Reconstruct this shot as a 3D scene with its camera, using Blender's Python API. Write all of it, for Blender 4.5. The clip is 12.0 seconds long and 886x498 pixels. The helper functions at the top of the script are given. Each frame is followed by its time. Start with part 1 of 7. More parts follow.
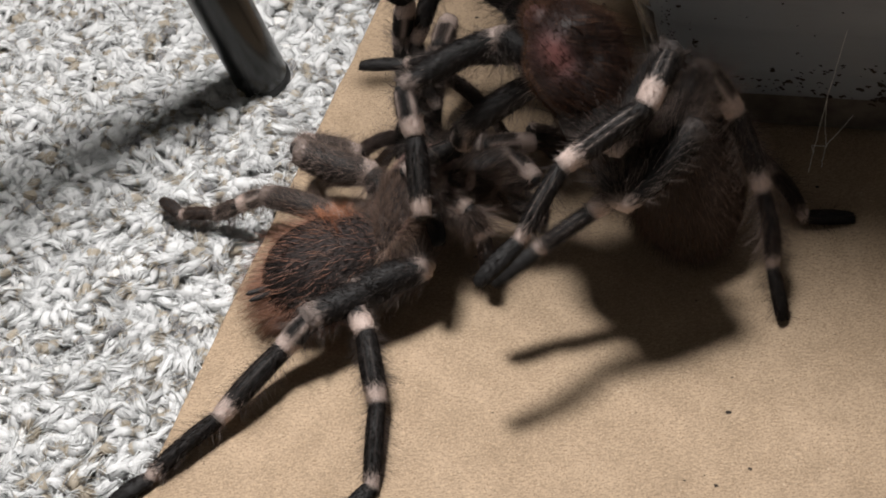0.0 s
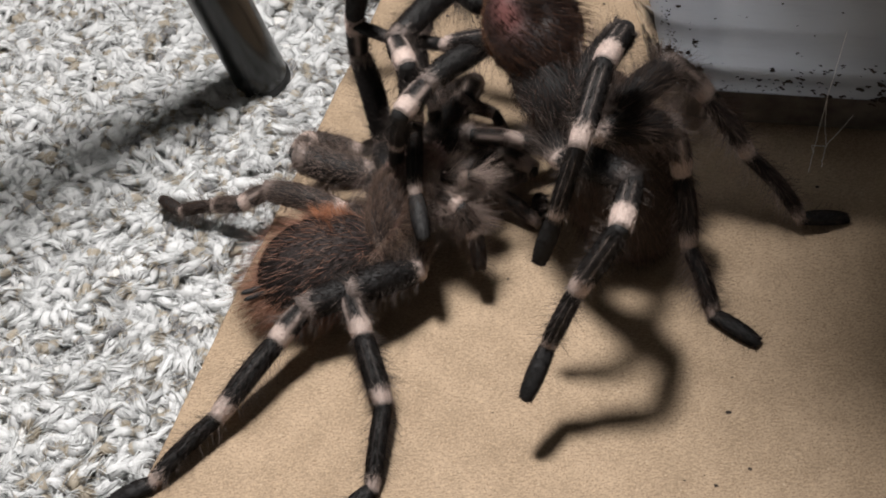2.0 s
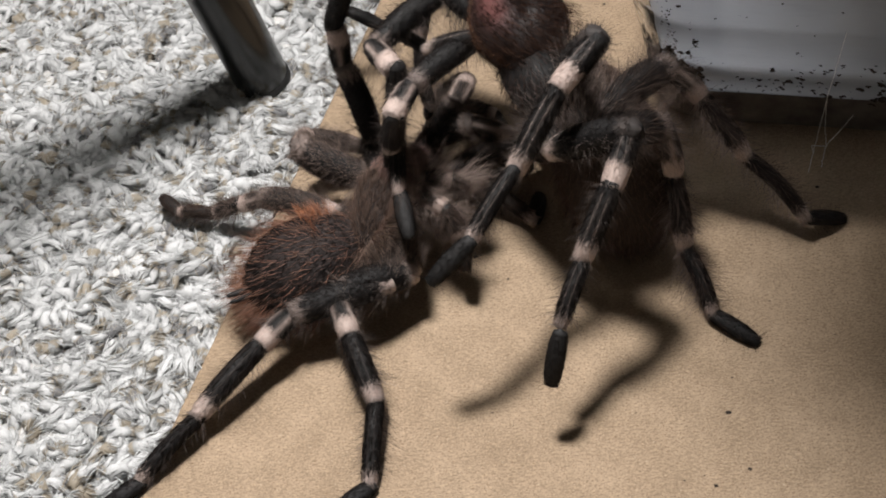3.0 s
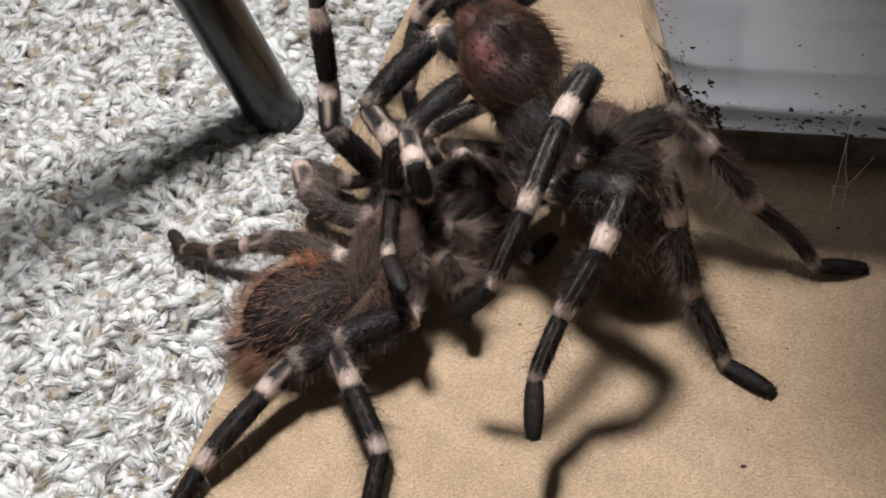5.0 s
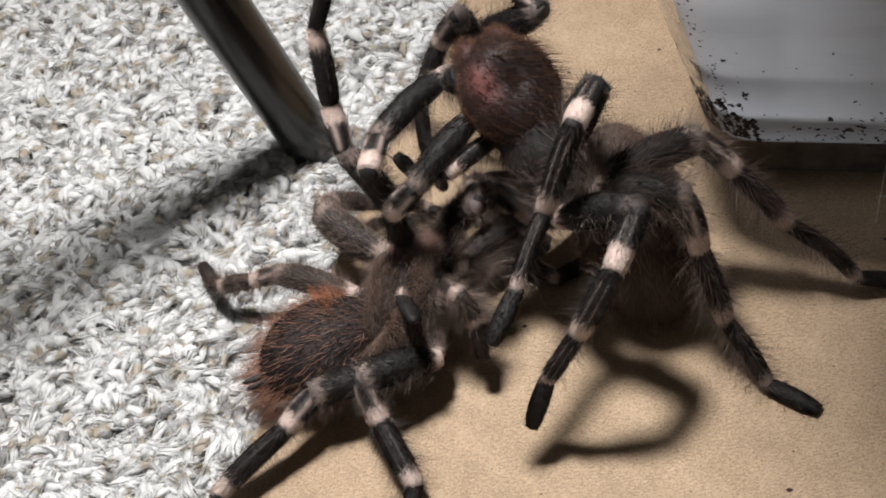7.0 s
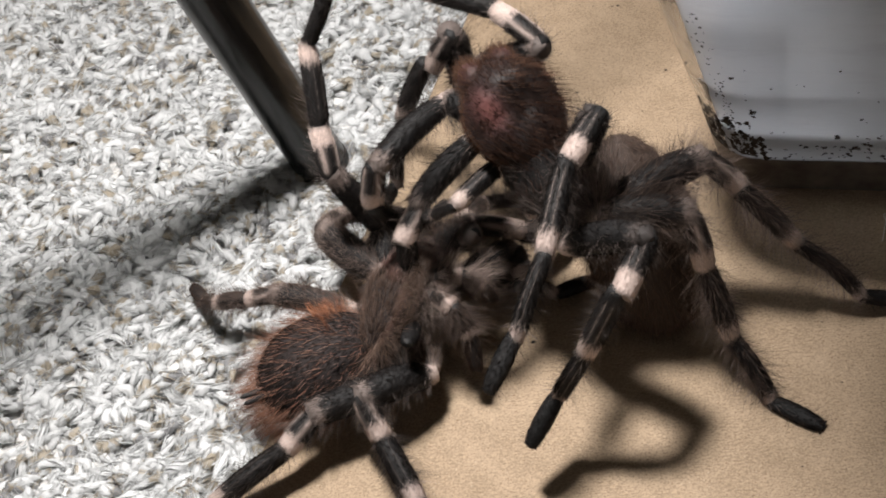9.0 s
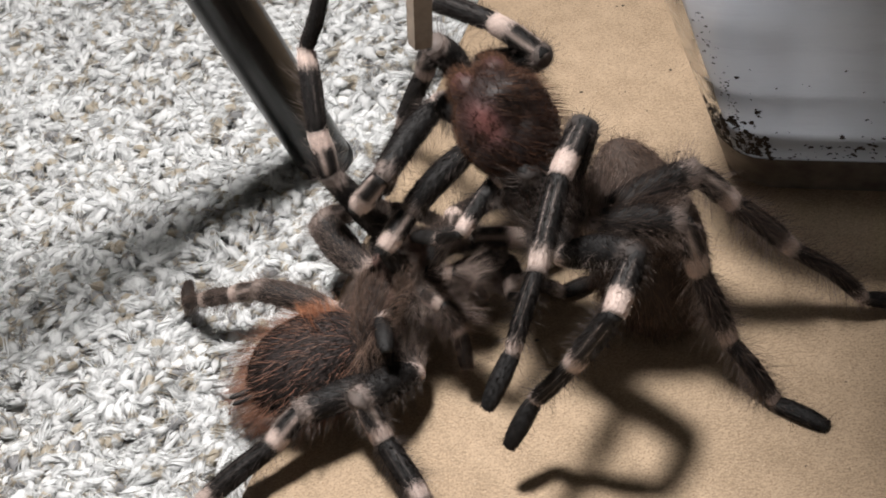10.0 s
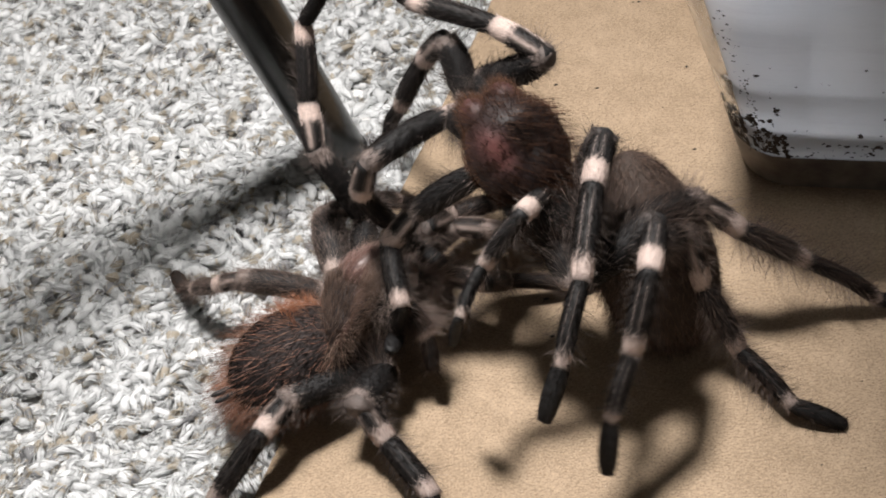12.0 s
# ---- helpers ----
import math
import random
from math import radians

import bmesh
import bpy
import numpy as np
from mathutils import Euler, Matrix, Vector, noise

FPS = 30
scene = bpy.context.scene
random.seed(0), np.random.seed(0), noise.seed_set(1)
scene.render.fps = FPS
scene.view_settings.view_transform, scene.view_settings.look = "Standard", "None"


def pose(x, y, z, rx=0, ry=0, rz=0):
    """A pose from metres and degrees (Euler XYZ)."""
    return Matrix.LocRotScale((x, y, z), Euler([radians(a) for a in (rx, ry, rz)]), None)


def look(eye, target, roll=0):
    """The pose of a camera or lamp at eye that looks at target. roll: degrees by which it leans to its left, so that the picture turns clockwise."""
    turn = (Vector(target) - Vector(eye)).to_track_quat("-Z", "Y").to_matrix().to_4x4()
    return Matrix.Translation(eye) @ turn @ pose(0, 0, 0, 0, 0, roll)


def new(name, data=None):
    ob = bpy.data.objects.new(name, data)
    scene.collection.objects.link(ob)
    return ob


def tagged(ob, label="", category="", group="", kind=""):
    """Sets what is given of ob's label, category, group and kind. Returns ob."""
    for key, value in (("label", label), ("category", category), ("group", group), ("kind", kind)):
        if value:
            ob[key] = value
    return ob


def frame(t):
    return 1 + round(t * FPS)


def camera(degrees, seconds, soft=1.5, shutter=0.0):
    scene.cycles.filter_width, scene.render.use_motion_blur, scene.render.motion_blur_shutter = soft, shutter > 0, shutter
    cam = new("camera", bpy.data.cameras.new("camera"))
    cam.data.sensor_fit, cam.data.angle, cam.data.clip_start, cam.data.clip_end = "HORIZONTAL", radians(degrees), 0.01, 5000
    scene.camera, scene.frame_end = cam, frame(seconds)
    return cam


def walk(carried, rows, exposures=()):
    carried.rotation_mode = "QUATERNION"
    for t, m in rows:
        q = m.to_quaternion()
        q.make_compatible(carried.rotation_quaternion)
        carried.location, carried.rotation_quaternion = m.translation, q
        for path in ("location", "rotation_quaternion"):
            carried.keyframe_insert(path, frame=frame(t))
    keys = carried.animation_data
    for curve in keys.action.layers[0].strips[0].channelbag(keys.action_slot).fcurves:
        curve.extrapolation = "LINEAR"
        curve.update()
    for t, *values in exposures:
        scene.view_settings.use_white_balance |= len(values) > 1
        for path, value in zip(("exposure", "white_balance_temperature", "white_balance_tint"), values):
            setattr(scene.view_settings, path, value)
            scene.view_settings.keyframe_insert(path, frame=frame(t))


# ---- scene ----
cam = camera(40.0, 12.0, soft=1.85, shutter=0.5)
PATH = [
    (0, (0.016, -0.273, 0.3275), (0.0215, 1.0185, -1.2), -6.35),
    (2.7, (0.016, -0.273, 0.3275), (0.0215, 1.0185, -1.2), -6.35),
    (4.3, (0.0205, -0.268, 0.3285), (0.008, 1.019, -1.202), -7.2),
    (4.5, (0.0225, -0.265, 0.3295), (0.001, 1.019, -1.204), -7.7),
    (5, (0.027, -0.257, 0.333), (-0.03, 1.033, -1.194), -8.6),
    (5.5, (0.031, -0.254, 0.332), (-0.075, 1.046, -1.184), -9.8),
    (6, (0.036, -0.252, 0.331), (-0.125, 1.053, -1.177), -12.7),
    (6.5, (0.038, -0.251, 0.331), (-0.137, 1.058, -1.171), -14.1),
    (7, (0.042, -0.252, 0.33), (-0.138, 1.065, -1.165), -14.6),
    (7.5, (0.04, -0.256, 0.329), (-0.133, 1.075, -1.153), -14.2),
    (9.5, (0.038, -0.257, 0.329), (-0.136, 1.098, -1.132), -13.9),
    (10, (0.037, -0.258, 0.328), (-0.136, 1.098, -1.131), -13.6),
    (10.5, (0.036, -0.258, 0.328), (-0.137, 1.097, -1.132), -13.5),
    (11, (0.035, -0.258, 0.328), (-0.14, 1.096, -1.134), -13.4),
    (11.5, (0.034, -0.258, 0.329), (-0.141, 1.093, -1.136), -13.3),
    (12, (0.032, -0.257, 0.33), (-0.145, 1.089, -1.139), -13.2),
]
walk(cam, [(t, look(eye, target, roll)) for t, eye, target, roll in PATH],
     exposures=((0.0, -0.19), (2.7, -0.25), (4.3, -0.20), (5.5, -0.06), (12.0, 0.02)))

# ---- light ----
world = bpy.data.worlds.new("room_air")
world.use_nodes = True
world.node_tree.nodes["Background"].inputs[0].default_value = (0.9, 0.95, 1.0, 1)
world.node_tree.nodes["Background"].inputs[1].default_value = 0.05
scene.world = world

lamp_data = bpy.data.lights.new("ceiling_lamp_light", "AREA")
lamp_data.shape, lamp_data.size = "DISK", 0.105
lamp_data.energy, lamp_data.color = 14.8, (1.0, 0.965, 0.942)
lamp = new("ceiling_lamp_light", lamp_data)
lamp.matrix_world = look((-0.050, 0.145, 0.74), (-0.320, -0.640, 0.0))


# ---- materials ----
def material(name, rough=0.6, metal=0.0):
    m = bpy.data.materials.new(name)
    m.use_nodes = True
    b = m.node_tree.nodes["Principled BSDF"]
    b.inputs["Roughness"].default_value, b.inputs["Metallic"].default_value = rough, metal
    return m, m.node_tree.nodes, m.node_tree.links, b


def noise_tex(nodes, links, scale, detail=4.0, rough=0.6, coord="Object", stretch=None):
    c = nodes.new("ShaderNodeTexCoord")
    n = nodes.new("ShaderNodeTexNoise")
    n.inputs["Scale"].default_value, n.inputs["Detail"].default_value, n.inputs["Roughness"].default_value = scale, detail, rough
    if stretch:
        mp = nodes.new("ShaderNodeMapping")
        mp.inputs["Scale"].default_value = stretch
        mp.inputs["Rotation"].default_value = (0, 0, 0.4)
        links.new(c.outputs[coord], mp.inputs["Vector"])
        links.new(mp.outputs["Vector"], n.inputs["Vector"])
    else:
        links.new(c.outputs[coord], n.inputs["Vector"])
    return n.outputs["Fac"]


def ramp(nodes, links, fac, stops):
    r = nodes.new("ShaderNodeValToRGB")
    e = r.color_ramp.elements
    while len(e) < len(stops):
        e.new(0.5)
    for k, (p, c) in zip(e, stops):
        k.position, k.color = p, (*c, 1) if len(c) == 3 else c
    links.new(fac, r.inputs["Fac"])
    return r.outputs["Color"]


def mix(nodes, links, fac, a, b, kind="MIX"):
    m = nodes.new("ShaderNodeMix")
    m.data_type, m.blend_type = "RGBA", kind
    for sock, v in ((m.inputs[0], fac), (m.inputs[6], a), (m.inputs[7], b)):
        if isinstance(v, (int, float)):
            sock.default_value = v
        elif isinstance(v, tuple):
            sock.default_value = (*v, 1)
        else:
            links.new(v, sock)
    return m.outputs[2]


def bump(nodes, links, b, height, strength, distance):
    k = nodes.new("ShaderNodeBump")
    k.inputs["Strength"].default_value, k.inputs["Distance"].default_value = strength, distance
    links.new(height, k.inputs["Height"])
    links.new(k.outputs["Normal"], b.inputs["Normal"])


def attribute(nodes, name):
    a = nodes.new("ShaderNodeAttribute")
    a.attribute_name = name
    return a.outputs["Fac"]


def make_board_material():
    m, n, l, b = material("raw_fibreboard", 0.78)
    coarse = noise_tex(n, l, 22, 5, 0.65)
    fibre = noise_tex(n, l, 520, 6, 0.75, stretch=(1.0, 2.6, 1.0))
    fleck = noise_tex(n, l, 900, 2, 0.5, stretch=(1.0, 2.2, 1.0))
    base = ramp(n, l, coarse, [(0.3, (0.296, 0.214, 0.140)), (0.7, (0.362, 0.268, 0.182))])
    grain = ramp(n, l, fibre, [(0.30, (0.62, 0.60, 0.57)), (0.5, (1, 1, 1)), (0.70, (1.30, 1.29, 1.26))])
    col = mix(n, l, 1.0, base, grain, "MULTIPLY")
    speckle = noise_tex(n, l, 1500, 3, 0.6)
    col = mix(n, l, 1.0, col, ramp(n, l, speckle, [(0.34, (0.74, 0.73, 0.71)), (0.5, (1, 1, 1)), (0.68, (1.22, 1.22, 1.20))]), "MULTIPLY")
    blotch = noise_tex(n, l, 95, 4, 0.6)
    col = mix(n, l, 1.0, col, ramp(n, l, blotch, [(0.3, (0.88, 0.87, 0.85)), (0.7, (1.10, 1.10, 1.10))]), "MULTIPLY")
    dark = ramp(n, l, fleck, [(0.30, (1, 1, 1)), (0.36, (0, 0, 0))])
    col = mix(n, l, dark, col, (0.16, 0.095, 0.05))
    light = ramp(n, l, fleck, [(0.67, (0, 0, 0)), (0.76, (0.8, 0.8, 0.8))])
    col = mix(n, l, light, col, (0.60, 0.49, 0.36))
    l.new(col, b.inputs["Base Color"])
    bump(n, l, b, fibre, 0.35, 0.0005)
    return m


def make_pile_material():
    m, n, l, b = material("carpet_yarn", 0.45)
    tone = ramp(n, l, attribute(n, "tone"), [(0.0, (0.24, 0.24, 0.245)), (0.12, (0.34, 0.34, 0.345)), (0.17, (0.43, 0.37, 0.28)), (0.28, (0.55, 0.49, 0.40)),
                                             (0.36, (0.52, 0.53, 0.53)), (0.60, (0.78, 0.79, 0.79)), (1.0, (0.94, 0.95, 0.95))])
    fibre = noise_tex(n, l, 1500, 5, 0.75)
    col = mix(n, l, 1.0, tone, ramp(n, l, fibre, [(0.3, (0.82, 0.82, 0.82)), (0.6, (1.04, 1.04, 1.04))]), "MULTIPLY")
    l.new(col, b.inputs["Base Color"])
    bump(n, l, b, fibre, 0.5, 0.0004)
    # light seeps through wool
    seep = n.new("ShaderNodeBsdfTranslucent")
    l.new(col, seep.inputs["Color"])
    both = n.new("ShaderNodeMixShader")
    both.inputs[0].default_value = 0.36
    l.new(b.outputs[0], both.inputs[1])
    l.new(seep.outputs[0], both.inputs[2])
    l.new(both.outputs[0], n["Material Output"].inputs["Surface"])
    return m


def make_plain(name, dark, light, scale, rough, relief=0.0, metal=0.0, distance=0.001):
    m, n, l, b = material(name, rough, metal)
    f = noise_tex(n, l, scale, 5, 0.6)
    l.new(ramp(n, l, f, [(0.3, dark), (0.7, light)]), b.inputs["Base Color"])
    if relief:
        bump(n, l, b, f, relief, distance)
    return m


def make_cuticle_material(name, dark, pale, rough):
    """Spider skin: dark ground, pale where the pattern attribute says so."""
    m, n, l, b = material(name, rough)
    grain = noise_tex(n, l, 900, 4, 0.6)
    ground = ramp(n, l, grain, [(0.3, tuple(0.6 * v for v in dark)), (0.7, tuple(1.35 * v for v in dark))])
    light = ramp(n, l, grain, [(0.3, tuple(0.78 * v for v in pale)), (0.7, pale)])
    col = mix(n, l, attribute(n, "pale"), ground, light)
    l.new(col, b.inputs["Base Color"])
    bump(n, l, b, grain, 0.5, 0.0004)
    return m


def make_hair_material(name, dark, tipped, pale):
    m, n, l, b = material(name, 0.6)
    b.inputs["Specular IOR Level"].default_value = 0.14
    g = n.new("ShaderNodeNewGeometry")
    ground = ramp(n, l, g.outputs["Random Per Island"], [(0.0, dark), (0.55, tuple((a + c) / 2 for a, c in zip(dark, tipped))), (1.0, tipped)])
    col = mix(n, l, attribute(n, "pale"), ground, pale)
    l.new(col, b.inputs["Base Color"])
    return m


def make_tub_material():
    m, n, l, b = material("frosted_plastic", 0.16)
    haze = noise_tex(n, l, 30, 4, 0.6)
    film = noise_tex(n, l, 26, 6, 0.7, stretch=(1.0, 1.0, 6.0))
    clean = ramp(n, l, haze, [(0.3, (0.76, 0.79, 0.83)), (0.7, (0.88, 0.90, 0.93))])
    l.new(mix(n, l, ramp(n, l, film, [(0.50, (0, 0, 0)), (0.72, (0.55, 0.55, 0.55))]), clean, (0.42, 0.40, 0.38)), b.inputs["Base Color"])
    bump(n, l, b, film, 0.35, 0.001)
    b.inputs["Transmission Weight"].default_value = 0.80
    b.inputs["IOR"].default_value = 1.2
    glow = n.new("ShaderNodeBsdfTranslucent")
    glow.inputs["Color"].default_value = (0.80, 0.85, 0.92, 1)
    both = n.new("ShaderNodeMixShader")
    both.inputs[0].default_value = 0.32
    l.new(b.outputs[0], both.inputs[1])
    l.new(glow.outputs[0], both.inputs[2])
    l.new(both.outputs[0], n["Material Output"].inputs["Surface"])
    return m


def make_clear_material():
    m, n, l, b = material("clear_plastic", 0.08)
    b.inputs["Base Color"].default_value = (0.93, 0.93, 0.92, 1)
    b.inputs["Transmission Weight"].default_value = 0.95
    b.inputs["IOR"].default_value = 1.15
    bump(n, l, b, noise_tex(n, l, 60, 4, 0.6, stretch=(1.0, 1.0, 4.0)), 0.2, 0.001)
    return m


BOARD = make_board_material()
YARN = make_pile_material()
BACKING = make_plain("carpet_backing", (0.42, 0.415, 0.40), (0.72, 0.71, 0.69), 240, 0.9, 0.8)
PLASTER = make_plain("painted_plaster", (0.60, 0.59, 0.57), (0.66, 0.65, 0.63), 8, 0.85, 0.1)
BLACK_METAL = make_plain("black_lacquered_steel", (0.006, 0.007, 0.007), (0.014, 0.015, 0.015), 40, 0.22)
FROSTED = make_tub_material()
CLEAR = make_clear_material()
SOIL = make_plain("dark_soil", (0.014, 0.010, 0.008), (0.05, 0.037, 0.028), 400, 0.95, 0.8)
SILK = make_plain("spider_silk", (0.7, 0.69, 0.66), (0.85, 0.84, 0.8), 200, 0.35)
LEG_SKIN = make_cuticle_material("leg_cuticle", (0.005, 0.0043, 0.0045), (0.58, 0.46, 0.41), 0.7)
LEG_HAIR = make_hair_material("leg_hair", (0.003, 0.0026, 0.0027), (0.021, 0.015, 0.013), (0.68, 0.555, 0.50))
BROWN_HAIR = make_hair_material("brown_leg_hair", (0.006, 0.0045, 0.004), (0.095, 0.060, 0.045), (0.64, 0.51, 0.45))
BODY_SKIN = make_cuticle_material("body_cuticle", (0.014, 0.012, 0.0125), (0.30, 0.17, 0.13), 0.8)
RED_HAIR = make_hair_material("russet_hair", (0.05, 0.022, 0.015), (0.43, 0.210, 0.135), (0.58, 0.44, 0.37))
ORANGE_HAIR = make_hair_material("orange_hair", (0.16, 0.050, 0.022), (0.46, 0.18, 0.085), (0.56, 0.38, 0.28))
TAN_HAIR = make_hair_material("tan_brown_hair", (0.012, 0.008, 0.0065), (0.135, 0.086, 0.064), (0.44, 0.32, 0.26))
GREY_HAIR = make_hair_material("grey_brown_hair", (0.050, 0.034, 0.027), (0.26, 0.165, 0.12), (0.52, 0.39, 0.32))
DARK_HAIR = make_hair_material("dark_russet_hair", (0.004, 0.0026, 0.0022), (0.036, 0.017, 0.0115), (0.26, 0.12, 0.08))
PINK_HAIR = make_hair_material("pinkish_brown_hair", (0.06, 0.032, 0.027), (0.36, 0.225, 0.195), (0.62, 0.47, 0.42))
RUST_HAIR = make_hair_material("rust_hair", (0.006, 0.0033, 0.0025), (0.075, 0.032, 0.017), (0.34, 0.18, 0.11))
JAW_SKIN = make_cuticle_material("jaw_cuticle", (0.055, 0.026, 0.021), (0.26, 0.14, 0.11), 0.4)
PALE_SKIN = make_cuticle_material("pale_cuticle", (0.034, 0.021, 0.015), (0.14, 0.085, 0.062), 0.8)
BELLY_HAIR = make_hair_material("fine_brown_hair", (0.026, 0.017, 0.013), (0.155, 0.100, 0.075), (0.40, 0.30, 0.25))
HEAD_SKIN = make_cuticle_material("head_cuticle", (0.006, 0.0033, 0.003), (0.17, 0.060, 0.055), 0.62)
RIM_SKIN = make_cuticle_material("pinkish_rim_cuticle", (0.26, 0.14, 0.105), (0.36, 0.22, 0.17), 0.5)
GLOSS = make_plain("glossy_black_eye", (0.004, 0.004, 0.004), (0.008, 0.008, 0.008), 100, 0.22)


# ---- mesh helpers ----
def mesh_object(name, verts, faces, mat, parent=None, label="", attrs=None, smooth=True):
    me = bpy.data.meshes.new(name)
    me.from_pydata([tuple(v) for v in np.asarray(verts, float)] if not isinstance(verts, list) else verts, [], faces)
    for key, values in (attrs or {}).items():
        a = me.attributes.new(key, "FLOAT", "POINT")
        a.data.foreach_set("value", np.asarray(values, np.float32))
    me.polygons.foreach_set("use_smooth", [smooth] * len(me.polygons))
    me.materials.append(mat)
    ob = new(name, me)
    if parent:
        ob.parent = parent
    if label:
        tagged(ob, label)
    return ob


def from_bm(name, bm, mat, parent=None, label="", smooth=True):
    me = bpy.data.meshes.new(name)
    bmesh.ops.recalc_face_normals(bm, faces=bm.faces)
    bm.to_mesh(me)
    bm.free()
    me.polygons.foreach_set("use_smooth", [smooth] * len(me.polygons))
    me.materials.append(mat)
    ob = new(name, me)
    if parent:
        ob.parent = parent
    if label:
        tagged(ob, label)
    return ob


def box(name, x0, x1, y0, y1, z0, z1, mat, bevel=0.0):
    bm = bmesh.new()
    bmesh.ops.create_cube(bm, size=1, matrix=Matrix.Translation(((x0 + x1) / 2, (y0 + y1) / 2, (z0 + z1) / 2)) @ Matrix.Diagonal((x1 - x0, y1 - y0, z1 - z0, 1)))
    if bevel:
        bmesh.ops.bevel(bm, geom=bm.edges[:], offset=bevel, segments=2, affect="EDGES")
    return from_bm(name, bm, mat, smooth=False)


def tube_mesh(points, radii, sides=8, closed=True):
    """Verts and faces of a tube along points."""
    pts = [Vector(p) for p in points]
    verts, faces = [], []
    side = Vector((0.31, 0.77, 0.55))
    for i, p in enumerate(pts):
        d = (pts[min(i + 1, len(pts) - 1)] - pts[max(i - 1, 0)]).normalized()
        u = d.cross(side).normalized()
        w = d.cross(u)
        verts += [tuple(p + radii[i] * (math.cos(a) * u + math.sin(a) * w)) for a in (2 * math.pi * k / sides for k in range(sides))]
    for i in range(len(pts) - 1):
        for k in range(sides):
            a, b = i * sides + k, i * sides + (k + 1) % sides
            faces.append((a, b, b + sides, a + sides))
    if closed:
        faces.append(tuple(range(sides - 1, -1, -1)))
        faces.append(tuple(range((len(pts) - 1) * sides, len(pts) * sides)))
    return verts, faces


# ---- the room ----
tagged(box("floor", -2.0, 2.0, -2.0, 2.0, -0.06, -0.0064, BACKING), "grey and beige looped wool carpet floor", "floor", kind="structure")
tagged(box("ceiling", -2.1, 2.1, -2.1, 2.1, 2.4, 2.5, PLASTER), "plain white plaster ceiling", "ceiling", kind="structure")
for wall_name, limits in (("wall_north", (-2.1, 2.1, 2.0, 2.1)), ("wall_south", (-2.1, 2.1, -2.1, -2.0)), ("wall_east", (2.0, 2.1, -2.0, 2.0)), ("wall_west", (-2.1, -2.0, -2.0, 2.0))):
    tagged(box(wall_name, *limits, -0.06, 2.4, PLASTER), "plain off-white plaster wall", "wall", kind="structure")

# board: its long edge runs across the carpet
EDGE_A, EDGE_B = Vector((-0.0838, -0.078)), Vector((0.0045, 0.150))
EDGE = (EDGE_B - EDGE_A).normalized()
ACROSS = Vector((EDGE.y, -EDGE.x))


def fibreboard():
    rng = random.Random(4)
    bm = bmesh.new()
    n = 150
    line = [EDGE_A + EDGE * (-0.35 + 1.0 * i / n) for i in range(n + 1)]
    rows = []
    for p in line:
        wob = 0.0006 * noise.noise((p.x * 60, p.y * 60, 2.0)) + rng.uniform(-0.00018, 0.00018)
        q = p + ACROSS * wob
        far = p + ACROSS * 0.62
        prof = [(q, -0.0052), (q - ACROSS * 0.0002, -0.0008), (q + ACROSS * 0.0005, -0.0001), (q + ACROSS * 0.0018, 0.0), (far, 0.0), (far, -0.0052)]
        rows.append([bm.verts.new((v.x, v.y, z)) for v, z in prof])
    for a, b in zip(rows, rows[1:]):
        for k in range(6):
            bm.faces.new((a[k], a[(k + 1) % 6], b[(k + 1) % 6], b[k]))
    bm.faces.new(rows[0])
    bm.faces.new(rows[-1][::-1])
    return tagged(from_bm("fibreboard_sheet", bm, BOARD, smooth=False), "tan raw fibreboard sheet lying on the carpet", "board")


fibreboard()


def strands(name, path, radius, sides, tone, label, squash=1.0):
    """Many tapered strands as one mesh; path and radius hold a row for each strand, tone a value for each ring."""
    n, segs = radius.shape
    d = np.gradient(path, axis=1)
    d /= np.linalg.norm(d, axis=2, keepdims=True)
    across = np.stack([-d[..., 1], d[..., 0], np.zeros((n, segs))], -1)
    across /= np.linalg.norm(across, axis=2, keepdims=True) + 1e-9
    up = np.cross(d, across)
    th = 2 * np.pi * np.arange(sides) / sides
    V = path[:, :, None, :] + radius[..., None, None] * (np.cos(th)[None, None, :, None] * across[:, :, None, :] + squash * np.sin(th)[None, None, :, None] * up[:, :, None, :])
    # keep the yarn from poking up through the board
    inside = ((V[..., 0] - EDGE_A.x) * ACROSS.x + (V[..., 1] - EDGE_A.y) * ACROSS.y) > -0.0004
    V[..., 2] = np.where(inside, np.minimum(V[..., 2], -0.0058), V[..., 2])
    quads = np.array([(i * sides + k, i * sides + (k + 1) % sides, (i + 1) * sides + (k + 1) % sides, (i + 1) * sides + k) for i in range(segs - 1) for k in range(sides)])
    F = (np.arange(n)[:, None, None] * (segs * sides) + quads[None]).reshape(-1, 4)
    me = bpy.data.meshes.new(name)
    me.vertices.add(n * segs * sides)
    me.vertices.foreach_set("co", V.ravel())
    me.loops.add(F.size)
    me.loops.foreach_set("vertex_index", F.ravel().astype(np.int32))
    me.polygons.add(len(F))
    me.polygons.foreach_set("loop_start", np.arange(0, F.size, 4, dtype=np.int32))
    me.update(calc_edges=True)
    me.polygons.foreach_set("use_smooth", np.ones(len(F), bool))
    a = me.attributes.new("tone", "FLOAT", "POINT")
    a.data.foreach_set("value", np.repeat(tone.ravel(), sides).astype(np.float32))
    me.materials.append(YARN)
    return tagged(new(name, me), label, "carpet", kind="stuff")


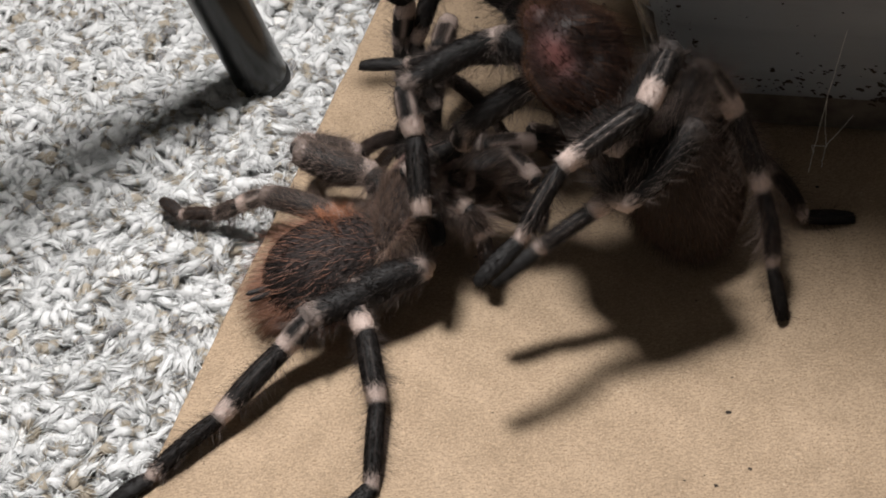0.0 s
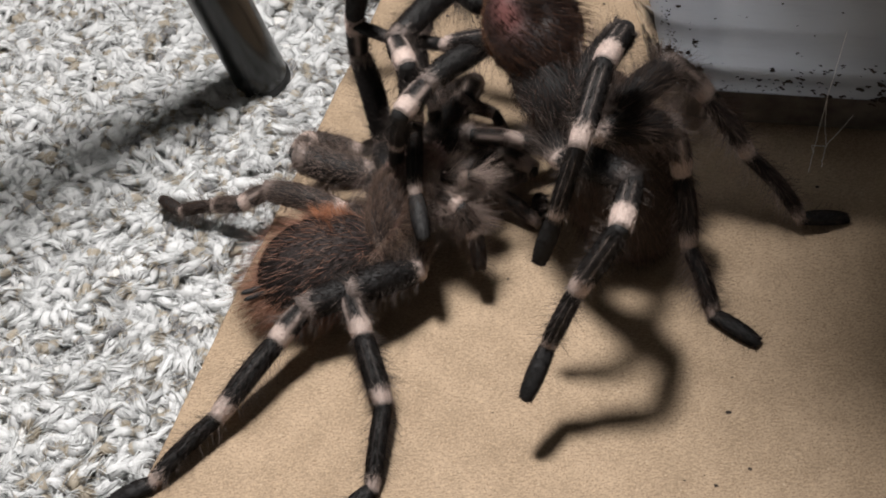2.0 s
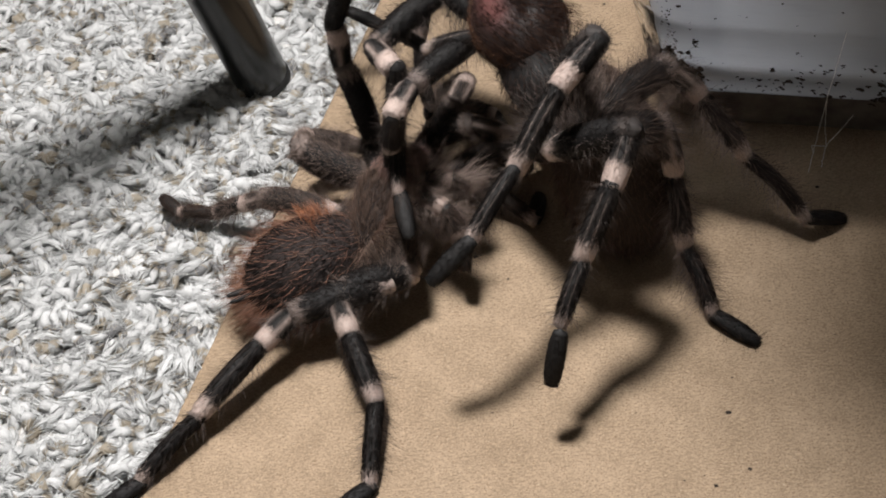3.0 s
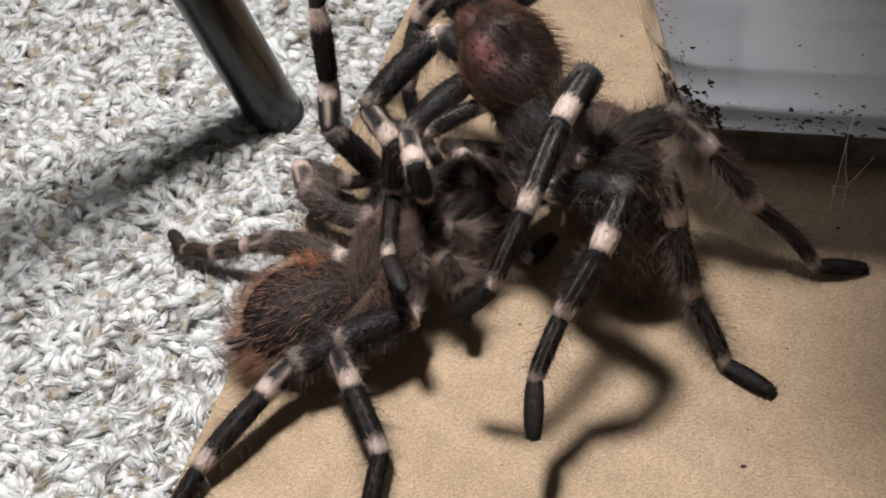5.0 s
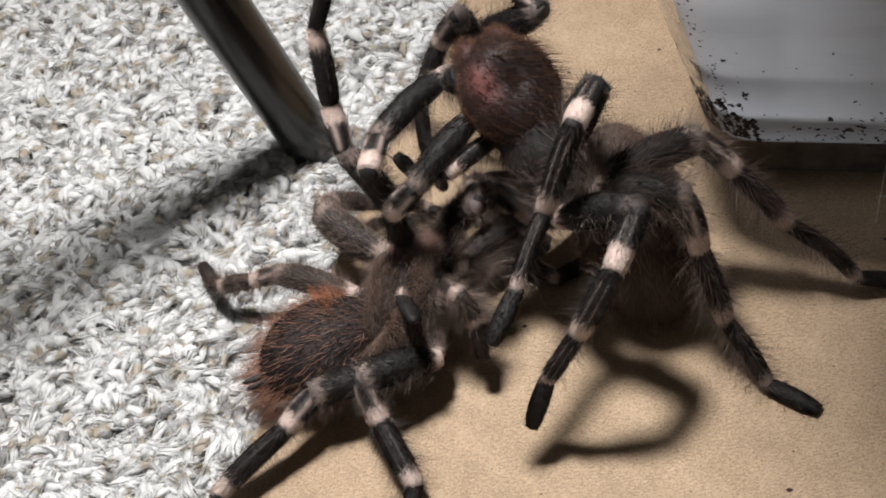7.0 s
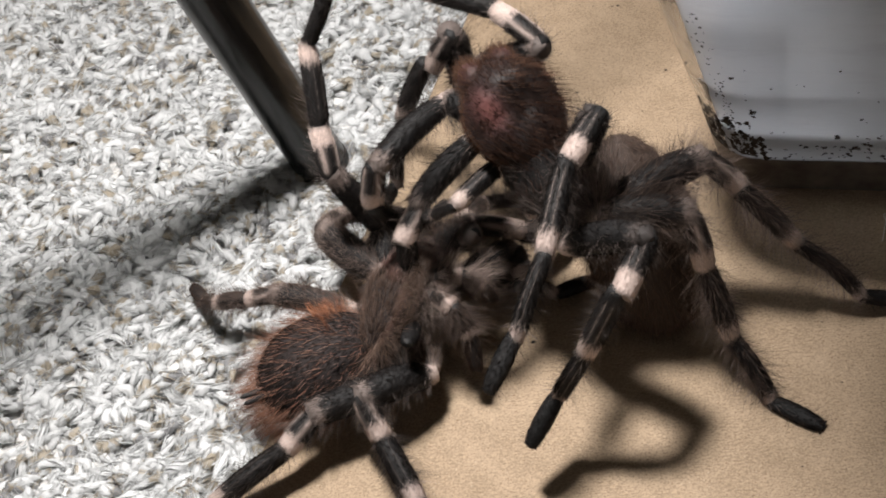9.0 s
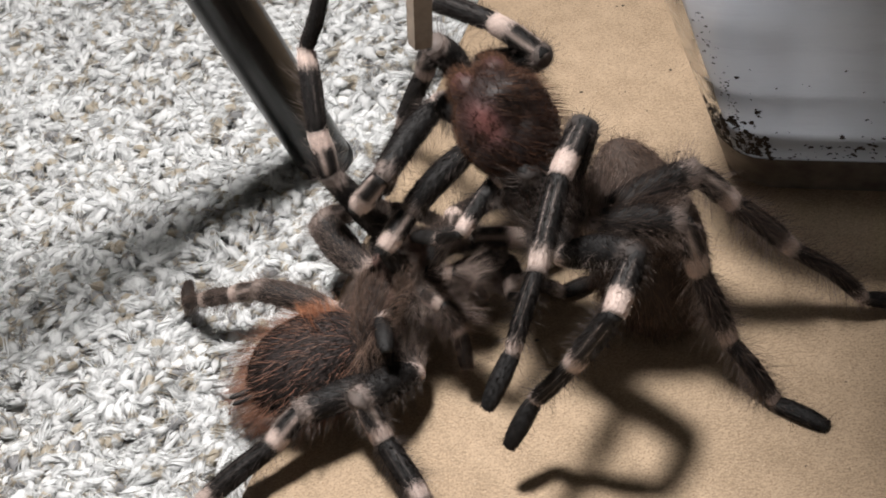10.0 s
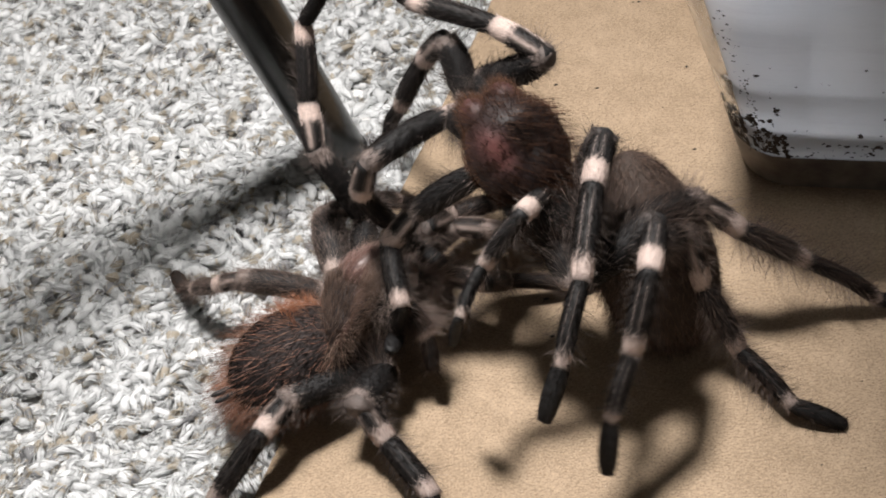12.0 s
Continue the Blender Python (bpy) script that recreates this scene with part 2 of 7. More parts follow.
def carpet_pile():
    """Loosely spun yarn in flat curls: a soft core, a sheaf of fibres wound round it, and stray fuzz."""
    rng = np.random.default_rng(7)
    pitch = 0.0040
    xs, ys = np.meshgrid(np.arange(-0.29, 0.08, pitch), np.arange(-0.12, 0.33, pitch))
    c = np.stack([xs.ravel(), ys.ravel()], -1) + rng.uniform(-0.0019, 0.0019, (xs.size, 2))
    off = (c - np.array(EDGE_A)) @ np.array(ACROSS)
    c = c[(off < 0.003) & (off > -0.290) & (c[:, 0] > -0.192 - 0.24 * (c[:, 1] + 0.037))]
    n, segs = len(c), 7
    height = np.array([noise.noise((p[0] * 80, p[1] * 80, 0.3)) + 0.8 * noise.noise((p[0] * 38, p[1] * 38, 9.0)) for p in c]) * 0.0034
    swirl = np.array([noise.noise((p[0] * 50, p[1] * 50, 5.0)) for p in c]) * 2.4
    heading = swirl + rng.normal(0, 0.75, n) + 0.3
    length = rng.uniform(0.0080, 0.0175, n)
    bend = rng.normal(0, 1.5, n)
    u = np.linspace(-0.5, 0.5, segs)
    ang = heading[:, None] + bend[:, None] * u[None, :] + 0.5 * np.sin(7 * u[None, :] + rng.uniform(0, 6.3, n)[:, None])
    dx, dy = (f(ang) * length[:, None] / (segs - 1) for f in (np.cos, np.sin))
    px = c[:, 0, None] + np.cumsum(dx, 1) - dx.sum(1, keepdims=True) / 2
    py = c[:, 1, None] + np.cumsum(dy, 1) - dy.sum(1, keepdims=True) / 2
    lift = rng.uniform(0.0006, 0.0026, n)
    pz = -0.0056 + height[:, None] + lift[:, None] * (1 - (2 * u[None, :]) ** 2) + rng.uniform(-0.0008, 0.0008, n)[:, None]
    core = np.stack([px, py, pz], -1)
    rad = rng.uniform(0.0013, 0.0032, n)
    prof = np.array([0.2, 0.75, 1.0, 1.05, 1.0, 0.75, 0.2])
    # patches of white, with grey and beige flecks along the yarn
    patch = np.array([noise.noise((p[0] * 85, p[1] * 85, 3.0)) for p in c])
    tone = 0.80 + 0.36 * patch[:, None] + rng.normal(0, 0.13, n)[:, None] + rng.normal(0, 0.05, (n, segs))
    fleck = np.array([noise.noise((x * 150, y * 150, 6.0)) for x, y in zip(px.ravel(), py.ravel())]).reshape(n, segs) + rng.normal(0, 0.10, n)[:, None]
    tone = np.clip(np.where(fleck > 0.31, 0.23, tone), 0.36, 1.0) * (fleck <= 0.31) + 0.22 * (fleck > 0.31)
    tone = np.where((fleck < -0.37), 0.08, tone)
    strands("carpet_pile", core, rad[:, None] * prof[None, :] * (1 + rng.normal(0, 0.20, (n, segs))) * 0.78, 5, tone, "curled white, grey and beige carpet yarn", 0.8)
    # sheaf of fibres wound about each core
    m = 13
    who = np.repeat(np.arange(n), m)
    turn = rng.uniform(1.2, 3.6, n * m)[:, None] * (u[None, :] + 0.5) + rng.uniform(0, 6.28, n * m)[:, None]
    out = rad[who][:, None] * rng.uniform(0.60, 1.35, n * m)[:, None] * (0.80 + 0.45 * np.abs(2 * u[None, :]) ** 3) * (1 + rng.normal(0, 0.10, (n * m, segs)))
    side = np.stack([-np.sin(ang), np.cos(ang), np.zeros((n, segs))], -1)[who]
    path = core[who] + out[..., None] * (np.cos(turn)[..., None] * side + 0.8 * np.sin(turn)[..., None] * np.array((0.0, 0.0, 1.0)))
    wander = rng.normal(0, 0.00055, (n * m, 3))[:, None, :] * np.sin(5.0 * u[None, :, None] + rng.uniform(0, 6.3, n * m)[:, None, None])
    path = path + wander
    keep = path[:, :, 2].mean(1) > core[who][:, :, 2].mean(1) - 0.0004
    path, who, turn = path[keep], who[keep], turn[keep]
    rings = [0, 2, 4, 6]
    thin = rng.uniform(0.00012, 0.00034, len(who))[:, None] * np.array([0.3, 1.0, 1.0, 0.2])[None, :]
    strands("carpet_fibres", path[:, rings], thin, 3, np.clip(tone[who][:, rings] + rng.normal(0.02, 0.07, len(who))[:, None], 0, 1), "spun fibres of the pale carpet yarn")
    # stray fuzz
    k = 22000
    pick, at = rng.integers(0, n, k), rng.integers(1, segs - 1, k)
    root = core[pick, at] + np.stack([np.zeros(k), np.zeros(k), rad[pick] * 0.7], -1)
    d = np.stack([np.cos(ang[pick, at]), np.sin(ang[pick, at]), np.full(k, 0.22)], -1) + rng.normal(0, 0.5, (k, 3))
    d *= rng.uniform(0.0022, 0.0065, k)[:, None] / np.linalg.norm(d, axis=1, keepdims=True)
    curl = rng.normal(0, 0.0005, (k, 3))
    path = np.stack([root, root + d * 0.5 + curl, root + d], 1)
    strands("carpet_fuzz", path, np.array([0.00008, 0.00006, 0.00002])[None, :] * np.ones((k, 1)), 3, np.repeat(rng.uniform(0.5, 1.0, k)[:, None], 3, 1), "loose pale fibres of the carpet yarn")


carpet_pile()


# ---- chair leg ----
def chair_leg():
    thing = new("chair_leg")
    thing.location = (-0.0475, 0.1085, -0.006)
    tagged(thing, "glossy black steel tube leg standing on carpet", "chair leg")
    axis = Vector((-0.195, -0.05, 1.0)).normalized()
    r = 0.0112
    prof = [(0.0, r * 0.55), (0.0004, r * 0.86), (0.0018, r * 0.985), (0.004, r), (0.3, r), (0.42, r)]
    v, f = tube_mesh([axis * z for z, _ in prof], [q for _, q in prof], 40)
    mesh_object("tube", v, f, BLACK_METAL, thing)
    v, f = tube_mesh([axis * z for z in (-0.001, 0.0012, 0.0042, 0.0046)], [r * 0.8, r * 1.03, r * 1.03, r * 0.9], 40)
    mesh_object("rubber_foot", v, f, make_plain("black_rubber", (0.006, 0.006, 0.006), (0.014, 0.014, 0.014), 200, 0.55), thing, "dull black rubber foot cap")


chair_leg()


# ---- plastic tub ----
TUB_TURN = -15.0
TUB_SIDE, TUB_ROUND, TUB_FLARE = 0.125, 0.020, 0.235


def tub_ring(z, inset=0.0, n=12):
    """A rounded square at height z, in the tub's own space (its near left corner at the origin)."""
    grow = TUB_FLARE * z - inset
    r = TUB_ROUND + 0.4 * grow
    lo, hi = -grow, TUB_SIDE + grow
    pts = []
    for cx, cy, a0 in ((lo + r, lo + r, 180), (hi - r, lo + r, 270), (hi - r, hi - r, 0), (lo + r, hi - r, 90)):
        for k in range(n + 1):
            a = radians(a0 + 90 * k / n)
            pts.append((cx + r * math.cos(a), cy + r * math.sin(a), z))
    return pts


def plastic_tub():
    thing = new("plastic_tub")
    thing.matrix_world = pose(0.1025, 0.0565, 0.001, 0, 0, TUB_TURN)
    tagged(thing, "frosted clear plastic tub spotted with dark soil, standing on the board", "tub")
    bm = bmesh.new()
    heights = [(0.0, 0.006), (0.0008, 0.002), (0.004, 0.0), (0.0295, 0.0), (0.0305, 0.0007), (0.0345, 0.0007), (0.0355, 0.0), (0.052, 0.0), (0.0535, 0.0004), (0.0565, 0.0004), (0.058, 0.0), (0.085, 0.0), (0.110, 0.0), (0.1105, -0.003), (0.1125, -0.003)]
    outer = [tub_ring(z, i) for z, i in heights]
    inner = [tub_ring(z, i + 0.0013) for z, i in heights[::-1]]
    inner[-1] = tub_ring(0.0022, 0.0075)
    inner[-2] = tub_ring(0.0024, 0.0040)
    rings = [[bm.verts.new(p) for p in ring] for ring in outer + inner]
    n = len(rings[0])
    for a, b in zip(rings, rings[1:]):
        for k in range(n):
            bm.faces.new((a[k], a[(k + 1) % n], b[(k + 1) % n], b[k]))
    bm.faces.new(rings[0][::-1])
    bm.faces.new(rings[-1])
    wall = from_bm("wall", bm, FROSTED, thing)
    # the side away from the damp soil has stayed clear
    wall.data.materials.append(CLEAR)
    for face in wall.data.polygons:
        if abs(face.normal.x) > 0.60 and face.center.x < 0.03 and face.center.z > 0.004:
            face.material_index = 1
    # specks of soil dried on the outside of the wall
    rng = random.Random(11)
    verts, faces = [], []

    def speck(s, z, size):
        ring = tub_ring(z)
        m = len(ring)
        i = int(s * m) % m
        p, q = Vector(ring[i]), Vector(ring[(i + 1) % m])
        p = p.lerp(q, s * m - int(s * m))
        t = (q - Vector(ring[i])).normalized()
        up = Vector((0, 0, 1))
        nrm = t.cross(up).normalized()
        base = len(verts)
        k = 9
        lean = rng.uniform(-0.8, 0.8)
        top = p + nrm * min(0.0007, size * 0.4)
        rim = [p + nrm * 0.0001 + (t * math.cos(a) * rng.uniform(0.35, 1.6) + (up + lean * t) * math.sin(a) * rng.uniform(0.3, 1.2)) * size for a in (2 * math.pi * j / k for j in range(k))]
        verts.extend([tuple(top)] + [tuple(v) for v in rim])
        faces.extend((base, base + 1 + j, base + 1 + (j + 1) % k) for j in range(k))

    # perimeter parameter: corner arc 0..0.25, front wall between 12/52 and 13/52
    for _ in range(150):
        s = rng.choice([rng.uniform(0.06, 0.235), rng.uniform(0.231, 0.249)])
        level = 0.0195 + 0.004 * math.sin(s * 40)
        z = level + abs(rng.gauss(0, 0.006)) if rng.random() < 0.72 else rng.uniform(0.02, 0.07)
        speck(s, z, rng.choice([0.0002, 0.0003, 0.0004, 0.0005, 0.0008]))
    for _ in range(75):
        centre, zz = rng.uniform(0.08, 0.246), 0.020 + abs(rng.gauss(0, 0.012))
        for _ in range(rng.randint(2, 8)):
            speck(centre + rng.gauss(0, 0.0012), zz + rng.gauss(0, 0.0011), rng.uniform(0.0003, 0.0010))
    for _ in range(150):
        high = 0.021 + 0.075 * rng.random() ** 1.7
        speck(0.176 - 0.25 * (high - 0.021) + rng.gauss(0, 0.009), high, rng.uniform(0.00015, 0.0005))
    for _ in range(100):
        speck(0.2452 + rng.gauss(0, 0.0011), 0.017 + abs(rng.gauss(0, 0.010)), rng.uniform(0.0004, 0.0015))
    mesh_object("soil_specks", verts, faces, SOIL, thing, "dried specks of dark soil", smooth=True)
    # smear of wet soil round the foot of the wall
    verts, faces = [], []
    levels = (0.0012, 0.007, 0.014, 0.0205)
    for i, z in enumerate(levels):
        for x, y, _ in tub_ring(z):
            top = 0.0035 * noise.noise((x * 40, y * 40, 7.0)) + 0.0012 * noise.noise((x * 260, y * 260, 3.0)) if i == 3 else 0.0
            ring_in = TUB_FLARE * top
            cx, cy = x - TUB_SIDE / 2, y - TUB_SIDE / 2
            out = 1 + (0.00025 + ring_in) / math.hypot(cx, cy)
            verts.append((TUB_SIDE / 2 + cx * out, TUB_SIDE / 2 + cy * out, z + top))
    m = len(tub_ring(0.0))
    for i in range(len(levels) - 1):
        faces += [(i * m + k, i * m + (k + 1) % m, (i + 1) * m + (k + 1) % m, (i + 1) * m + k) for k in range(m)]
    mesh_object("soil_smear", verts, faces, make_plain("soil_film", (0.055, 0.046, 0.040), (0.17, 0.145, 0.125), 90, 0.5), thing, "dark smear of wet soil")
    # damp soil left inside, against the wall
    bm = bmesh.new()
    rows = []
    for z, inset in ((0.0030, 0.0085), (0.0045, 0.0030), (0.010, 0.00145), (0.0195, 0.00145)):
        ring = tub_ring(z, inset)
        if z > 0.016:
            ring = [(x, y, z + 0.0035 * noise.noise((x * 45, y * 45, 1.0)) + 0.001 * noise.noise((x * 300, y * 300, 4.0))) for x, y, z in ring]
        rows.append([bm.verts.new(p) for p in ring])
    for ins, low in ((0.007, 0.003), (0.013, 0.0085), (0.019, 0.0115)):
        rows.append([bm.verts.new((x, y, z - low + 0.0018 * noise.noise((x * 120, y * 120, 2.0)))) for x, y, z in tub_ring(0.0165, ins)])
    rows.append([bm.verts.new((x, y, 0.0032)) for x, y, z in tub_ring(0.0165, 0.027)])
    rows.append([bm.verts.new((x, y, 0.0030)) for x, y, z in tub_ring(0.0165, 0.026)])
    for a, b in zip(rows, rows[1:]):
        for k in range(n):
            bm.faces.new((a[k], a[(k + 1) % n], b[(k + 1) % n], b[k]))
    for k in range(n):
        bm.faces.new((rows[-1][k], rows[-1][(k + 1) % n], rows[0][(k + 1) % n], rows[0][k]))
    soil = from_bm("soil", bm, SOIL)
    soil.matrix_world = thing.matrix_world.copy()
    tagged(soil, "damp dark brown soil in the tub", "soil")


plastic_tub()


# ---- spiders ----
def fur(name, roots, normals, sweep, lengths, radius, mat, parent, pale, rng, label="", droop=0.25, plain=False, wild=0.16):
    """Fine tapered hairs: roots, the skin's normals and the way they are swept, all in the parent's space."""
    roots, normals, sweep = np.asarray(roots), np.asarray(normals), np.asarray(sweep)
    n = len(roots)
    d = normals + sweep + rng.normal(0, wild, (n, 3))
    d /= np.linalg.norm(d, axis=1, keepdims=True)
    lengths = np.asarray(lengths)[:, None]
    side = np.cross(d, rng.normal(0, 1, (n, 3)))
    side /= np.linalg.norm(side, axis=1, keepdims=True)
    other = np.cross(d, side)
    bent = d + droop * sweep + rng.normal(0, 0.10, (n, 3))
    bent /= np.linalg.norm(bent, axis=1, keepdims=True)
    mid = roots + d * lengths * 0.5
    tip = mid + bent * lengths * 0.5
    rad = np.asarray(radius)
    rad = (rad if rad.ndim else np.full(n, rad))[:, None]
    V = np.empty((n, 7, 3))
    for k in range(3):
        a = 2 * math.pi * k / 3
        o = math.cos(a) * side + math.sin(a) * other
        V[:, k] = roots + o * rad
        V[:, 3 + k] = mid + o * rad * 0.7
    V[:, 6] = tip
    tri = np.array([(k, (k + 1) % 3, 3 + (k + 1) % 3) for k in range(3)] + [(k, 3 + (k + 1) % 3, 3 + k) for k in range(3)] + [(3 + k, 3 + (k + 1) % 3, 6) for k in range(3)])
    per = 7
    if plain:
        per, tri = 4, np.array([(0, 1, 3), (1, 2, 3), (2, 0, 3)])
        V = V[:, [0, 1, 2, 6]]
    F = (np.arange(n)[:, None, None] * per + tri[None]).reshape(-1, 3)
    me = bpy.data.meshes.new(name)
    me.vertices.add(n * per)
    me.vertices.foreach_set("co", V.ravel())
    me.loops.add(F.size)
    me.loops.foreach_set("vertex_index", F.ravel().astype(np.int32))
    me.polygons.add(len(F))
    me.polygons.foreach_set("loop_start", np.arange(0, F.size, 3, dtype=np.int32))
    me.update(calc_edges=True)
    me.polygons.foreach_set("use_smooth", np.ones(len(F), bool))
    a = me.attributes.new("pale", "FLOAT", "POINT")
    a.data.foreach_set("value", np.repeat(np.asarray(pale, np.float32), per))
    me.materials.append(mat)
    ob = new(name, me)
    ob.parent = parent
    if label:
        tagged(ob, label)
    return ob


def step(a, b, x):
    k = np.clip((x - a) / (b - a), 0, 1)
    return k * k * (3 - 2 * k)


SEGMENTS = ("femur", "patella", "tibia", "metatarsus", "tarsus", "coxa")
# radius at the start, middle and end (metres), pale band's start, stripes
SHAPES = {
    "femur": (0.0036, 0.0047, 0.0040, 0.91, 0.0),
    "patella": (0.0032, 0.0037, 0.0034, 0.63, 1.0),
    "tibia": (0.0031, 0.0034, 0.0029, 0.80, 1.0),
    "metatarsus": (0.0024, 0.0025, 0.0022, 0.89, 0.5),
    "coxa": (0.0040, 0.0046, 0.0040, 2.0, 0.0),
    "tarsus": (0.0022, 0.0026, 0.0019, 2.0, 0.0),
}


def segment_pattern(kind, along, round_, jitter=0.0, stripe=1.0, knee=0.15):
    """How pale the coat is: a band at the far end and two thin stripes on the back."""
    band_at, stripes = SHAPES[kind][3:]
    stripes = stripes * stripe
    w = 0.05
    band = step(band_at - w, band_at + w, along + jitter) * (1 - 0.55 * step(0.95, 1.03, along))
    if kind == "femur":
        band = np.maximum(band * knee, 0.9 * (1 - step(0.02, 0.13, along + jitter)))
    if kind == "coxa":
        band = 0.55 * (1 - step(0.02, 0.22, along + jitter))
    off = np.abs((round_ + math.pi / 2) % (2 * math.pi) - math.pi)
    lines = np.exp(-((off - 0.34) / 0.07) ** 2) * stripes * step(0.05, 0.20, along)
    if kind == "patella" and stripe < 0.5:
        lines = np.maximum(lines, 0.75 * np.exp(-((off - 0.80) / 0.26) ** 2) * step(0.0, 0.10, along))
    return np.clip(np.maximum(band, lines), 0, 1)


def leg_segment(kind, length, thing, seed, scale=1.0, hair=1.0, stripe=1.0, thigh=1.1, dust=0.0, fringe=0.25):
    """One rigid piece of a leg along its own z, back towards y, with its coat of hair."""
    rng = np.random.default_rng(seed)
    knee = 0.12 if stripe > 0.5 else 0.5
    if kind == "coxa" and fringe > 0.3:
        dust = 0.25
    r0, r1, r2 = (scale * r * (thigh if kind == "femur" else 1.0) for r in SHAPES[kind][:3])
    sides, rings = 28, 24
    us = np.linspace(-0.10, 1.08, rings)
    th = 2 * np.pi * np.arange(sides) / sides

    def radius(u):
        r = np.where(u < 0.5, r0 + (r1 - r0) * np.sin(np.pi * np.clip(u, 0, 0.5)), r2 + (r1 - r2) * np.sin(np.pi * np.clip(u, 0.5, 1)))
        ends = np.sqrt(np.clip(1 - (np.clip(-u, 0, 1) / 0.10) ** 2, 0, 1)) * np.sqrt(np.clip(1 - (np.clip(u - 1, 0, 1) / 0.08) ** 2, 0, 1))
        groove = 1 - 0.10 * np.exp(-((u - 0.98) / 0.03) ** 2) - 0.10 * np.exp(-((u - 0.02) / 0.03) ** 2)
        return r * ends * groove

    R = np.maximum(radius(us), 0.00005)
    flat = np.array([1.0, 0.92]) if kind != "tarsus" else np.array([1.1, 0.78])
    bow = 0.05 * length * np.sin(np.pi * np.clip(us, 0, 1)) * (1 if kind in ("femur", "metatarsus") else 0.4)
    X = R[:, None] * np.cos(th)[None] * flat[0]
    Y = R[:, None] * np.sin(th)[None] * flat[1] + bow[:, None]
    Z = np.repeat(us[:, None] * length, sides, 1)
    V = np.stack([X, Y, Z], -1).reshape(-1, 3)
    faces = [(i * sides + k, i * sides + (k + 1) % sides, (i + 1) * sides + (k + 1) % sides, (i + 1) * sides + k) for i in range(rings - 1) for k in range(sides)]
    along = np.repeat(us, sides)
    around = np.tile(th, rings)
    pale = segment_pattern(kind, along, around, rng.normal(0, 0.03, len(along)), stripe, knee)
    ob = mesh_object(kind, V, faces, LEG_SKIN, thing, attrs={"pale": pale})
    # coat: many short hairs lying along, fewer long ones standing off
    short, long_ = int(2000 * hair * length / 0.022), int({"femur": 620, "patella": 190, "tibia": 420, "metatarsus": 260, "tarsus": 70, "coxa": 650}[kind] * hair)
    n = short + long_
    u = rng.uniform(-0.02, 1.03, n)
    a = rng.uniform(0, 2 * np.pi, n)
    r = radius(u)
    nor = np.stack([np.cos(a), np.sin(a), np.zeros(n)], -1)
    root = np.stack([r * np.cos(a) * flat[0], r * np.sin(a) * flat[1] + 0.05 * length * np.sin(np.pi * np.clip(u, 0, 1)) * (1 if kind in ("femur", "metatarsus") else 0.4), u * length], -1)
    lens = np.concatenate([rng.uniform(0.0009, 0.0022, short), 0.0028 + 0.0066 * rng.random(long_) ** 1.6])
    under = 0.5 - 0.5 * np.sin(a)
    lens[short:] *= 0.75 + 0.5 * under[short:]
    lens[short:] *= 1 - 0.55 * step(0.2, 0.7, segment_pattern(kind, u, a)[short:])
    lens = lens * (1 - 0.40 * step(0.3, 0.9, segment_pattern(kind, u, a)))
    if kind == "tarsus":
        lens = lens * 0.55
    if kind == "coxa":
        lens[short:] *= 1.35
    if hair > 1.6:
        lens[short:] *= 1.55
    sweep = np.zeros((n, 3))
    sweep[:, 2] = np.concatenate([rng.uniform(1.3, 3.0, short), rng.uniform(0.25, 1.1, long_)])
    shade = segment_pattern(kind, u, a, rng.normal(0, 0.055, n), stripe, knee)
    shade[short:] *= 0.55
    shade = np.maximum(shade, np.concatenate([np.zeros(short), (rng.uniform(0.0, 0.08, long_) + fringe * step(0.35, 0.9, under[short:]) * rng.random(long_) ** 1.3) * (0.3 if kind == "tarsus" else 1.0)]))
    if kind in ("coxa", "femur", "patella", "tibia"):
        shade = np.maximum(shade, rng.uniform(0.1, 1.0, n) ** 2 * dust)
    rad = np.concatenate([np.full(short, 0.00007), np.full(long_, 0.00005)])
    fur("down", root[:short], nor[:short], sweep[:short], lens[:short], rad[:short], BROWN_HAIR if dust > 0.05 else LEG_HAIR, ob, shade[:short], rng, plain=True)
    fur("bristles", root[short:], nor[short:], sweep[short:], lens[short:], rad[short:], BROWN_HAIR if dust > 0.02 else LEG_HAIR, ob, shade[short:], rng)
    if kind == "tarsus":
        v, f = [], []
        for s in (-1, 1):
            tv, tf = tube_mesh([(s * 0.0007, -0.0004, length * 1.02), (s * 0.0010, -0.0004, length * 1.02 + 0.0008), (s * 0.0011, -0.0011, length * 1.02 + 0.0013)], [0.00022, 0.00016, 0.00004], 6)
            f += [tuple(i + len(v) for i in face) for face in tf]
            v += tv
        mesh_object("claws", v, f, GLOSS, ob, "tiny glossy black claws")
    return ob


def sphere_points(n, rng):
    p = rng.normal(0, 1, (n, 3))
    return p / np.linalg.norm(p, axis=1, keepdims=True)


def blob(name, semi, mat, parent, pale, rings=28, sides=40, shape=None, label=""):
    """A rounded body along its own y axis; shape bends the unit sphere before it is stretched."""
    la = np.linspace(0, np.pi, rings)
    lo = 2 * np.pi * np.arange(sides) / sides
    P = np.stack([np.sin(la)[:, None] * np.cos(lo)[None], np.repeat(np.cos(la)[:, None], sides, 1), np.sin(la)[:, None] * np.sin(lo)[None]], -1).reshape(-1, 3)
    shades = pale(P)
    if shape is not None:
        P = shape(P)
    faces = [(i * sides + k, i * sides + (k + 1) % sides, (i + 1) * sides + (k + 1) % sides, (i + 1) * sides + k) for i in range(rings - 1) for k in range(sides)]
    return mesh_object(name, P * np.array(semi), faces, mat, parent, label, {"pale": shades})


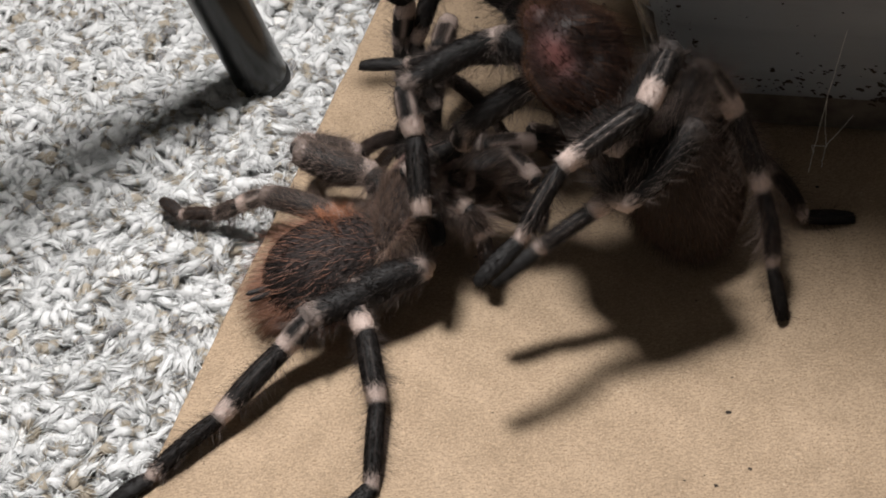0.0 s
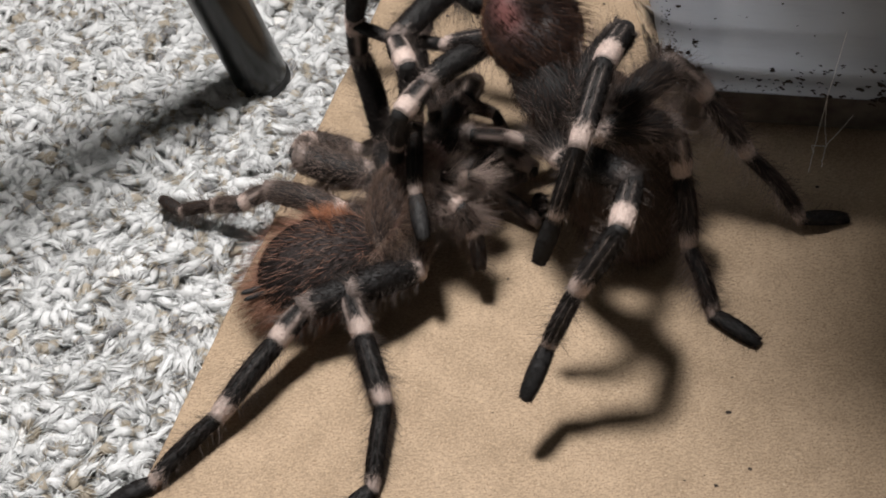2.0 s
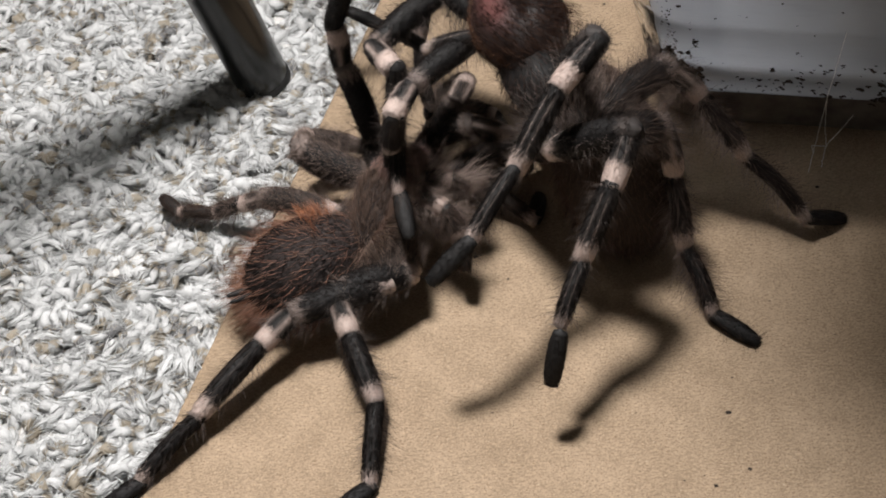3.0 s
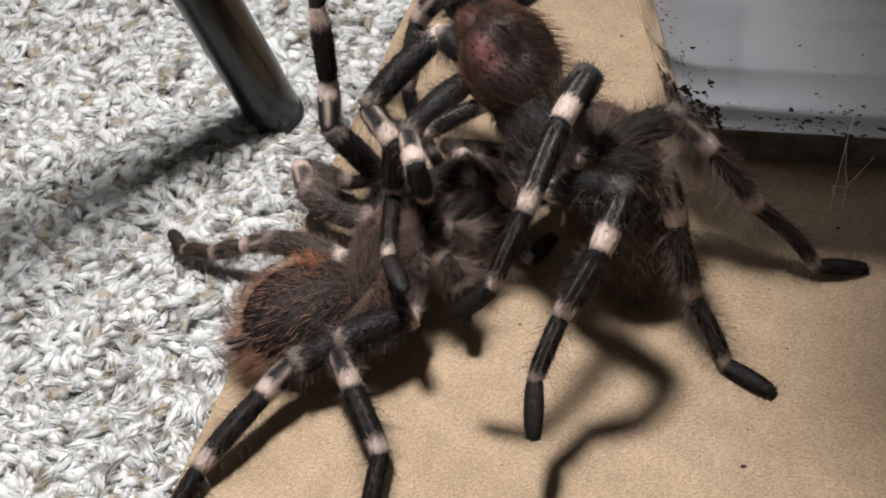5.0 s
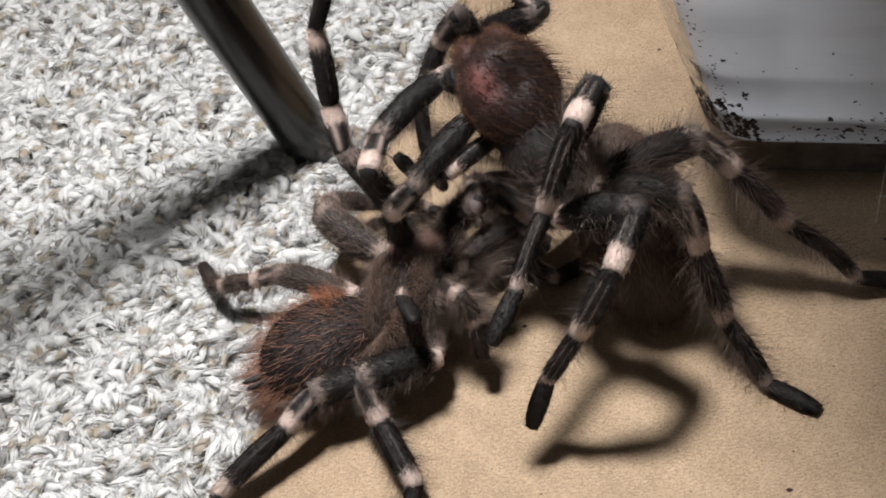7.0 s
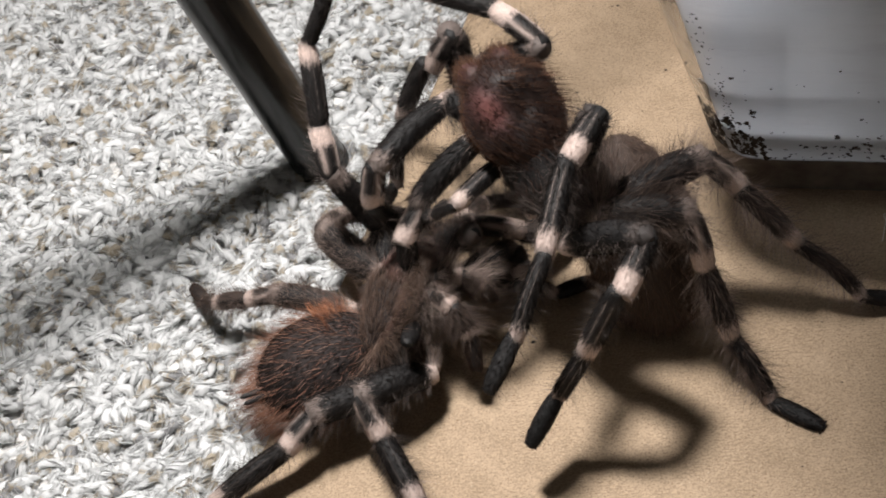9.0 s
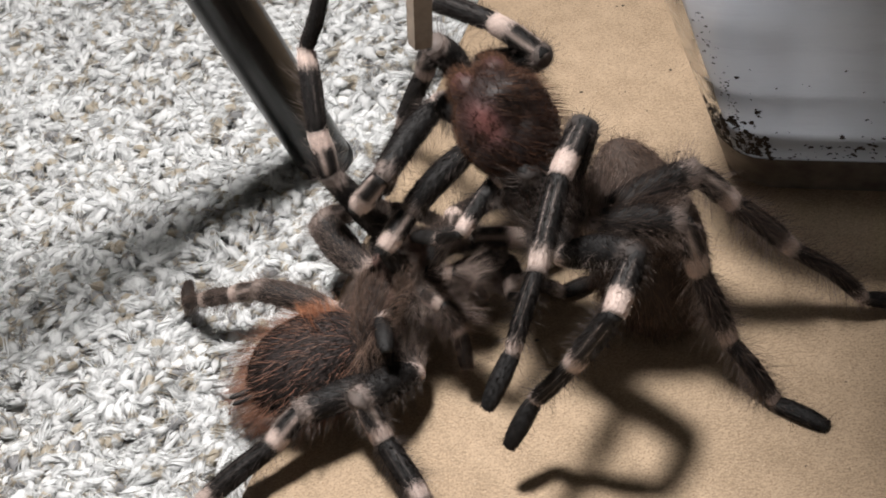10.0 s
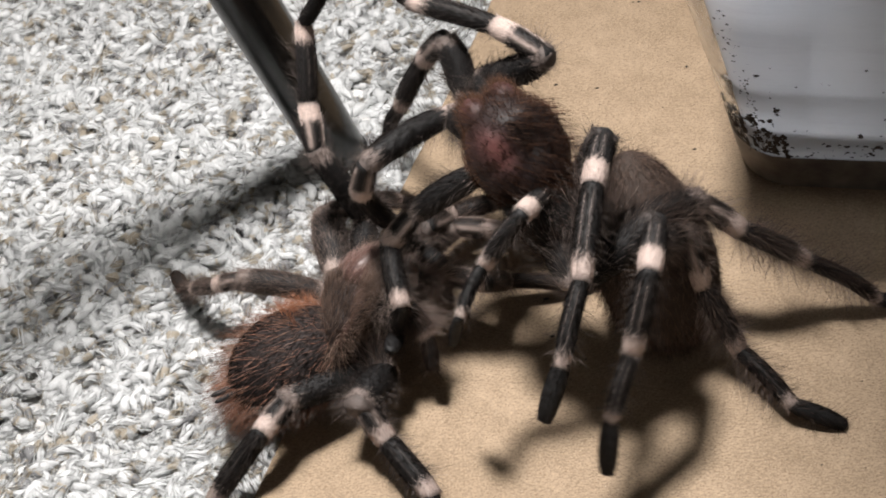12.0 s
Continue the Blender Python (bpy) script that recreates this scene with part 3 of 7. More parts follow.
def abdomen(thing, semi, hair_mat, seed, dense, long_, label, spinnerets=True, skin=None):
    rng = np.random.default_rng(seed)

    def egg(P):
        Q = P.copy()
        k = 1 - 0.13 * P[:, 1] - 0.10 * P[:, 1] ** 2
        Q[:, 0] *= k
        Q[:, 2] *= k
        return Q

    ob = blob("abdomen", semi, skin or BODY_SKIN, thing, lambda P: 0.25 * np.clip(-P[:, 2], 0, 1) + 0.06, shape=egg, label=label)
    n = dense
    P = sphere_points(n, rng)
    P = P[P[:, 2] > -0.75]
    n = len(P)
    root = egg(P) * np.array(semi)
    nor = P / np.array(semi)
    nor /= np.linalg.norm(nor, axis=1, keepdims=True)
    sweep = np.zeros((n, 3))
    sweep[:, 1] = -1.2 if spinnerets else -1.1
    sweep[:, 2] = 0.12
    flank = np.clip(1.15 - P[:, 2], 0.1, 1.6) / 1.6
    lens = rng.uniform(0.35, 1.0, n) * long_ * (0.55 + 0.6 * flank) * (1 - 0.45 * step(0.3, 0.8, P[:, 0]))
    keep = rng.random(n) < (0.13 + 0.66 * step(0.40, 0.74, flank)) * (1 - 0.6 * step(0.35, 0.9, P[:, 1])) if spinnerets else rng.random(n) < 0.8
    pale = np.clip(rng.normal(0.05, 0.13, n), 0, 0.6)
    fur("coat", root[keep], nor[keep], sweep[keep], lens[keep], 0.00006, hair_mat, ob, pale[keep], rng, wild=0.42)
    if spinnerets:
        P = sphere_points(5200, rng)
        P = P[(P[:, 1] > 0.25) & (P[:, 1] < 0.86) & (P[:, 2] > -0.3) & (P[:, 0] < 0.15) & (np.hypot(P[:, 0], P[:, 1] - 1.0) > 0.62)]
        sweep = np.stack([1.3 * P[:, 0], np.full(len(P), -0.2), np.full(len(P), 0.25)], -1)
        fur("front_fringe", egg(P) * np.array(semi), P, sweep, rng.uniform(0.003, 0.008, len(P)), 0.00006, ORANGE_HAIR, ob, np.clip(rng.normal(0.05, 0.1, len(P)), 0, 0.5), rng, "orange-brown hair on the front of the abdomen")
    # short dark velvet on the back
    P = sphere_points(int(dense * 1.6), rng)
    P = P[P[:, 2] > -0.2]
    sweep = np.zeros((len(P), 3))
    sweep[:, 1] = -1.5
    fur("velvet", egg(P) * np.array(semi), P, sweep, rng.uniform(0.001, 0.0024, len(P)), 0.00007, LEG_HAIR if spinnerets else hair_mat, ob, np.zeros(len(P)), rng, plain=True)
    for s in (-1, 1) if spinnerets else ():
        y = -semi[1] * 0.99
        v, f = tube_mesh([(s * 0.0012, y + 0.002, 0.0045), (s * 0.0013, y - 0.0025, 0.0056), (s * 0.0015, y - 0.0050, 0.0066), (s * 0.0016, y - 0.0062, 0.0070)], [0.0011, 0.0011, 0.0009, 0.0003], 10)
        mesh_object("spinneret", v, f, LEG_SKIN, ob, attrs={"pale": [0.0] * len(v)})
    return ob


def prosoma(thing, semi, skin, hair_mat, seed, label, reach=1.0, jaw_skin=None, shag=1.0, deep=1.0, nap=None, ridge=False):
    """Head and chest along y, with the jaws in front, the eye hump and a fringe of hair."""
    rng = np.random.default_rng(seed)

    def shield(P):
        Q = P.copy()
        front = np.clip(P[:, 1], 0, 1)
        Q[:, 0] *= 1 - 0.22 * front ** 2
        Q[:, 2] = np.where(P[:, 2] > 0, P[:, 2] * (0.72 + 0.32 * np.exp(-((P[:, 1] - 0.45) / 0.35) ** 2)), P[:, 2])
        around = np.arctan2(P[:, 0], P[:, 1] + 0.1)
        Q[:, 2] -= np.where(P[:, 2] > 0.1, 0.05 * np.abs(np.cos(4 * around)) ** 8, 0)
        Q[:, 2] -= np.where(P[:, 2] > 0.1, 0.16 * np.exp(-(P[:, 0] / 0.12) ** 2 - ((P[:, 1] + 0.12) / 0.14) ** 2), 0)
        return Q

    def bare(P):
        """A patch of naked red skin beside the mouth, on the head that shows it."""
        return np.zeros(len(P)) if ridge else np.exp(-((P[:, 0] + 0.62) / 0.24) ** 2 - ((P[:, 1] - 0.05 + 0.4 * P[:, 0] + 0.2) / 0.34) ** 2) * (P[:, 2] > 0)

    def bloom(P):
        edge = 0.50 * np.exp(-((P[:, 2] - 0.02) / 0.16) ** 2) + 0.2 * step(0.35, 0.9, P[:, 1]) * step(0.0, 0.4, P[:, 2])
        return np.clip((edge if ridge else 0.25 * edge) + 0.02 + 0.95 * bare(P), 0, 1)

    ob = blob("carapace", semi, skin, thing, bloom, shape=shield, label=label, rings=36, sides=56)
    n = 9500
    P = sphere_points(n, rng)
    rim = np.abs(P[:, 2] + 0.05) < 0.28
    sweep = np.stack([P[:, 0] * 0.8, np.full(n, 0.25), np.full(n, 0.1)], -1)
    root = shield(P) * np.array(semi)
    fur("fringe", root[rim], P[rim], sweep[rim], rng.uniform(0.003, 0.0075, rim.sum()) * shag, 0.00005, hair_mat, ob, np.clip(rng.normal(0.10, 0.18, rim.sum()), 0, 0.8), rng)
    flat = ~rim & (rng.random(n) > 0.85 * bare(P))
    sweep[:, 1] = 1.9
    fur("nap", root[flat], P[flat], sweep[flat], rng.uniform(0.0012, 0.0062 if ridge else 0.0028, flat.sum()), 0.00006, nap or DARK_HAIR, ob, np.clip(rng.normal(0.03, 0.10, flat.sum()), 0, 0.5), rng, wild=0.55 if ridge else 0.16)
    hump = ridge and blob("eye_hump", (0.0021, 0.0015, 0.0011), GLOSS, ob, lambda P: np.zeros(len(P)), 12, 18, label="glossy black eye hump")
    if ridge:
        hump.location = (0, semi[1] * 0.70, semi[2] * 0.76)
        arc = [shield(np.array([[math.sin(a) * 0.80, 0.62 + 0.20 * math.cos(a), 0.55 - 0.25 * a * a]])) for a in np.linspace(-1.25, 1.25, 17)]
        arc = [Vector(q[0] / np.linalg.norm(q[0])) for q in arc]
        v, f = tube_mesh([(q.x * semi[0] * 0.99, q.y * semi[1] * 0.99, q.z * semi[2] * 0.99) for q in arc], [0.0006 + 0.0006 * math.sin(math.pi * i / 16) for i in range(17)], 10)
        mesh_object("clypeus", v, f, RIM_SKIN, ob, "pinkish tan rim of the carapace", {"pale": [0.4] * len(v)})
    else:
        P = sphere_points(2600, rng)
        P = P[(P[:, 2] > 0.05) & (rng.random(len(P)) > 1.2 * bare(P))]
        sleek = np.stack([np.full(len(P), 1.6), np.full(len(P), -1.5), np.full(len(P), 0.1)], -1)
        fur("long_hair", shield(P) * np.array(semi), P, sleek, rng.uniform(0.004, 0.009, len(P)), 0.00006, RUST_HAIR, ob, np.clip(rng.normal(0.12, 0.15, len(P)) * (P[:, 1] > 0.2), 0, 0.7), rng, "sleek rust-brown hair", droop=0.5, wild=0.08)
    for s in (-1, 1):
        jaw = blob("chelicera", (0.0050, 0.0092 * reach, 0.0060), jaw_skin or JAW_SKIN, ob, lambda P: np.clip(0.25 + 0.3 * P[:, 1], 0, 1), 18, 22)
        jaw.matrix_local = pose(s * 0.0050, semi[1] * (0.98 if jaw_skin is None else 0.74), 0.0002, -24, 0, -s * 4)
        P = sphere_points(1500, rng)
        sw = np.zeros((1500, 3))
        sw[:, 1] = 1.3
        fur("jaw_hair", P * np.array((0.0046, 0.0092 * reach, 0.0056)), P, sw, rng.uniform(0.0015, 0.0045, 1500), 0.00005, PINK_HAIR if jaw_skin is None else hair_mat, jaw, np.clip(rng.normal(0.1, 0.15, 1500), 0, 0.6), rng)
    sternum = blob("sternum", (semi[0] * 0.62 * deep, semi[1] * 0.75 * deep, semi[2] * 0.6 * deep), LEG_SKIN, ob, lambda P: np.zeros(len(P)), 16, 22)
    sternum.location = (0, -semi[1] * 0.75 * deep, -semi[2] * 0.35)
    P = sphere_points(2600, rng)
    low = np.zeros((2600, 3))
    low[:, 1] = -1.2
    fur("belly_hair", P * np.array((semi[0] * 0.62, semi[1] * 0.75, semi[2] * 0.6)) * deep, P, low, rng.uniform(0.0015, 0.0050, 2600), 0.00006, DARK_HAIR, sternum, np.clip(rng.normal(0.02, 0.08, 2600), 0, 0.4), rng)
    return ob


def limb(thing, lengths, seed, scale=1.0, hair=1.0, stripe=0.2, thigh=1.1, dust=0.0, fringe=0.25):
    return [leg_segment(kind, mm / 1000, thing, seed * 10 + k, scale, hair, stripe, thigh, dust, fringe) for k, (kind, mm) in enumerate(zip(SEGMENTS, (*lengths, 15.0)))]


crouching = tagged(new("tarantula"), "dark hairy tarantula with white-banded legs and russet abdomen, crouching", "spider", "fighting tarantulas")
crouching.location = (-0.02, 0.0, 0)
crouching_body = (prosoma(crouching, (0.0118, 0.0162, 0.0096), BODY_SKIN, GREY_HAIR, 31, "dark brown carapace with pinkish edge", 1.0, None, 1.9, nap=TAN_HAIR, ridge=True), abdomen(crouching, (0.0176, 0.0226, 0.0140), RED_HAIR, 32, 12000, 0.0170, "round black abdomen with long russet hair"))
crouching_legs = {
    "near_third": limb(crouching, (25.8, 14.9, 23.3, 27.3, 14.5), 50, 1.0, 1.5, 0.2, 1.18, 0.0, 0.45),
    "near_hind": limb(crouching, (32.2, 13.7, 29.8, 27.7, 13.7), 51, 1.0, 1.3, 0.2, 1.1, 0.0, 0.45),
    "far_hind": limb(crouching, (31.2, 10.5, 13.9, 13.7, 12.4), 52, 0.84, 1.2, 0.2, 1.1, 0.30),
    "far_third": limb(crouching, (27.0, 13.9, 18.1, 21.9, 15.3), 53, 1.0, 1.4, 0.2, 1.32, 0.42),
    "raised": limb(crouching, (34.3, 16.1, 26.6, 26.5, 15.1), 54, 1.0, 1.0, 0.2, 0.9),
    "reaching": limb(crouching, (18.9, 18.1, 18.3, 21.4, 15.5), 55, 1.0, 1.2, 0.2, 1.1, 0.15),
    "low_front": limb(crouching, (24.0, 14.0, 20.1, 24.1, 14.3), 56, 1.0, 1.2, 0.2, 1.1, 0.15),
    "tucked": limb(crouching, (22.7, 15.5, 18.6, 22.8, 15.8), 57, 1.0, 1.2, 0.2, 1.1, 0.15),
}
# feelers, held in front of the jaws; joints in the carapace's space (millimetres)
FEELERS = (
    ((6, 4, -4), (14, 10, 1), (22, 9, 1), (30, 3, -3), (34, -6, -8)),
    ((4, 10, -5), (11, 17, 0), (18, 20, -3), (24, 20, -8), (27, 18, -14)),
)
FEELER_KINDS = ("femur", "patella", "tibia", "tarsus")


def feeler(thing, joints, seed):
    spans = [(Vector(b) - Vector(a)).length / 1000 for a, b in zip(joints, joints[1:])]
    return [leg_segment(kind, span, thing, seed + k, 0.92, 2.2, 0.2, 1.0, 0.12, 0.8) for k, (kind, span) in enumerate(zip(FEELER_KINDS, spans))]


crouching_feelers = [feeler(crouching, joints, 600 + 10 * k) for k, joints in enumerate(FEELERS)]
rearing = tagged(new("tarantula"), "dark hairy tarantula with white-banded legs and grey-brown abdomen, rearing up", "spider", "fighting tarantulas")
rearing.location = (0.06, 0.03, 0)
rearing_body = (prosoma(rearing, (0.0150, 0.0185, 0.0150), HEAD_SKIN, RUST_HAIR, 41, "dark reddish brown head and carapace", 0.75, HEAD_SKIN, 0.28, 1.22), abdomen(rearing, (0.0190, 0.0345, 0.0205), BELLY_HAIR, 42, 8000, 0.0085, "grey-brown abdomen with fine brown hair", False, PALE_SKIN))
rearing_legs = {
    "striped_front": limb(rearing, (32.5, 18.9, 28.3, 24.1, 16.7), 70, 1.0, 1.0, 0.9),
    "striped_second": limb(rearing, (30.2, 18.6, 23.7, 20.8, 16.6), 71, 1.0, 1.0, 0.9),
    "near_third": limb(rearing, (28.2, 18.0, 25.4, 23.7, 16.6), 72, 1.0, 1.7, 0.2, 1.15, 0.03, 0.5),
    "near_hind": limb(rearing, (34.6, 15.9, 26.3, 30.3, 17.2), 73, 1.0, 1.9, 0.2, 1.15, 0.03, 0.6),
    "far_front": limb(rearing, (33.0, 14.5, 23.0, 26.0, 16.0), 74, 1.0, 1.0, 0.2, 0.9),
    "far_second": limb(rearing, (30.0, 14.0, 21.0, 20.0, 15.0), 75, 1.0, 1.0, 0.2, 0.9),
    "palp": limb(rearing, (19.2, 13.4, 20.3, 17.1, 16.0), 76, 0.85, 0.7, 0.8),
    "far_third": limb(rearing, (29.7, 20.4, 30.8, 31.0, 19.1), 77),
    "far_hind": limb(rearing, (21.0, 14.9, 23.2, 23.6, 14.8), 78),
}


# ---- an unseen plate, added to shade the right side, and a wooden stick ----
def shade_plate():
    # Made-up light blocker between lamp and board, cut to the tub's outline.
    bm = bmesh.new()
    rings = []
    for z, inset in ((0.0, 0.004), (0.0, 0.0), (0.007, 0.0), (0.007, 0.003), (0.005, 0.004), (0.005, 0.012)):
        rings.append([bm.verts.new((x - TUB_SIDE / 2, y - TUB_SIDE / 2, z)) for x, y, _ in tub_ring(0.04, inset)])
    n = len(rings[0])
    for a, b in zip(rings, rings[1:]):
        for k in range(n):
            bm.faces.new((a[k], a[(k + 1) % n], b[(k + 1) % n], b[k]))
    bm.faces.new(rings[0][::-1])
    bm.faces.new(rings[-1])
    black = make_plain("black_plastic", (0.02, 0.02, 0.02), (0.035, 0.035, 0.035), 60, 0.4)
    ob = tagged(from_bm("shade_plate", bm, black), "black plate out of view, added to shade the right side", "lid")
    # cord added only so that the plate hangs from something
    v, f = tube_mesh([(0, 0, 0.006), (0, 0, 1.0), (0, 0, 2.0)], [0.0012] * 3, 6)
    mesh_object("cord", v, f, black, ob)
    return ob


lid = shade_plate()


def web_threads():
    """Loose strands of silk in front of the tub."""
    strands = [
        [(0.1512, 0.0195, 0.001), (0.1518, 0.0205, 0.016), (0.1528, 0.0215, 0.034), (0.1545, 0.0220, 0.064)],
        [(0.1560, 0.0205, 0.002), (0.1562, 0.0210, 0.012), (0.1545, 0.0213, 0.020), (0.1528, 0.0215, 0.034)],
        [(0.1516, 0.0202, 0.010), (0.1505, 0.0206, 0.0135), (0.1562, 0.0210, 0.012), (0.1630, 0.0205, 0.026)],
    ]
    for pts in strands:
        fine = []
        for i in range(25):
            u = i / 24 * (len(pts) - 1)
            k = min(int(u), len(pts) - 2)
            p = Vector(pts[k]).lerp(Vector(pts[k + 1]), u - k)
            fine.append(p + 0.0006 * Vector((noise.noise((i * 0.7, pts[0][0] * 900, 1)), noise.noise((i * 0.6, 3, pts[0][0] * 700)), 0)))
        v, f = tube_mesh(fine, [0.00011] * len(fine), 5)
        ob = mesh_object("silk_strand", v, f, SILK)
        tagged(ob, "thin pale strand of spider silk by the tub", "silk", "silk strands")


web_threads()


def wooden_stick():
    ob = new("wooden_stick")
    v, f = tube_mesh([(0, 0, 0), (0, 0, 0.0006), (0, 0, 0.003), (0, 0, 0.16), (0, 0, 0.32)], [0.0036, 0.0040, 0.0042, 0.0043, 0.0043], 4)
    pale = make_plain("pale_wood", (0.22, 0.175, 0.14), (0.34, 0.27, 0.21), 240, 0.65, 0.3)
    mesh_object("shaft", v, f, pale, ob, smooth=False)
    return tagged(ob, "thin square pale wooden stick held over the spiders", "stick")


stick = wooden_stick()


def crumbs():
    """Crumbs of soil and fibre on the board."""
    rng = random.Random(23)
    verts, faces = [], []
    for _ in range(70):
        if rng.random() < 0.6:
            x, y = rng.uniform(0.02, 0.20), rng.uniform(-0.10, 0.03)
        else:
            x, y = rng.uniform(0.03, 0.10), rng.uniform(0.06, 0.20)
        size = rng.choice([0.00025, 0.00035, 0.0005, 0.0008])
        b = len(verts)
        verts.append((x, y, size * 0.8))
        k = 6
        for i in range(k):
            a = 2 * math.pi * i / k
            verts.append((x + size * math.cos(a) * rng.uniform(0.6, 1.6), y + size * math.sin(a) * rng.uniform(0.5, 1.1), 0.00008))
        faces += [(b, b + 1 + i, b + 1 + (i + 1) % k) for i in range(k)]
    return tagged(mesh_object("soil_crumbs", verts, faces, SOIL), "scattered crumbs of dark soil on the board", "crumbs", kind="stuff")


crumbs()


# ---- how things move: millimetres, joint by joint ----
def frame_of(origin, along, side):
    """A pose at origin with z along and x towards side."""
    z = Vector(along).normalized()
    x = Vector(side) - z * z.dot(Vector(side))
    x.normalize()
    m = Matrix((x, z.cross(x), z)).transposed().to_4x4()
    m.translation = origin
    return m


CHESTS = {}


def chest_at(thing, t):
    """The middle of the underside of the chest, in the thing's space."""
    rows = CHESTS[thing.name]
    times = [r[0] for r in rows]
    return Vector([float(np.interp(t, times, [r[1][k] for r in rows])) for k in range(3)])


def bones(thing, pieces, side, rows):
    """Keys the pieces of a leg from the places of its six joints; the hip points at the chest."""
    keys = []
    for t, hip, *_ in rows:
        a = Vector(hip) / 1000 - thing.location
        keys.append((t, frame_of(a, chest_at(thing, t) - a, side)))
    walk(pieces[5], keys)
    for k, piece in enumerate(pieces[:5]):
        keys = []
        for t, *joints in rows:
            a, b = (Vector(j) / 1000 - thing.location for j in joints[k:k + 2])
            keys.append((t, frame_of(a, b - a, side)))
        walk(piece, keys)


def body(thing, piece, rows):
    """Keys a body part from its centre, the way it faces and the degrees that it leans over to its left."""
    keys = []
    steady = []
    for t, centre, ahead, *lean in rows:
        y = Vector(ahead).normalized()
        x = y.cross(Vector((0, 0, 1))).normalized()
        m = Matrix((x, y, x.cross(y))).transposed().to_4x4()
        m.translation = Vector(centre) / 1000 - thing.location
        steady.append((t, m))
        m = m @ Matrix.Rotation(-math.radians(sum(lean)), 4, "Y")
        keys.append((t, m))
        if piece in (crouching_body[0], rearing_body[0]):
            CHESTS.setdefault(thing.name, []).append((t, m.translation - 0.006 * m.col[2].xyz - 0.004 * m.col[1].xyz))
    walk(piece, keys)
    if piece == crouching_body[0]:
        for joints, pieces in zip(FEELERS, crouching_feelers):
            for a, b, bone in zip(joints, joints[1:], pieces):
                local = frame_of(Vector(a) / 1000, Vector(b) - Vector(a), (0, 0, 1) if abs(b[0] - a[0]) < 1 else (1, 0, 0))
                walk(bone, [(t, m @ local) for t, m in steady])


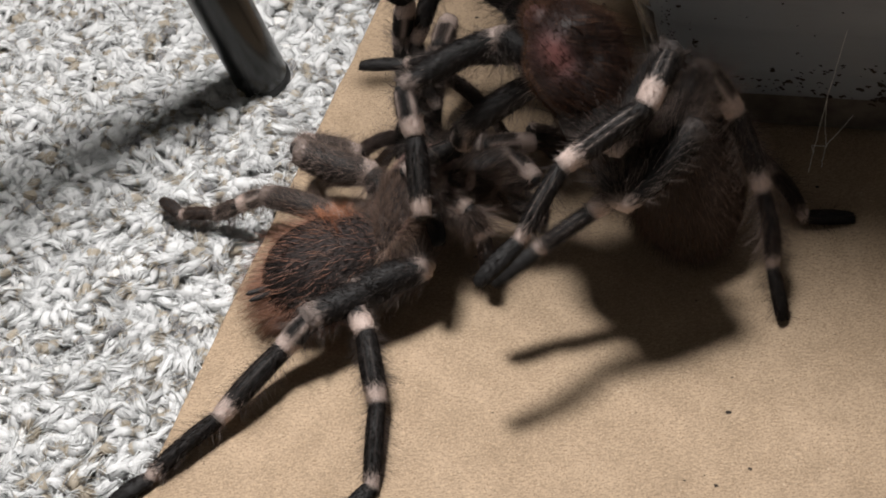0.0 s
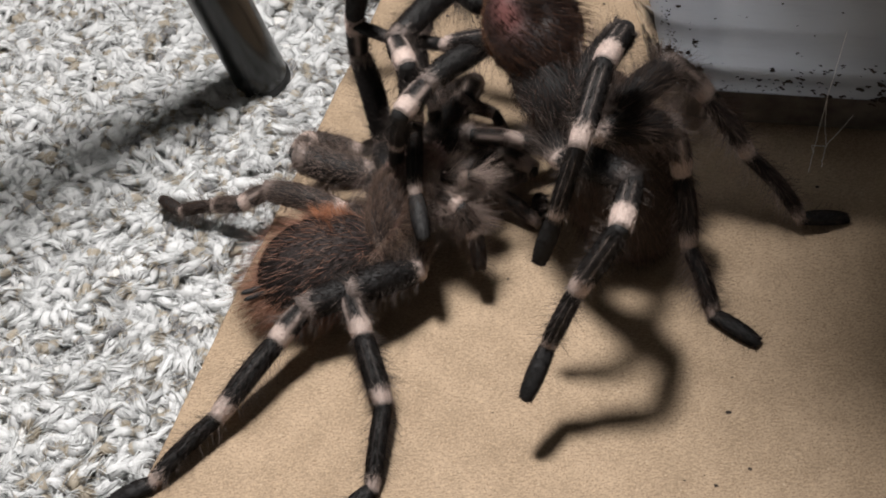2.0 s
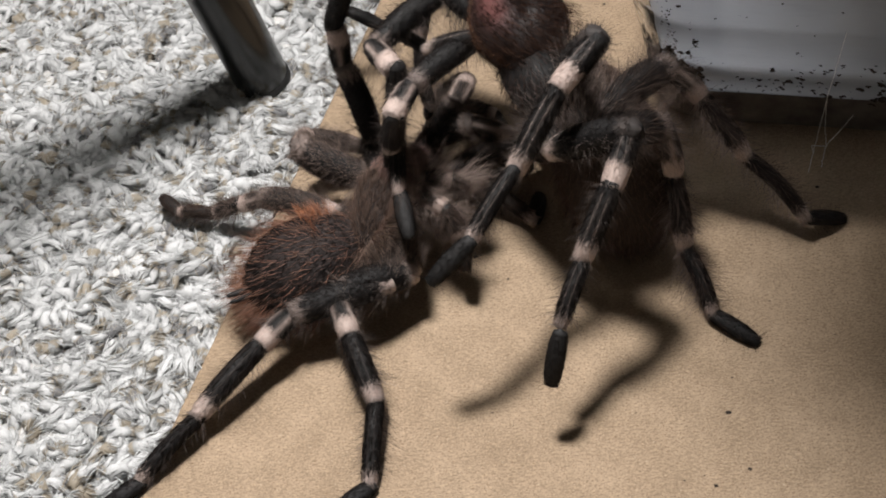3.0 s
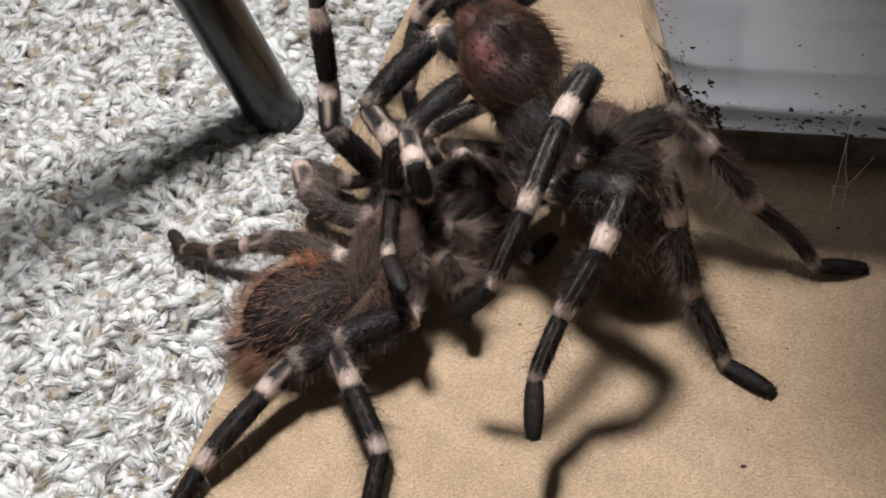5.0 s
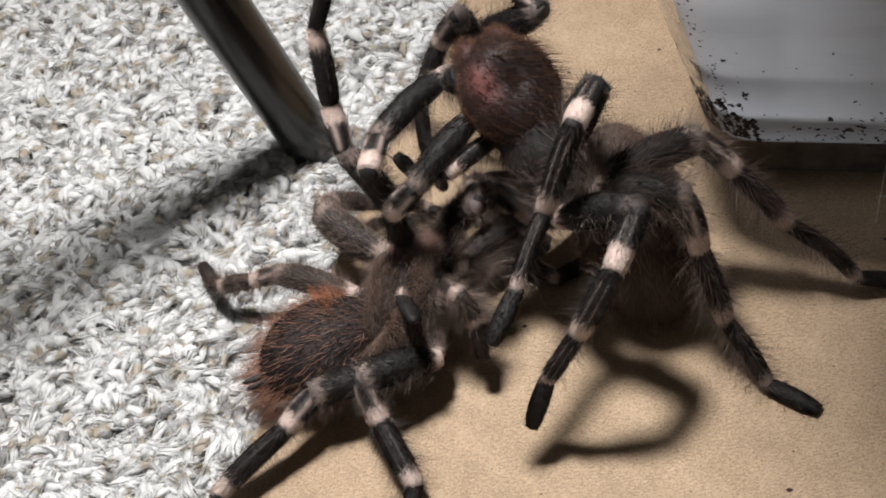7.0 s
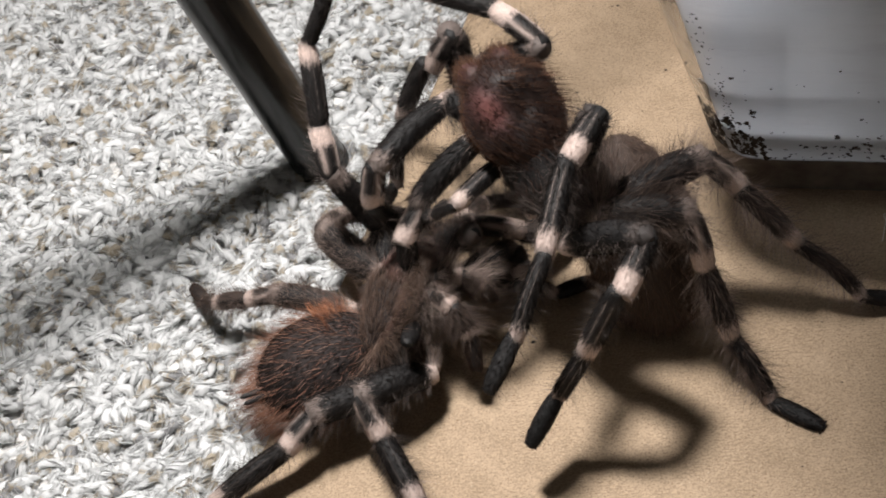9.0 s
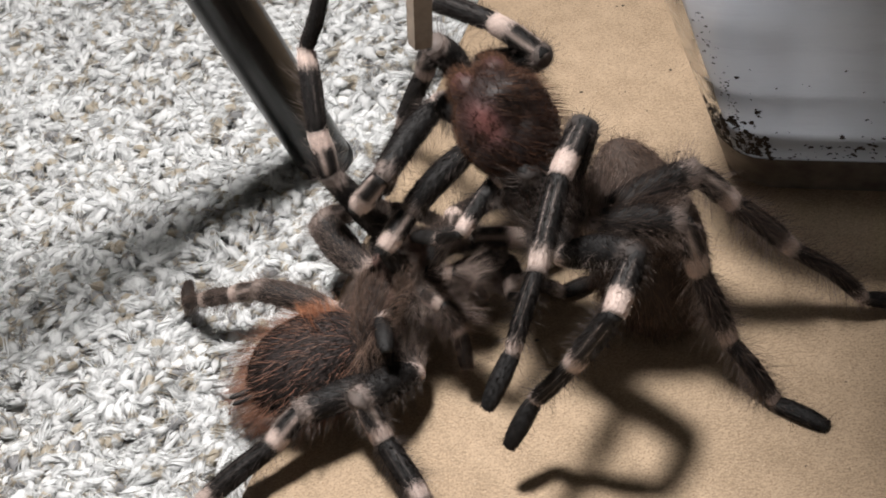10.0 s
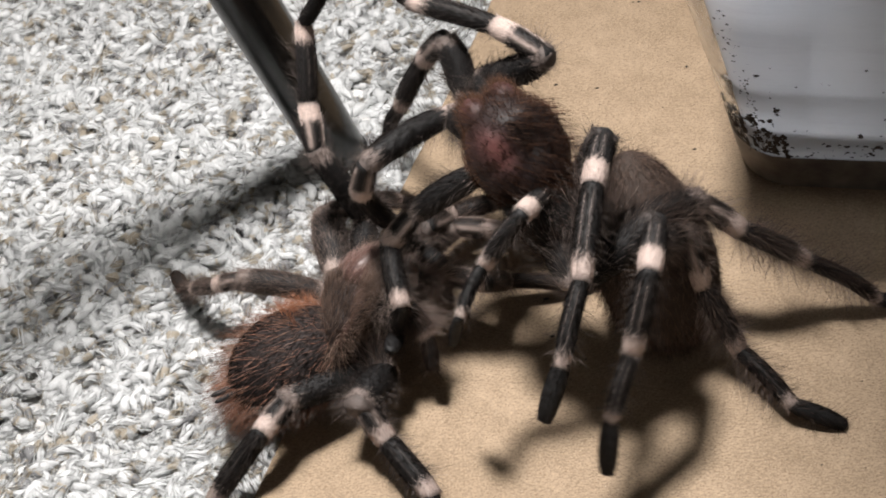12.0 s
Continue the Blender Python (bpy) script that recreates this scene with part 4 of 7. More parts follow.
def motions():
    body(crouching, crouching_body[0], [
        (0, (4.2, 1.5, 24), (18.4, 26.9, 15.2), 48),
        (0.5, (7.8, 0.4, 24), (18.5, 26.9, 15.2), 48),
        (1, (4.3, 0.5, 24), (18.4, 26.9, 15.2), 48),
        (1.5, (3, 1.6, 24), (18.4, 27, 15.2), 48),
        (2, (1.6, 2.5, 24), (18.3, 27, 15.2), 48),
        (2.5, (-0.8, 2.5, 24), (18.2, 27.1, 15.2), 48),
        (4.5, (-8, 3.6, 24), (18.2, 27.1, 15.2), 48),
        (5, (-6.8, 1.4, 24), (18.3, 27, 15.2), 48),
        (5.5, (-7.7, 0.1, 24), (18, 27.2, 15.2), 48),
        (6, (-10.1, -1.5, 24), (18.4, 27, 15.2), 48),
        (6.5, (-9.6, -1.8, 24), (18.8, 26.6, 15.2), 48),
        (7, (-12.4, -1.1, 24), (18.8, 26.7, 15.2), 48),
        (7.5, (-14.4, 1.1, 24), (18.6, 26.8, 15.2), 48),
        (9.5, (-19.3, 0.8, 24), (18.4, 27, 15.2), 48),
        (10, (-22, 1.2, 24), (18.1, 27.1, 15.2), 48),
        (10.5, (-24.6, 3.3, 24), (18, 27.2, 15.2), 48),
        (11, (-27.4, 2.3, 24), (17.9, 27.3, 15.2), 48),
        (11.5, (-31.6, 0.9, 24), (17.8, 27.4, 15.2), 48),
        (12, (-38.8, 0.3, 24), (17.6, 27.5, 15.2), 48),
    ])
    body(crouching, crouching_body[1], [
        (0, (-21.6, -9.7, 14.2), (22.1, 9.7, 3.7)),
        (0.5, (-17.5, -10.7, 14.1), (22.2, 9.1, 3.6)),
        (1, (-21.1, -10.2, 13.7), (22.2, 9.4, 3.4)),
        (2, (-23.5, -8.5, 13.8), (22, 9.8, 3.9)),
        (2.5, (-25.7, -9.5, 15), (21.7, 9.2, 5.3)),
        (4.5, (-32.1, -5.8, 13.3), (21.7, 11.5, 3)),
        (5, (-31.9, -6.4, 12.5), (21.5, 11.9, 2.5)),
        (5.5, (-31.6, -7.6, 13.2), (21.7, 11.4, 3.1)),
        (6.5, (-34, -8.4, 13.2), (21.8, 10.9, 3.5)),
        (7, (-37.8, -8.1, 13), (21.8, 11.2, 3.1)),
        (7.5, (-38.6, -7.5, 13.3), (21.8, 11.1, 3.2)),
        (9.5, (-43.6, -8.9, 14.1), (21.8, 10.7, 3.8)),
        (10, (-46.2, -9.4, 14.5), (21.8, 10.6, 4.1)),
        (10.5, (-48.8, -8.3, 14.9), (21.8, 10.6, 3.9)),
        (11, (-50.2, -7.4, 13.9), (21.7, 11.1, 3.5)),
        (11.5, (-52.6, -8.1, 14.4), (21.5, 11.5, 3.9)),
        (12, (-58.1, -8.8, 15.7), (21.3, 11.4, 4.8)),
    ])
    bones(crouching, crouching_legs["near_third"], (0.96, -0.27, 0), [
        (0, (10.6, -19.2, 19), (-15.1, -26.4, 18), (-10.5, -40.2, 16.1), (-8.7, -61.9, 8.1), (-12.6, -88, 1.9), (-22.9, -98, 1)),
        (0.5, (14.2, -20.9, 14.7), (-10.5, -27, 19.8), (-7.2, -41.1, 16.4), (-5.4, -62.9, 8.5), (-12.6, -88.1, 1.9), (-23, -98.1, 1)),
        (1, (10.6, -18.9, 16.3), (-12.8, -28, 20.8), (-10.1, -42, 16.2), (-6.1, -63.5, 8.4), (-12.5, -88.9, 1.9), (-23.4, -98.4, 1)),
        (1.5, (8.2, -17.6, 15.3), (-14.1, -28.2, 21), (-10.8, -42, 16.2), (-6.5, -63.5, 8.5), (-12.5, -89, 1.9), (-23.5, -98.3, 1)),
        (2, (8.3, -17.6, 16.2), (-14.7, -27.8, 20.7), (-11.4, -41.6, 15.9), (-6.8, -63.1, 8.4), (-12.4, -88.7, 1.9), (-23.6, -97.7, 1)),
        (2.5, (7.4, -18.5, 15.4), (-16.9, -27, 19.2), (-13.6, -41.2, 16.5), (-8, -62.1, 8.3), (-12, -88.1, 1.8), (-24.1, -94.9, 1)),
        (4.5, (3.4, -17.7, 19.4), (-21.4, -26.6, 20.4), (-17.5, -39.8, 15), (-10.3, -60.8, 8.4), (-15.5, -86.5, 1.9), (-23.3, -98.6, 1)),
        (5.5, (3.2, -20.4, 17.7), (-21.7, -28.5, 20.5), (-17.6, -41.5, 14.9), (-10, -62.2, 7.8), (-17.4, -87.4, 1.9), (-24.6, -99.9, 1)),
        (6, (2.1, -20.7, 16.1), (-22.4, -29, 20.4), (-18, -41.8, 14.6), (-10, -62.3, 7.5), (-17.4, -87.5, 1.9), (-23.9, -100.3, 1)),
        (6.5, (-4, -17.7, 13.7), (-23, -30.2, 23.1), (-19.1, -40.7, 14.2), (-10.8, -60.3, 5.6), (-18.9, -85.6, 1.9), (-24.1, -99, 1)),
        (7, (-0.8, -20.1, 15.3), (-24, -29.4, 21.4), (-19.7, -40.8, 13.6), (-10.7, -61.2, 7.6), (-18.1, -86.4, 1.9), (-24, -99.5, 1)),
        (7.5, (-0.8, -19.7, 15.9), (-24.8, -28.4, 20.8), (-19.9, -40.7, 14.2), (-11.4, -61.2, 7.9), (-18.8, -86.3, 1.9), (-24.9, -99.3, 1)),
        (9.5, (-8.7, -18.3, 13.4), (-27.5, -31.7, 22.2), (-22.3, -42.1, 13.8), (-12.5, -62.2, 8.2), (-19.2, -87.5, 1.9), (-25.8, -100.2, 1)),
        (10, (-12.2, -17.4, 12.9), (-27.7, -33.1, 22.5), (-22.7, -42.8, 13.4), (-12, -62.6, 8.5), (-17.9, -88.1, 1.9), (-24.7, -100.7, 1)),
        (10.5, (-16.3, -15.8, 11.9), (-31.3, -32, 21.6), (-25.4, -42.7, 13.7), (-13.9, -62, 8.8), (-18.8, -87.7, 1.9), (-25.6, -100.2, 1)),
        (11, (-19.1, -12.9, 13), (-31.2, -31.8, 21.6), (-25, -42.4, 13.7), (-13.3, -61.5, 8.5), (-18.3, -87.2, 1.9), (-25.1, -99.8, 1)),
        (11.5, (-23.3, -12.5, 12.8), (-30.9, -33.4, 21.3), (-24.8, -43.6, 13.2), (-12.6, -62.7, 9), (-18.1, -88.1, 1.9), (-25.1, -100.5, 1)),
        (12, (-26.9, -15.2, 9.8), (-33.7, -34.3, 21.2), (-26.9, -44.4, 13.4), (-14, -63, 9), (-18.5, -88.6, 1.9), (-25.8, -100.9, 1)),
    ])
    bones(crouching, crouching_legs["near_hind"], (0.59, -0.81, 0), [
        (0, (0.2, -21.5, 15.1), (-27.3, -35.2, 19.9), (-37.1, -40.9, 13.3), (-58.8, -60.2, 6.7), (-80.8, -76.2, 2), (-92.1, -82.9, 1)),
        (0.5, (6.3, -23.9, 15.5), (-23.7, -33.5, 18.4), (-33.6, -42.6, 14.7), (-55.8, -61.3, 7.4), (-78.1, -76.6, 2.1), (-90.5, -82.2, 1)),
        (1, (2.8, -21.4, 16.7), (-26.9, -32.3, 18.4), (-36.5, -41.7, 14.9), (-57.2, -61.8, 7.4), (-78.4, -78.2, 2), (-91.3, -82.3, 1)),
        (1.5, (0.6, -20.1, 15.9), (-29.1, -30.8, 18.4), (-38.4, -40.4, 14.8), (-58.2, -61.2, 7.3), (-78.8, -78.5, 2), (-91.7, -82.3, 1)),
        (2, (0.7, -20.8, 17.5), (-29.9, -30.1, 18.4), (-39.3, -39.5, 15), (-59.3, -60.4, 7.4), (-79.7, -77.9, 2), (-92.3, -82.4, 1)),
        (2.5, (-0.3, -24.2, 18.3), (-32, -30.6, 16.4), (-42.1, -39.7, 14.3), (-63.5, -59.4, 7.9), (-83.7, -76.4, 2), (-93.9, -83.8, 1)),
        (4.5, (-5.3, -20, 19.5), (-36.6, -28.3, 17.1), (-46.6, -37.1, 14.2), (-65.5, -59.1, 7.4), (-79.8, -81.7, 2), (-93.2, -81.1, 1)),
        (5, (-4.8, -21.5, 18.1), (-35.9, -30.2, 17), (-46, -38.7, 13.9), (-66.9, -58.6, 7.2), (-80, -82, 2), (-93.4, -80.1, 1)),
        (5.5, (-5.9, -23, 18), (-37.4, -30.3, 17.2), (-47.2, -39.4, 14.1), (-68.7, -58.9, 7.9), (-80.5, -82.7, 2), (-93.8, -80.1, 1)),
        (6, (-6.6, -23.3, 16.8), (-37.9, -31, 17.8), (-48, -39.1, 13.7), (-70.2, -57.2, 6.9), (-79.8, -82.3, 2), (-93.1, -80.3, 1)),
        (6.5, (-8.9, -20.3, 17.3), (-38.9, -31.3, 19.3), (-49, -38.8, 14.6), (-71.6, -54.4, 5.2), (-79.9, -80.2, 2), (-93.5, -79.9, 1)),
        (7, (-8.6, -22.8, 16.4), (-40.2, -29.7, 17.9), (-50.1, -38.3, 14.1), (-73.5, -54, 6.4), (-79.4, -80.4, 2), (-92.9, -79.5, 1)),
        (7.5, (-9.5, -23.2, 17.7), (-41.5, -29.4, 17.4), (-51.2, -38.3, 14), (-75.2, -53.5, 7), (-80.3, -80, 2), (-93.9, -79.3, 1)),
        (9.5, (-15.8, -20.9, 14.3), (-45.1, -32.4, 18.6), (-54.9, -40.3, 13.9), (-80.3, -53, 7), (-80.9, -80, 2), (-94.5, -79.8, 1)),
        (10.5, (-23.2, -18.1, 12.4), (-50.5, -31.3, 19.8), (-60.3, -38.5, 14.5), (-84.4, -52.9, 6.8), (-80.6, -79.8, 2), (-94.1, -79.7, 1)),
        (11, (-25.7, -14.9, 13.5), (-50.6, -32, 20.3), (-60.2, -39.2, 14.8), (-84.9, -52.2, 6.6), (-80.2, -79, 2), (-93.7, -79.2, 1)),
        (11.5, (-29.6, -13.6, 12.4), (-51.8, -32, 21.6), (-61.3, -39.4, 15.8), (-85.1, -52.1, 5.6), (-80, -78.9, 2), (-93.5, -79.6, 1)),
        (12, (-31.6, -15.4, 10.7), (-58.2, -28.9, 19.5), (-65.9, -40.1, 19.7), (-84.6, -51.1, 2.9), (-80.8, -78, 2), (-94.3, -79.6, 1)),
    ])
    bones(crouching, crouching_legs["far_hind"], (-0.50, -0.86, 0), [
        (0, (-16.7, 8.2, 17), (-43.1, 24.8, 15.4), (-53, 24.9, 12), (-62.9, 29.5, 3.4), (-76.3, 32, 3), (-84.1, 41.8, 1.3)),
        (0.5, (-10.2, 13.6, 9.7), (-39.6, 24.2, 12.3), (-49.8, 26.9, 12), (-62.7, 29.5, 7.4), (-75.3, 32.8, 3.2), (-83.9, 41.6, 1.1)),
        (1, (-13.2, 12.3, 14.5), (-41.3, 25.8, 15.5), (-51.3, 25.5, 12.2), (-63.2, 30.9, 7.6), (-76, 33.3, 3.2), (-84.3, 42.3, 1)),
        (1.5, (-15.5, 13.1, 14.6), (-42.9, 28, 15.7), (-52.3, 24.9, 12.2), (-63.5, 31.6, 7.5), (-76.4, 33.3, 3.2), (-84.4, 42.6, 1)),
        (2, (-15.3, 12.6, 15.9), (-42.7, 27.5, 15.1), (-52.4, 24.9, 12.1), (-63.3, 31.4, 6.5), (-76.5, 33.2, 3.1), (-84.4, 42.6, 1.1)),
        (2.5, (-16.6, 8.4, 19.5), (-42.4, 25, 13.5), (-52.4, 25.7, 10.5), (-62.7, 30.4, 2.5), (-76.3, 32.5, 3), (-84, 42.3, 1.3)),
        (4.5, (-19.2, 12.4, 19), (-46.7, 26.8, 15.8), (-56.1, 28.6, 11.7), (-68.6, 31, 6.1), (-80.9, 36.2, 3.2), (-86.4, 47.2, 1)),
        (5, (-18.4, 9.6, 18.5), (-45.6, 24.5, 15.1), (-55.4, 26.4, 11.7), (-67.7, 29.6, 6.3), (-79.5, 35.9, 3.2), (-85.3, 46.7, 1)),
        (5.5, (-20.4, 9.2, 17.7), (-48, 23.7, 16.4), (-58, 24.9, 13.4), (-70.1, 28.2, 7.6), (-80.2, 36.4, 3.2), (-86.2, 47, 1)),
        (6.5, (-25.4, 6.7, 16.6), (-50.7, 24.9, 15.5), (-60.9, 26, 13.1), (-73.5, 28.9, 8.2), (-82.3, 38.2, 3.3), (-87.4, 49.2, 0.9)),
        (7, (-26.2, 8.6, 17.2), (-53.7, 23.4, 17.7), (-63.8, 24.4, 15), (-76.6, 27.7, 11), (-82.8, 37.1, 3.2), (-88.3, 47.9, 1)),
        (7.5, (-26.8, 9.9, 16.9), (-54.7, 24, 17), (-65, 24.8, 15.1), (-78, 27.9, 11.5), (-84.4, 36.6, 3.2), (-90.3, 47.3, 0.9)),
        (9.5, (-33.3, 10.5, 14.5), (-62.1, 21.8, 18.2), (-72.1, 23.7, 15.4), (-84.8, 27.6, 11.5), (-92.3, 35.7, 3.5), (-98.3, 45.9, 0.8)),
        (10, (-37.9, 9.9, 16.3), (-66, 23, 19.1), (-75.8, 24.9, 15.9), (-88.4, 28.5, 11.5), (-97.1, 35.1, 3.2), (-98.7, 47.2, 1)),
        (10.5, (-40.4, 11.7, 14.3), (-67.9, 26.4, 15.9), (-77.9, 27.9, 13.3), (-90.8, 31.6, 9.7), (-101.9, 36.3, 3.2), (-101.6, 48.5, 1)),
        (11, (-42.4, 14.1, 15.7), (-70.9, 27, 15.5), (-80.7, 28.9, 12.4), (-93.3, 32.6, 8.1), (-105.1, 37.5, 3.2), (-103.4, 49.6, 1)),
        (11.5, (-45.5, 14.3, 15.3), (-74.2, 26.5, 16.8), (-83.7, 28.9, 12.9), (-95.6, 33.2, 7.3), (-107.8, 37.8, 3.2), (-105.3, 49.7, 1)),
        (12, (-47.4, 19.4, 13.1), (-77.1, 23.9, 21.8), (-86.9, 25.7, 18.5), (-97.5, 31.5, 11.8), (-104.5, 39.7, 3.5), (-110.2, 50.1, 0.8)),
    ])
    bones(crouching, crouching_legs["far_third"], (-0.72, 0.70, 0), [
        (0, (-5, 27.7, 17.5), (-29.7, 35.4, 25.4), (-26.4, 46.6, 18), (-9.2, 44.3, 12.1), (4.5, 59.2, 3.7), (13, 46.8, 1)),
        (0.5, (0.8, 24.2, 16.2), (-23.4, 33.5, 23.7), (-26, 46.6, 19.8), (-9.3, 43.6, 13.1), (4, 58.5, 3.9), (13.1, 46.6, 1)),
        (1, (-2.7, 25.7, 18.1), (-27.7, 33.3, 24.6), (-25.8, 46.3, 20.4), (-9.3, 43.1, 13.4), (3.5, 58.1, 3.9), (13.1, 46.5, 1)),
        (1.5, (-4.9, 26.4, 17.8), (-29.9, 33.3, 25.1), (-25.8, 45.7, 20.4), (-9.1, 42.6, 13.7), (3.3, 57.7, 3.7), (13.2, 46.4, 1)),
        (2, (-4.8, 27.6, 17.6), (-29.9, 32.5, 26), (-25.6, 44.7, 21.1), (-8.8, 42.2, 14.5), (2.7, 57, 3.1), (13.4, 46.2, 1)),
        (2.5, (-5.5, 27.9, 15.6), (-28.5, 31.1, 29.3), (-25.2, 42.8, 22.7), (-8, 42.2, 16.7), (1.4, 54.9, 1.6), (13.7, 45.8, 1)),
        (4.5, (-9, 27.8, 20.1), (-31.5, 42.1, 24.2), (-32.6, 55.6, 21), (-17, 50.5, 12.8), (1.4, 58.2, 3.6), (12.4, 47.9, 1)),
        (5, (-8.6, 25.4, 18.9), (-30.8, 40.1, 23.2), (-33.1, 53.6, 20.7), (-17.1, 50.2, 12.6), (2, 56.4, 3.8), (13.1, 46.3, 1)),
        (5.5, (-10.5, 24.3, 19.5), (-32.9, 37.9, 25.9), (-34.6, 50.9, 21.6), (-19.3, 52.2, 11.9), (0.6, 56.7, 3.9), (12.1, 46.9, 1)),
        (6, (-12.1, 22.2, 19.4), (-32.9, 37.5, 27.1), (-34.5, 50.1, 21.6), (-20.5, 53.7, 10.6), (0.4, 55.3, 4.2), (12.3, 46.3, 1)),
        (6.5, (-14, 21.4, 19), (-33.8, 37.3, 28.2), (-34.5, 49.3, 21.4), (-23.1, 55.8, 8.9), (-1.5, 55.1, 4.6), (11.3, 47.5, 1)),
        (7, (-15.9, 22.7, 20.1), (-35.5, 38.7, 29.3), (-34.1, 50.1, 21.7), (-22.2, 57.6, 10.2), (-1, 55.3, 4.6), (11.7, 47.5, 1)),
        (7.5, (-15.9, 23.5, 20.2), (-36.6, 38.6, 28.7), (-34, 50.5, 22), (-22.5, 58.8, 10.8), (-1.5, 55.7, 4.7), (11.2, 48, 1)),
        (9.5, (-22.6, 22.7, 18.9), (-40.3, 41.1, 27.7), (-31.4, 50.7, 22.9), (-22, 61, 11.4), (-1.8, 55.2, 4.7), (10.8, 47.2, 1)),
        (10, (-26.2, 23.6, 18.5), (-41.5, 43.8, 27.6), (-30.2, 50.3, 23), (-20.8, 60.8, 11.6), (-0.6, 55, 4.6), (12, 47.1, 1)),
        (10.5, (-28.1, 27.1, 17.8), (-43.5, 48.9, 21.8), (-29.9, 50.5, 23.7), (-21.2, 61.3, 12), (-1.2, 55.3, 4.8), (11.4, 47.5, 1)),
        (11.5, (-36.5, 27.4, 17.7), (-45.4, 52.9, 17.9), (-32.4, 51.6, 22.8), (-20.8, 60.5, 12.1), (-0.8, 54.8, 4.8), (11.9, 47.2, 1)),
        (12, (-43.8, 26.9, 15.3), (-47.5, 53.4, 18.5), (-34.2, 53, 22.4), (-21.6, 61, 12.2), (-1.5, 55.6, 4.9), (11.3, 48.1, 1)),
    ])
    bones(crouching, crouching_legs["raised"], (-0.71, -0.70, 0), [
        (0, (9.7, 45.6, 22.2), (11.5, 56.6, 54.6), (14.1, 55.4, 70.5), (0.9, 45.7, 91.4), (-6.4, 52, 116.1), (-2.7, 60.4, 128.1)),
        (0.5, (13, 31.6, 24.8), (13.6, 51.8, 52.7), (15.4, 50.1, 68.7), (1, 46.3, 90.7), (-6.5, 53.9, 114.9), (-2.9, 61.8, 127.5)),
        (1, (3.5, 37.2, 21), (7.5, 53.1, 51.2), (9.4, 55.5, 67), (0.5, 46.4, 90.4), (-6.2, 53.2, 115.1), (-2.5, 61.1, 127.5)),
        (1.5, (2.4, 38.2, 20.3), (-0.6, 54.3, 50.5), (0.6, 55.3, 66.6), (0.4, 44.8, 91), (-6.5, 53.7, 115), (-2.3, 61.6, 127.3)),
        (2, (0.5, 37.7, 21.2), (-4.1, 53.4, 51.3), (-3.5, 53.2, 67.5), (0.3, 42.8, 91.6), (-6.7, 54.1, 114.6), (-2.1, 61.8, 126.9)),
        (2.5, (-1.2, 38.2, 20.6), (-8.2, 48.1, 52.6), (-7.9, 48, 68.8), (1, 40.2, 92.6), (-6.8, 53, 114.5), (-1.9, 60.8, 126.7)),
        (4.5, (-6.2, 43.5, 21.5), (-12.3, 42.1, 55.2), (-13.2, 45.3, 70.9), (-14, 47.1, 97.4), (-10.7, 63.5, 118), (0.4, 60, 127.7)),
        (5, (-3.2, 39.8, 22.4), (-17.1, 36.9, 53.6), (-15.5, 46.2, 66.7), (-14.6, 49.9, 93), (-9.7, 62.3, 115.9), (1, 60.1, 126.4)),
        (5.5, (-3.9, 38.4, 22.3), (-19.5, 37.9, 52.9), (-19.7, 46.7, 66.4), (-18.8, 54.2, 91.9), (-11.2, 61.6, 116.1), (-0.6, 60.2, 126.8)),
        (6, (-6, 37.1, 21.7), (-20, 37.9, 53), (-19.2, 46.5, 66.6), (-18.3, 53.6, 92.2), (-10.1, 60.9, 116.3), (-0.2, 59.4, 127.6)),
        (6.5, (-15.5, 36.8, 19.7), (-22.2, 37.8, 53.3), (-21.4, 45.2, 67.7), (-19.7, 51.8, 93.4), (-10.5, 61.5, 116.2), (-2.8, 60.9, 129.1)),
        (7, (-9.1, 37.1, 21.7), (-22.1, 41.6, 53.1), (-23.4, 49.8, 66.9), (-22.3, 57.2, 92.4), (-12.6, 62.3, 116.5), (-3, 60.6, 128)),
        (7.5, (-9, 37.7, 21.9), (-25, 40.1, 52.1), (-26.3, 48.1, 66.1), (-25.6, 54.8, 91.8), (-15.3, 62.9, 114.8), (-6, 61.8, 126.6)),
        (9.5, (-20.5, 39, 24.5), (-29.4, 35.4, 57.4), (-30.4, 44.7, 70.7), (-29.3, 60.6, 92.2), (-16.6, 69.8, 113.5), (-13.3, 62.6, 126.4)),
        (10, (-20.5, 38.4, 20.9), (-32, 38.4, 53.3), (-33, 44.1, 68.3), (-31.8, 59.2, 90.2), (-20.5, 66.2, 113.1), (-14, 62.8, 126.3)),
        (10.5, (-29, 42.9, 21.6), (-39.1, 38, 54), (-39.2, 44.6, 68.7), (-37.5, 60.4, 90.1), (-23.7, 65.2, 112.2), (-16.7, 64.4, 125.5)),
        (11, (-27.4, 43.7, 20.3), (-38.4, 43.2, 52.7), (-39.7, 51.3, 66.6), (-36.9, 63, 90.3), (-25.1, 66.4, 113.8), (-16.5, 65.1, 126.1)),
        (11.5, (-31.1, 43.6, 20.3), (-40.1, 45.7, 53.4), (-41.1, 55.5, 66.2), (-37.4, 66, 90.4), (-25.4, 66.9, 113.9), (-16.6, 64.9, 126)),
        (12, (-32.5, 43.4, 22), (-43.2, 48.6, 54.2), (-43.2, 59, 66.8), (-39.6, 72.3, 89.6), (-25.6, 70, 112), (-18.1, 67.4, 124.8)),
    ])
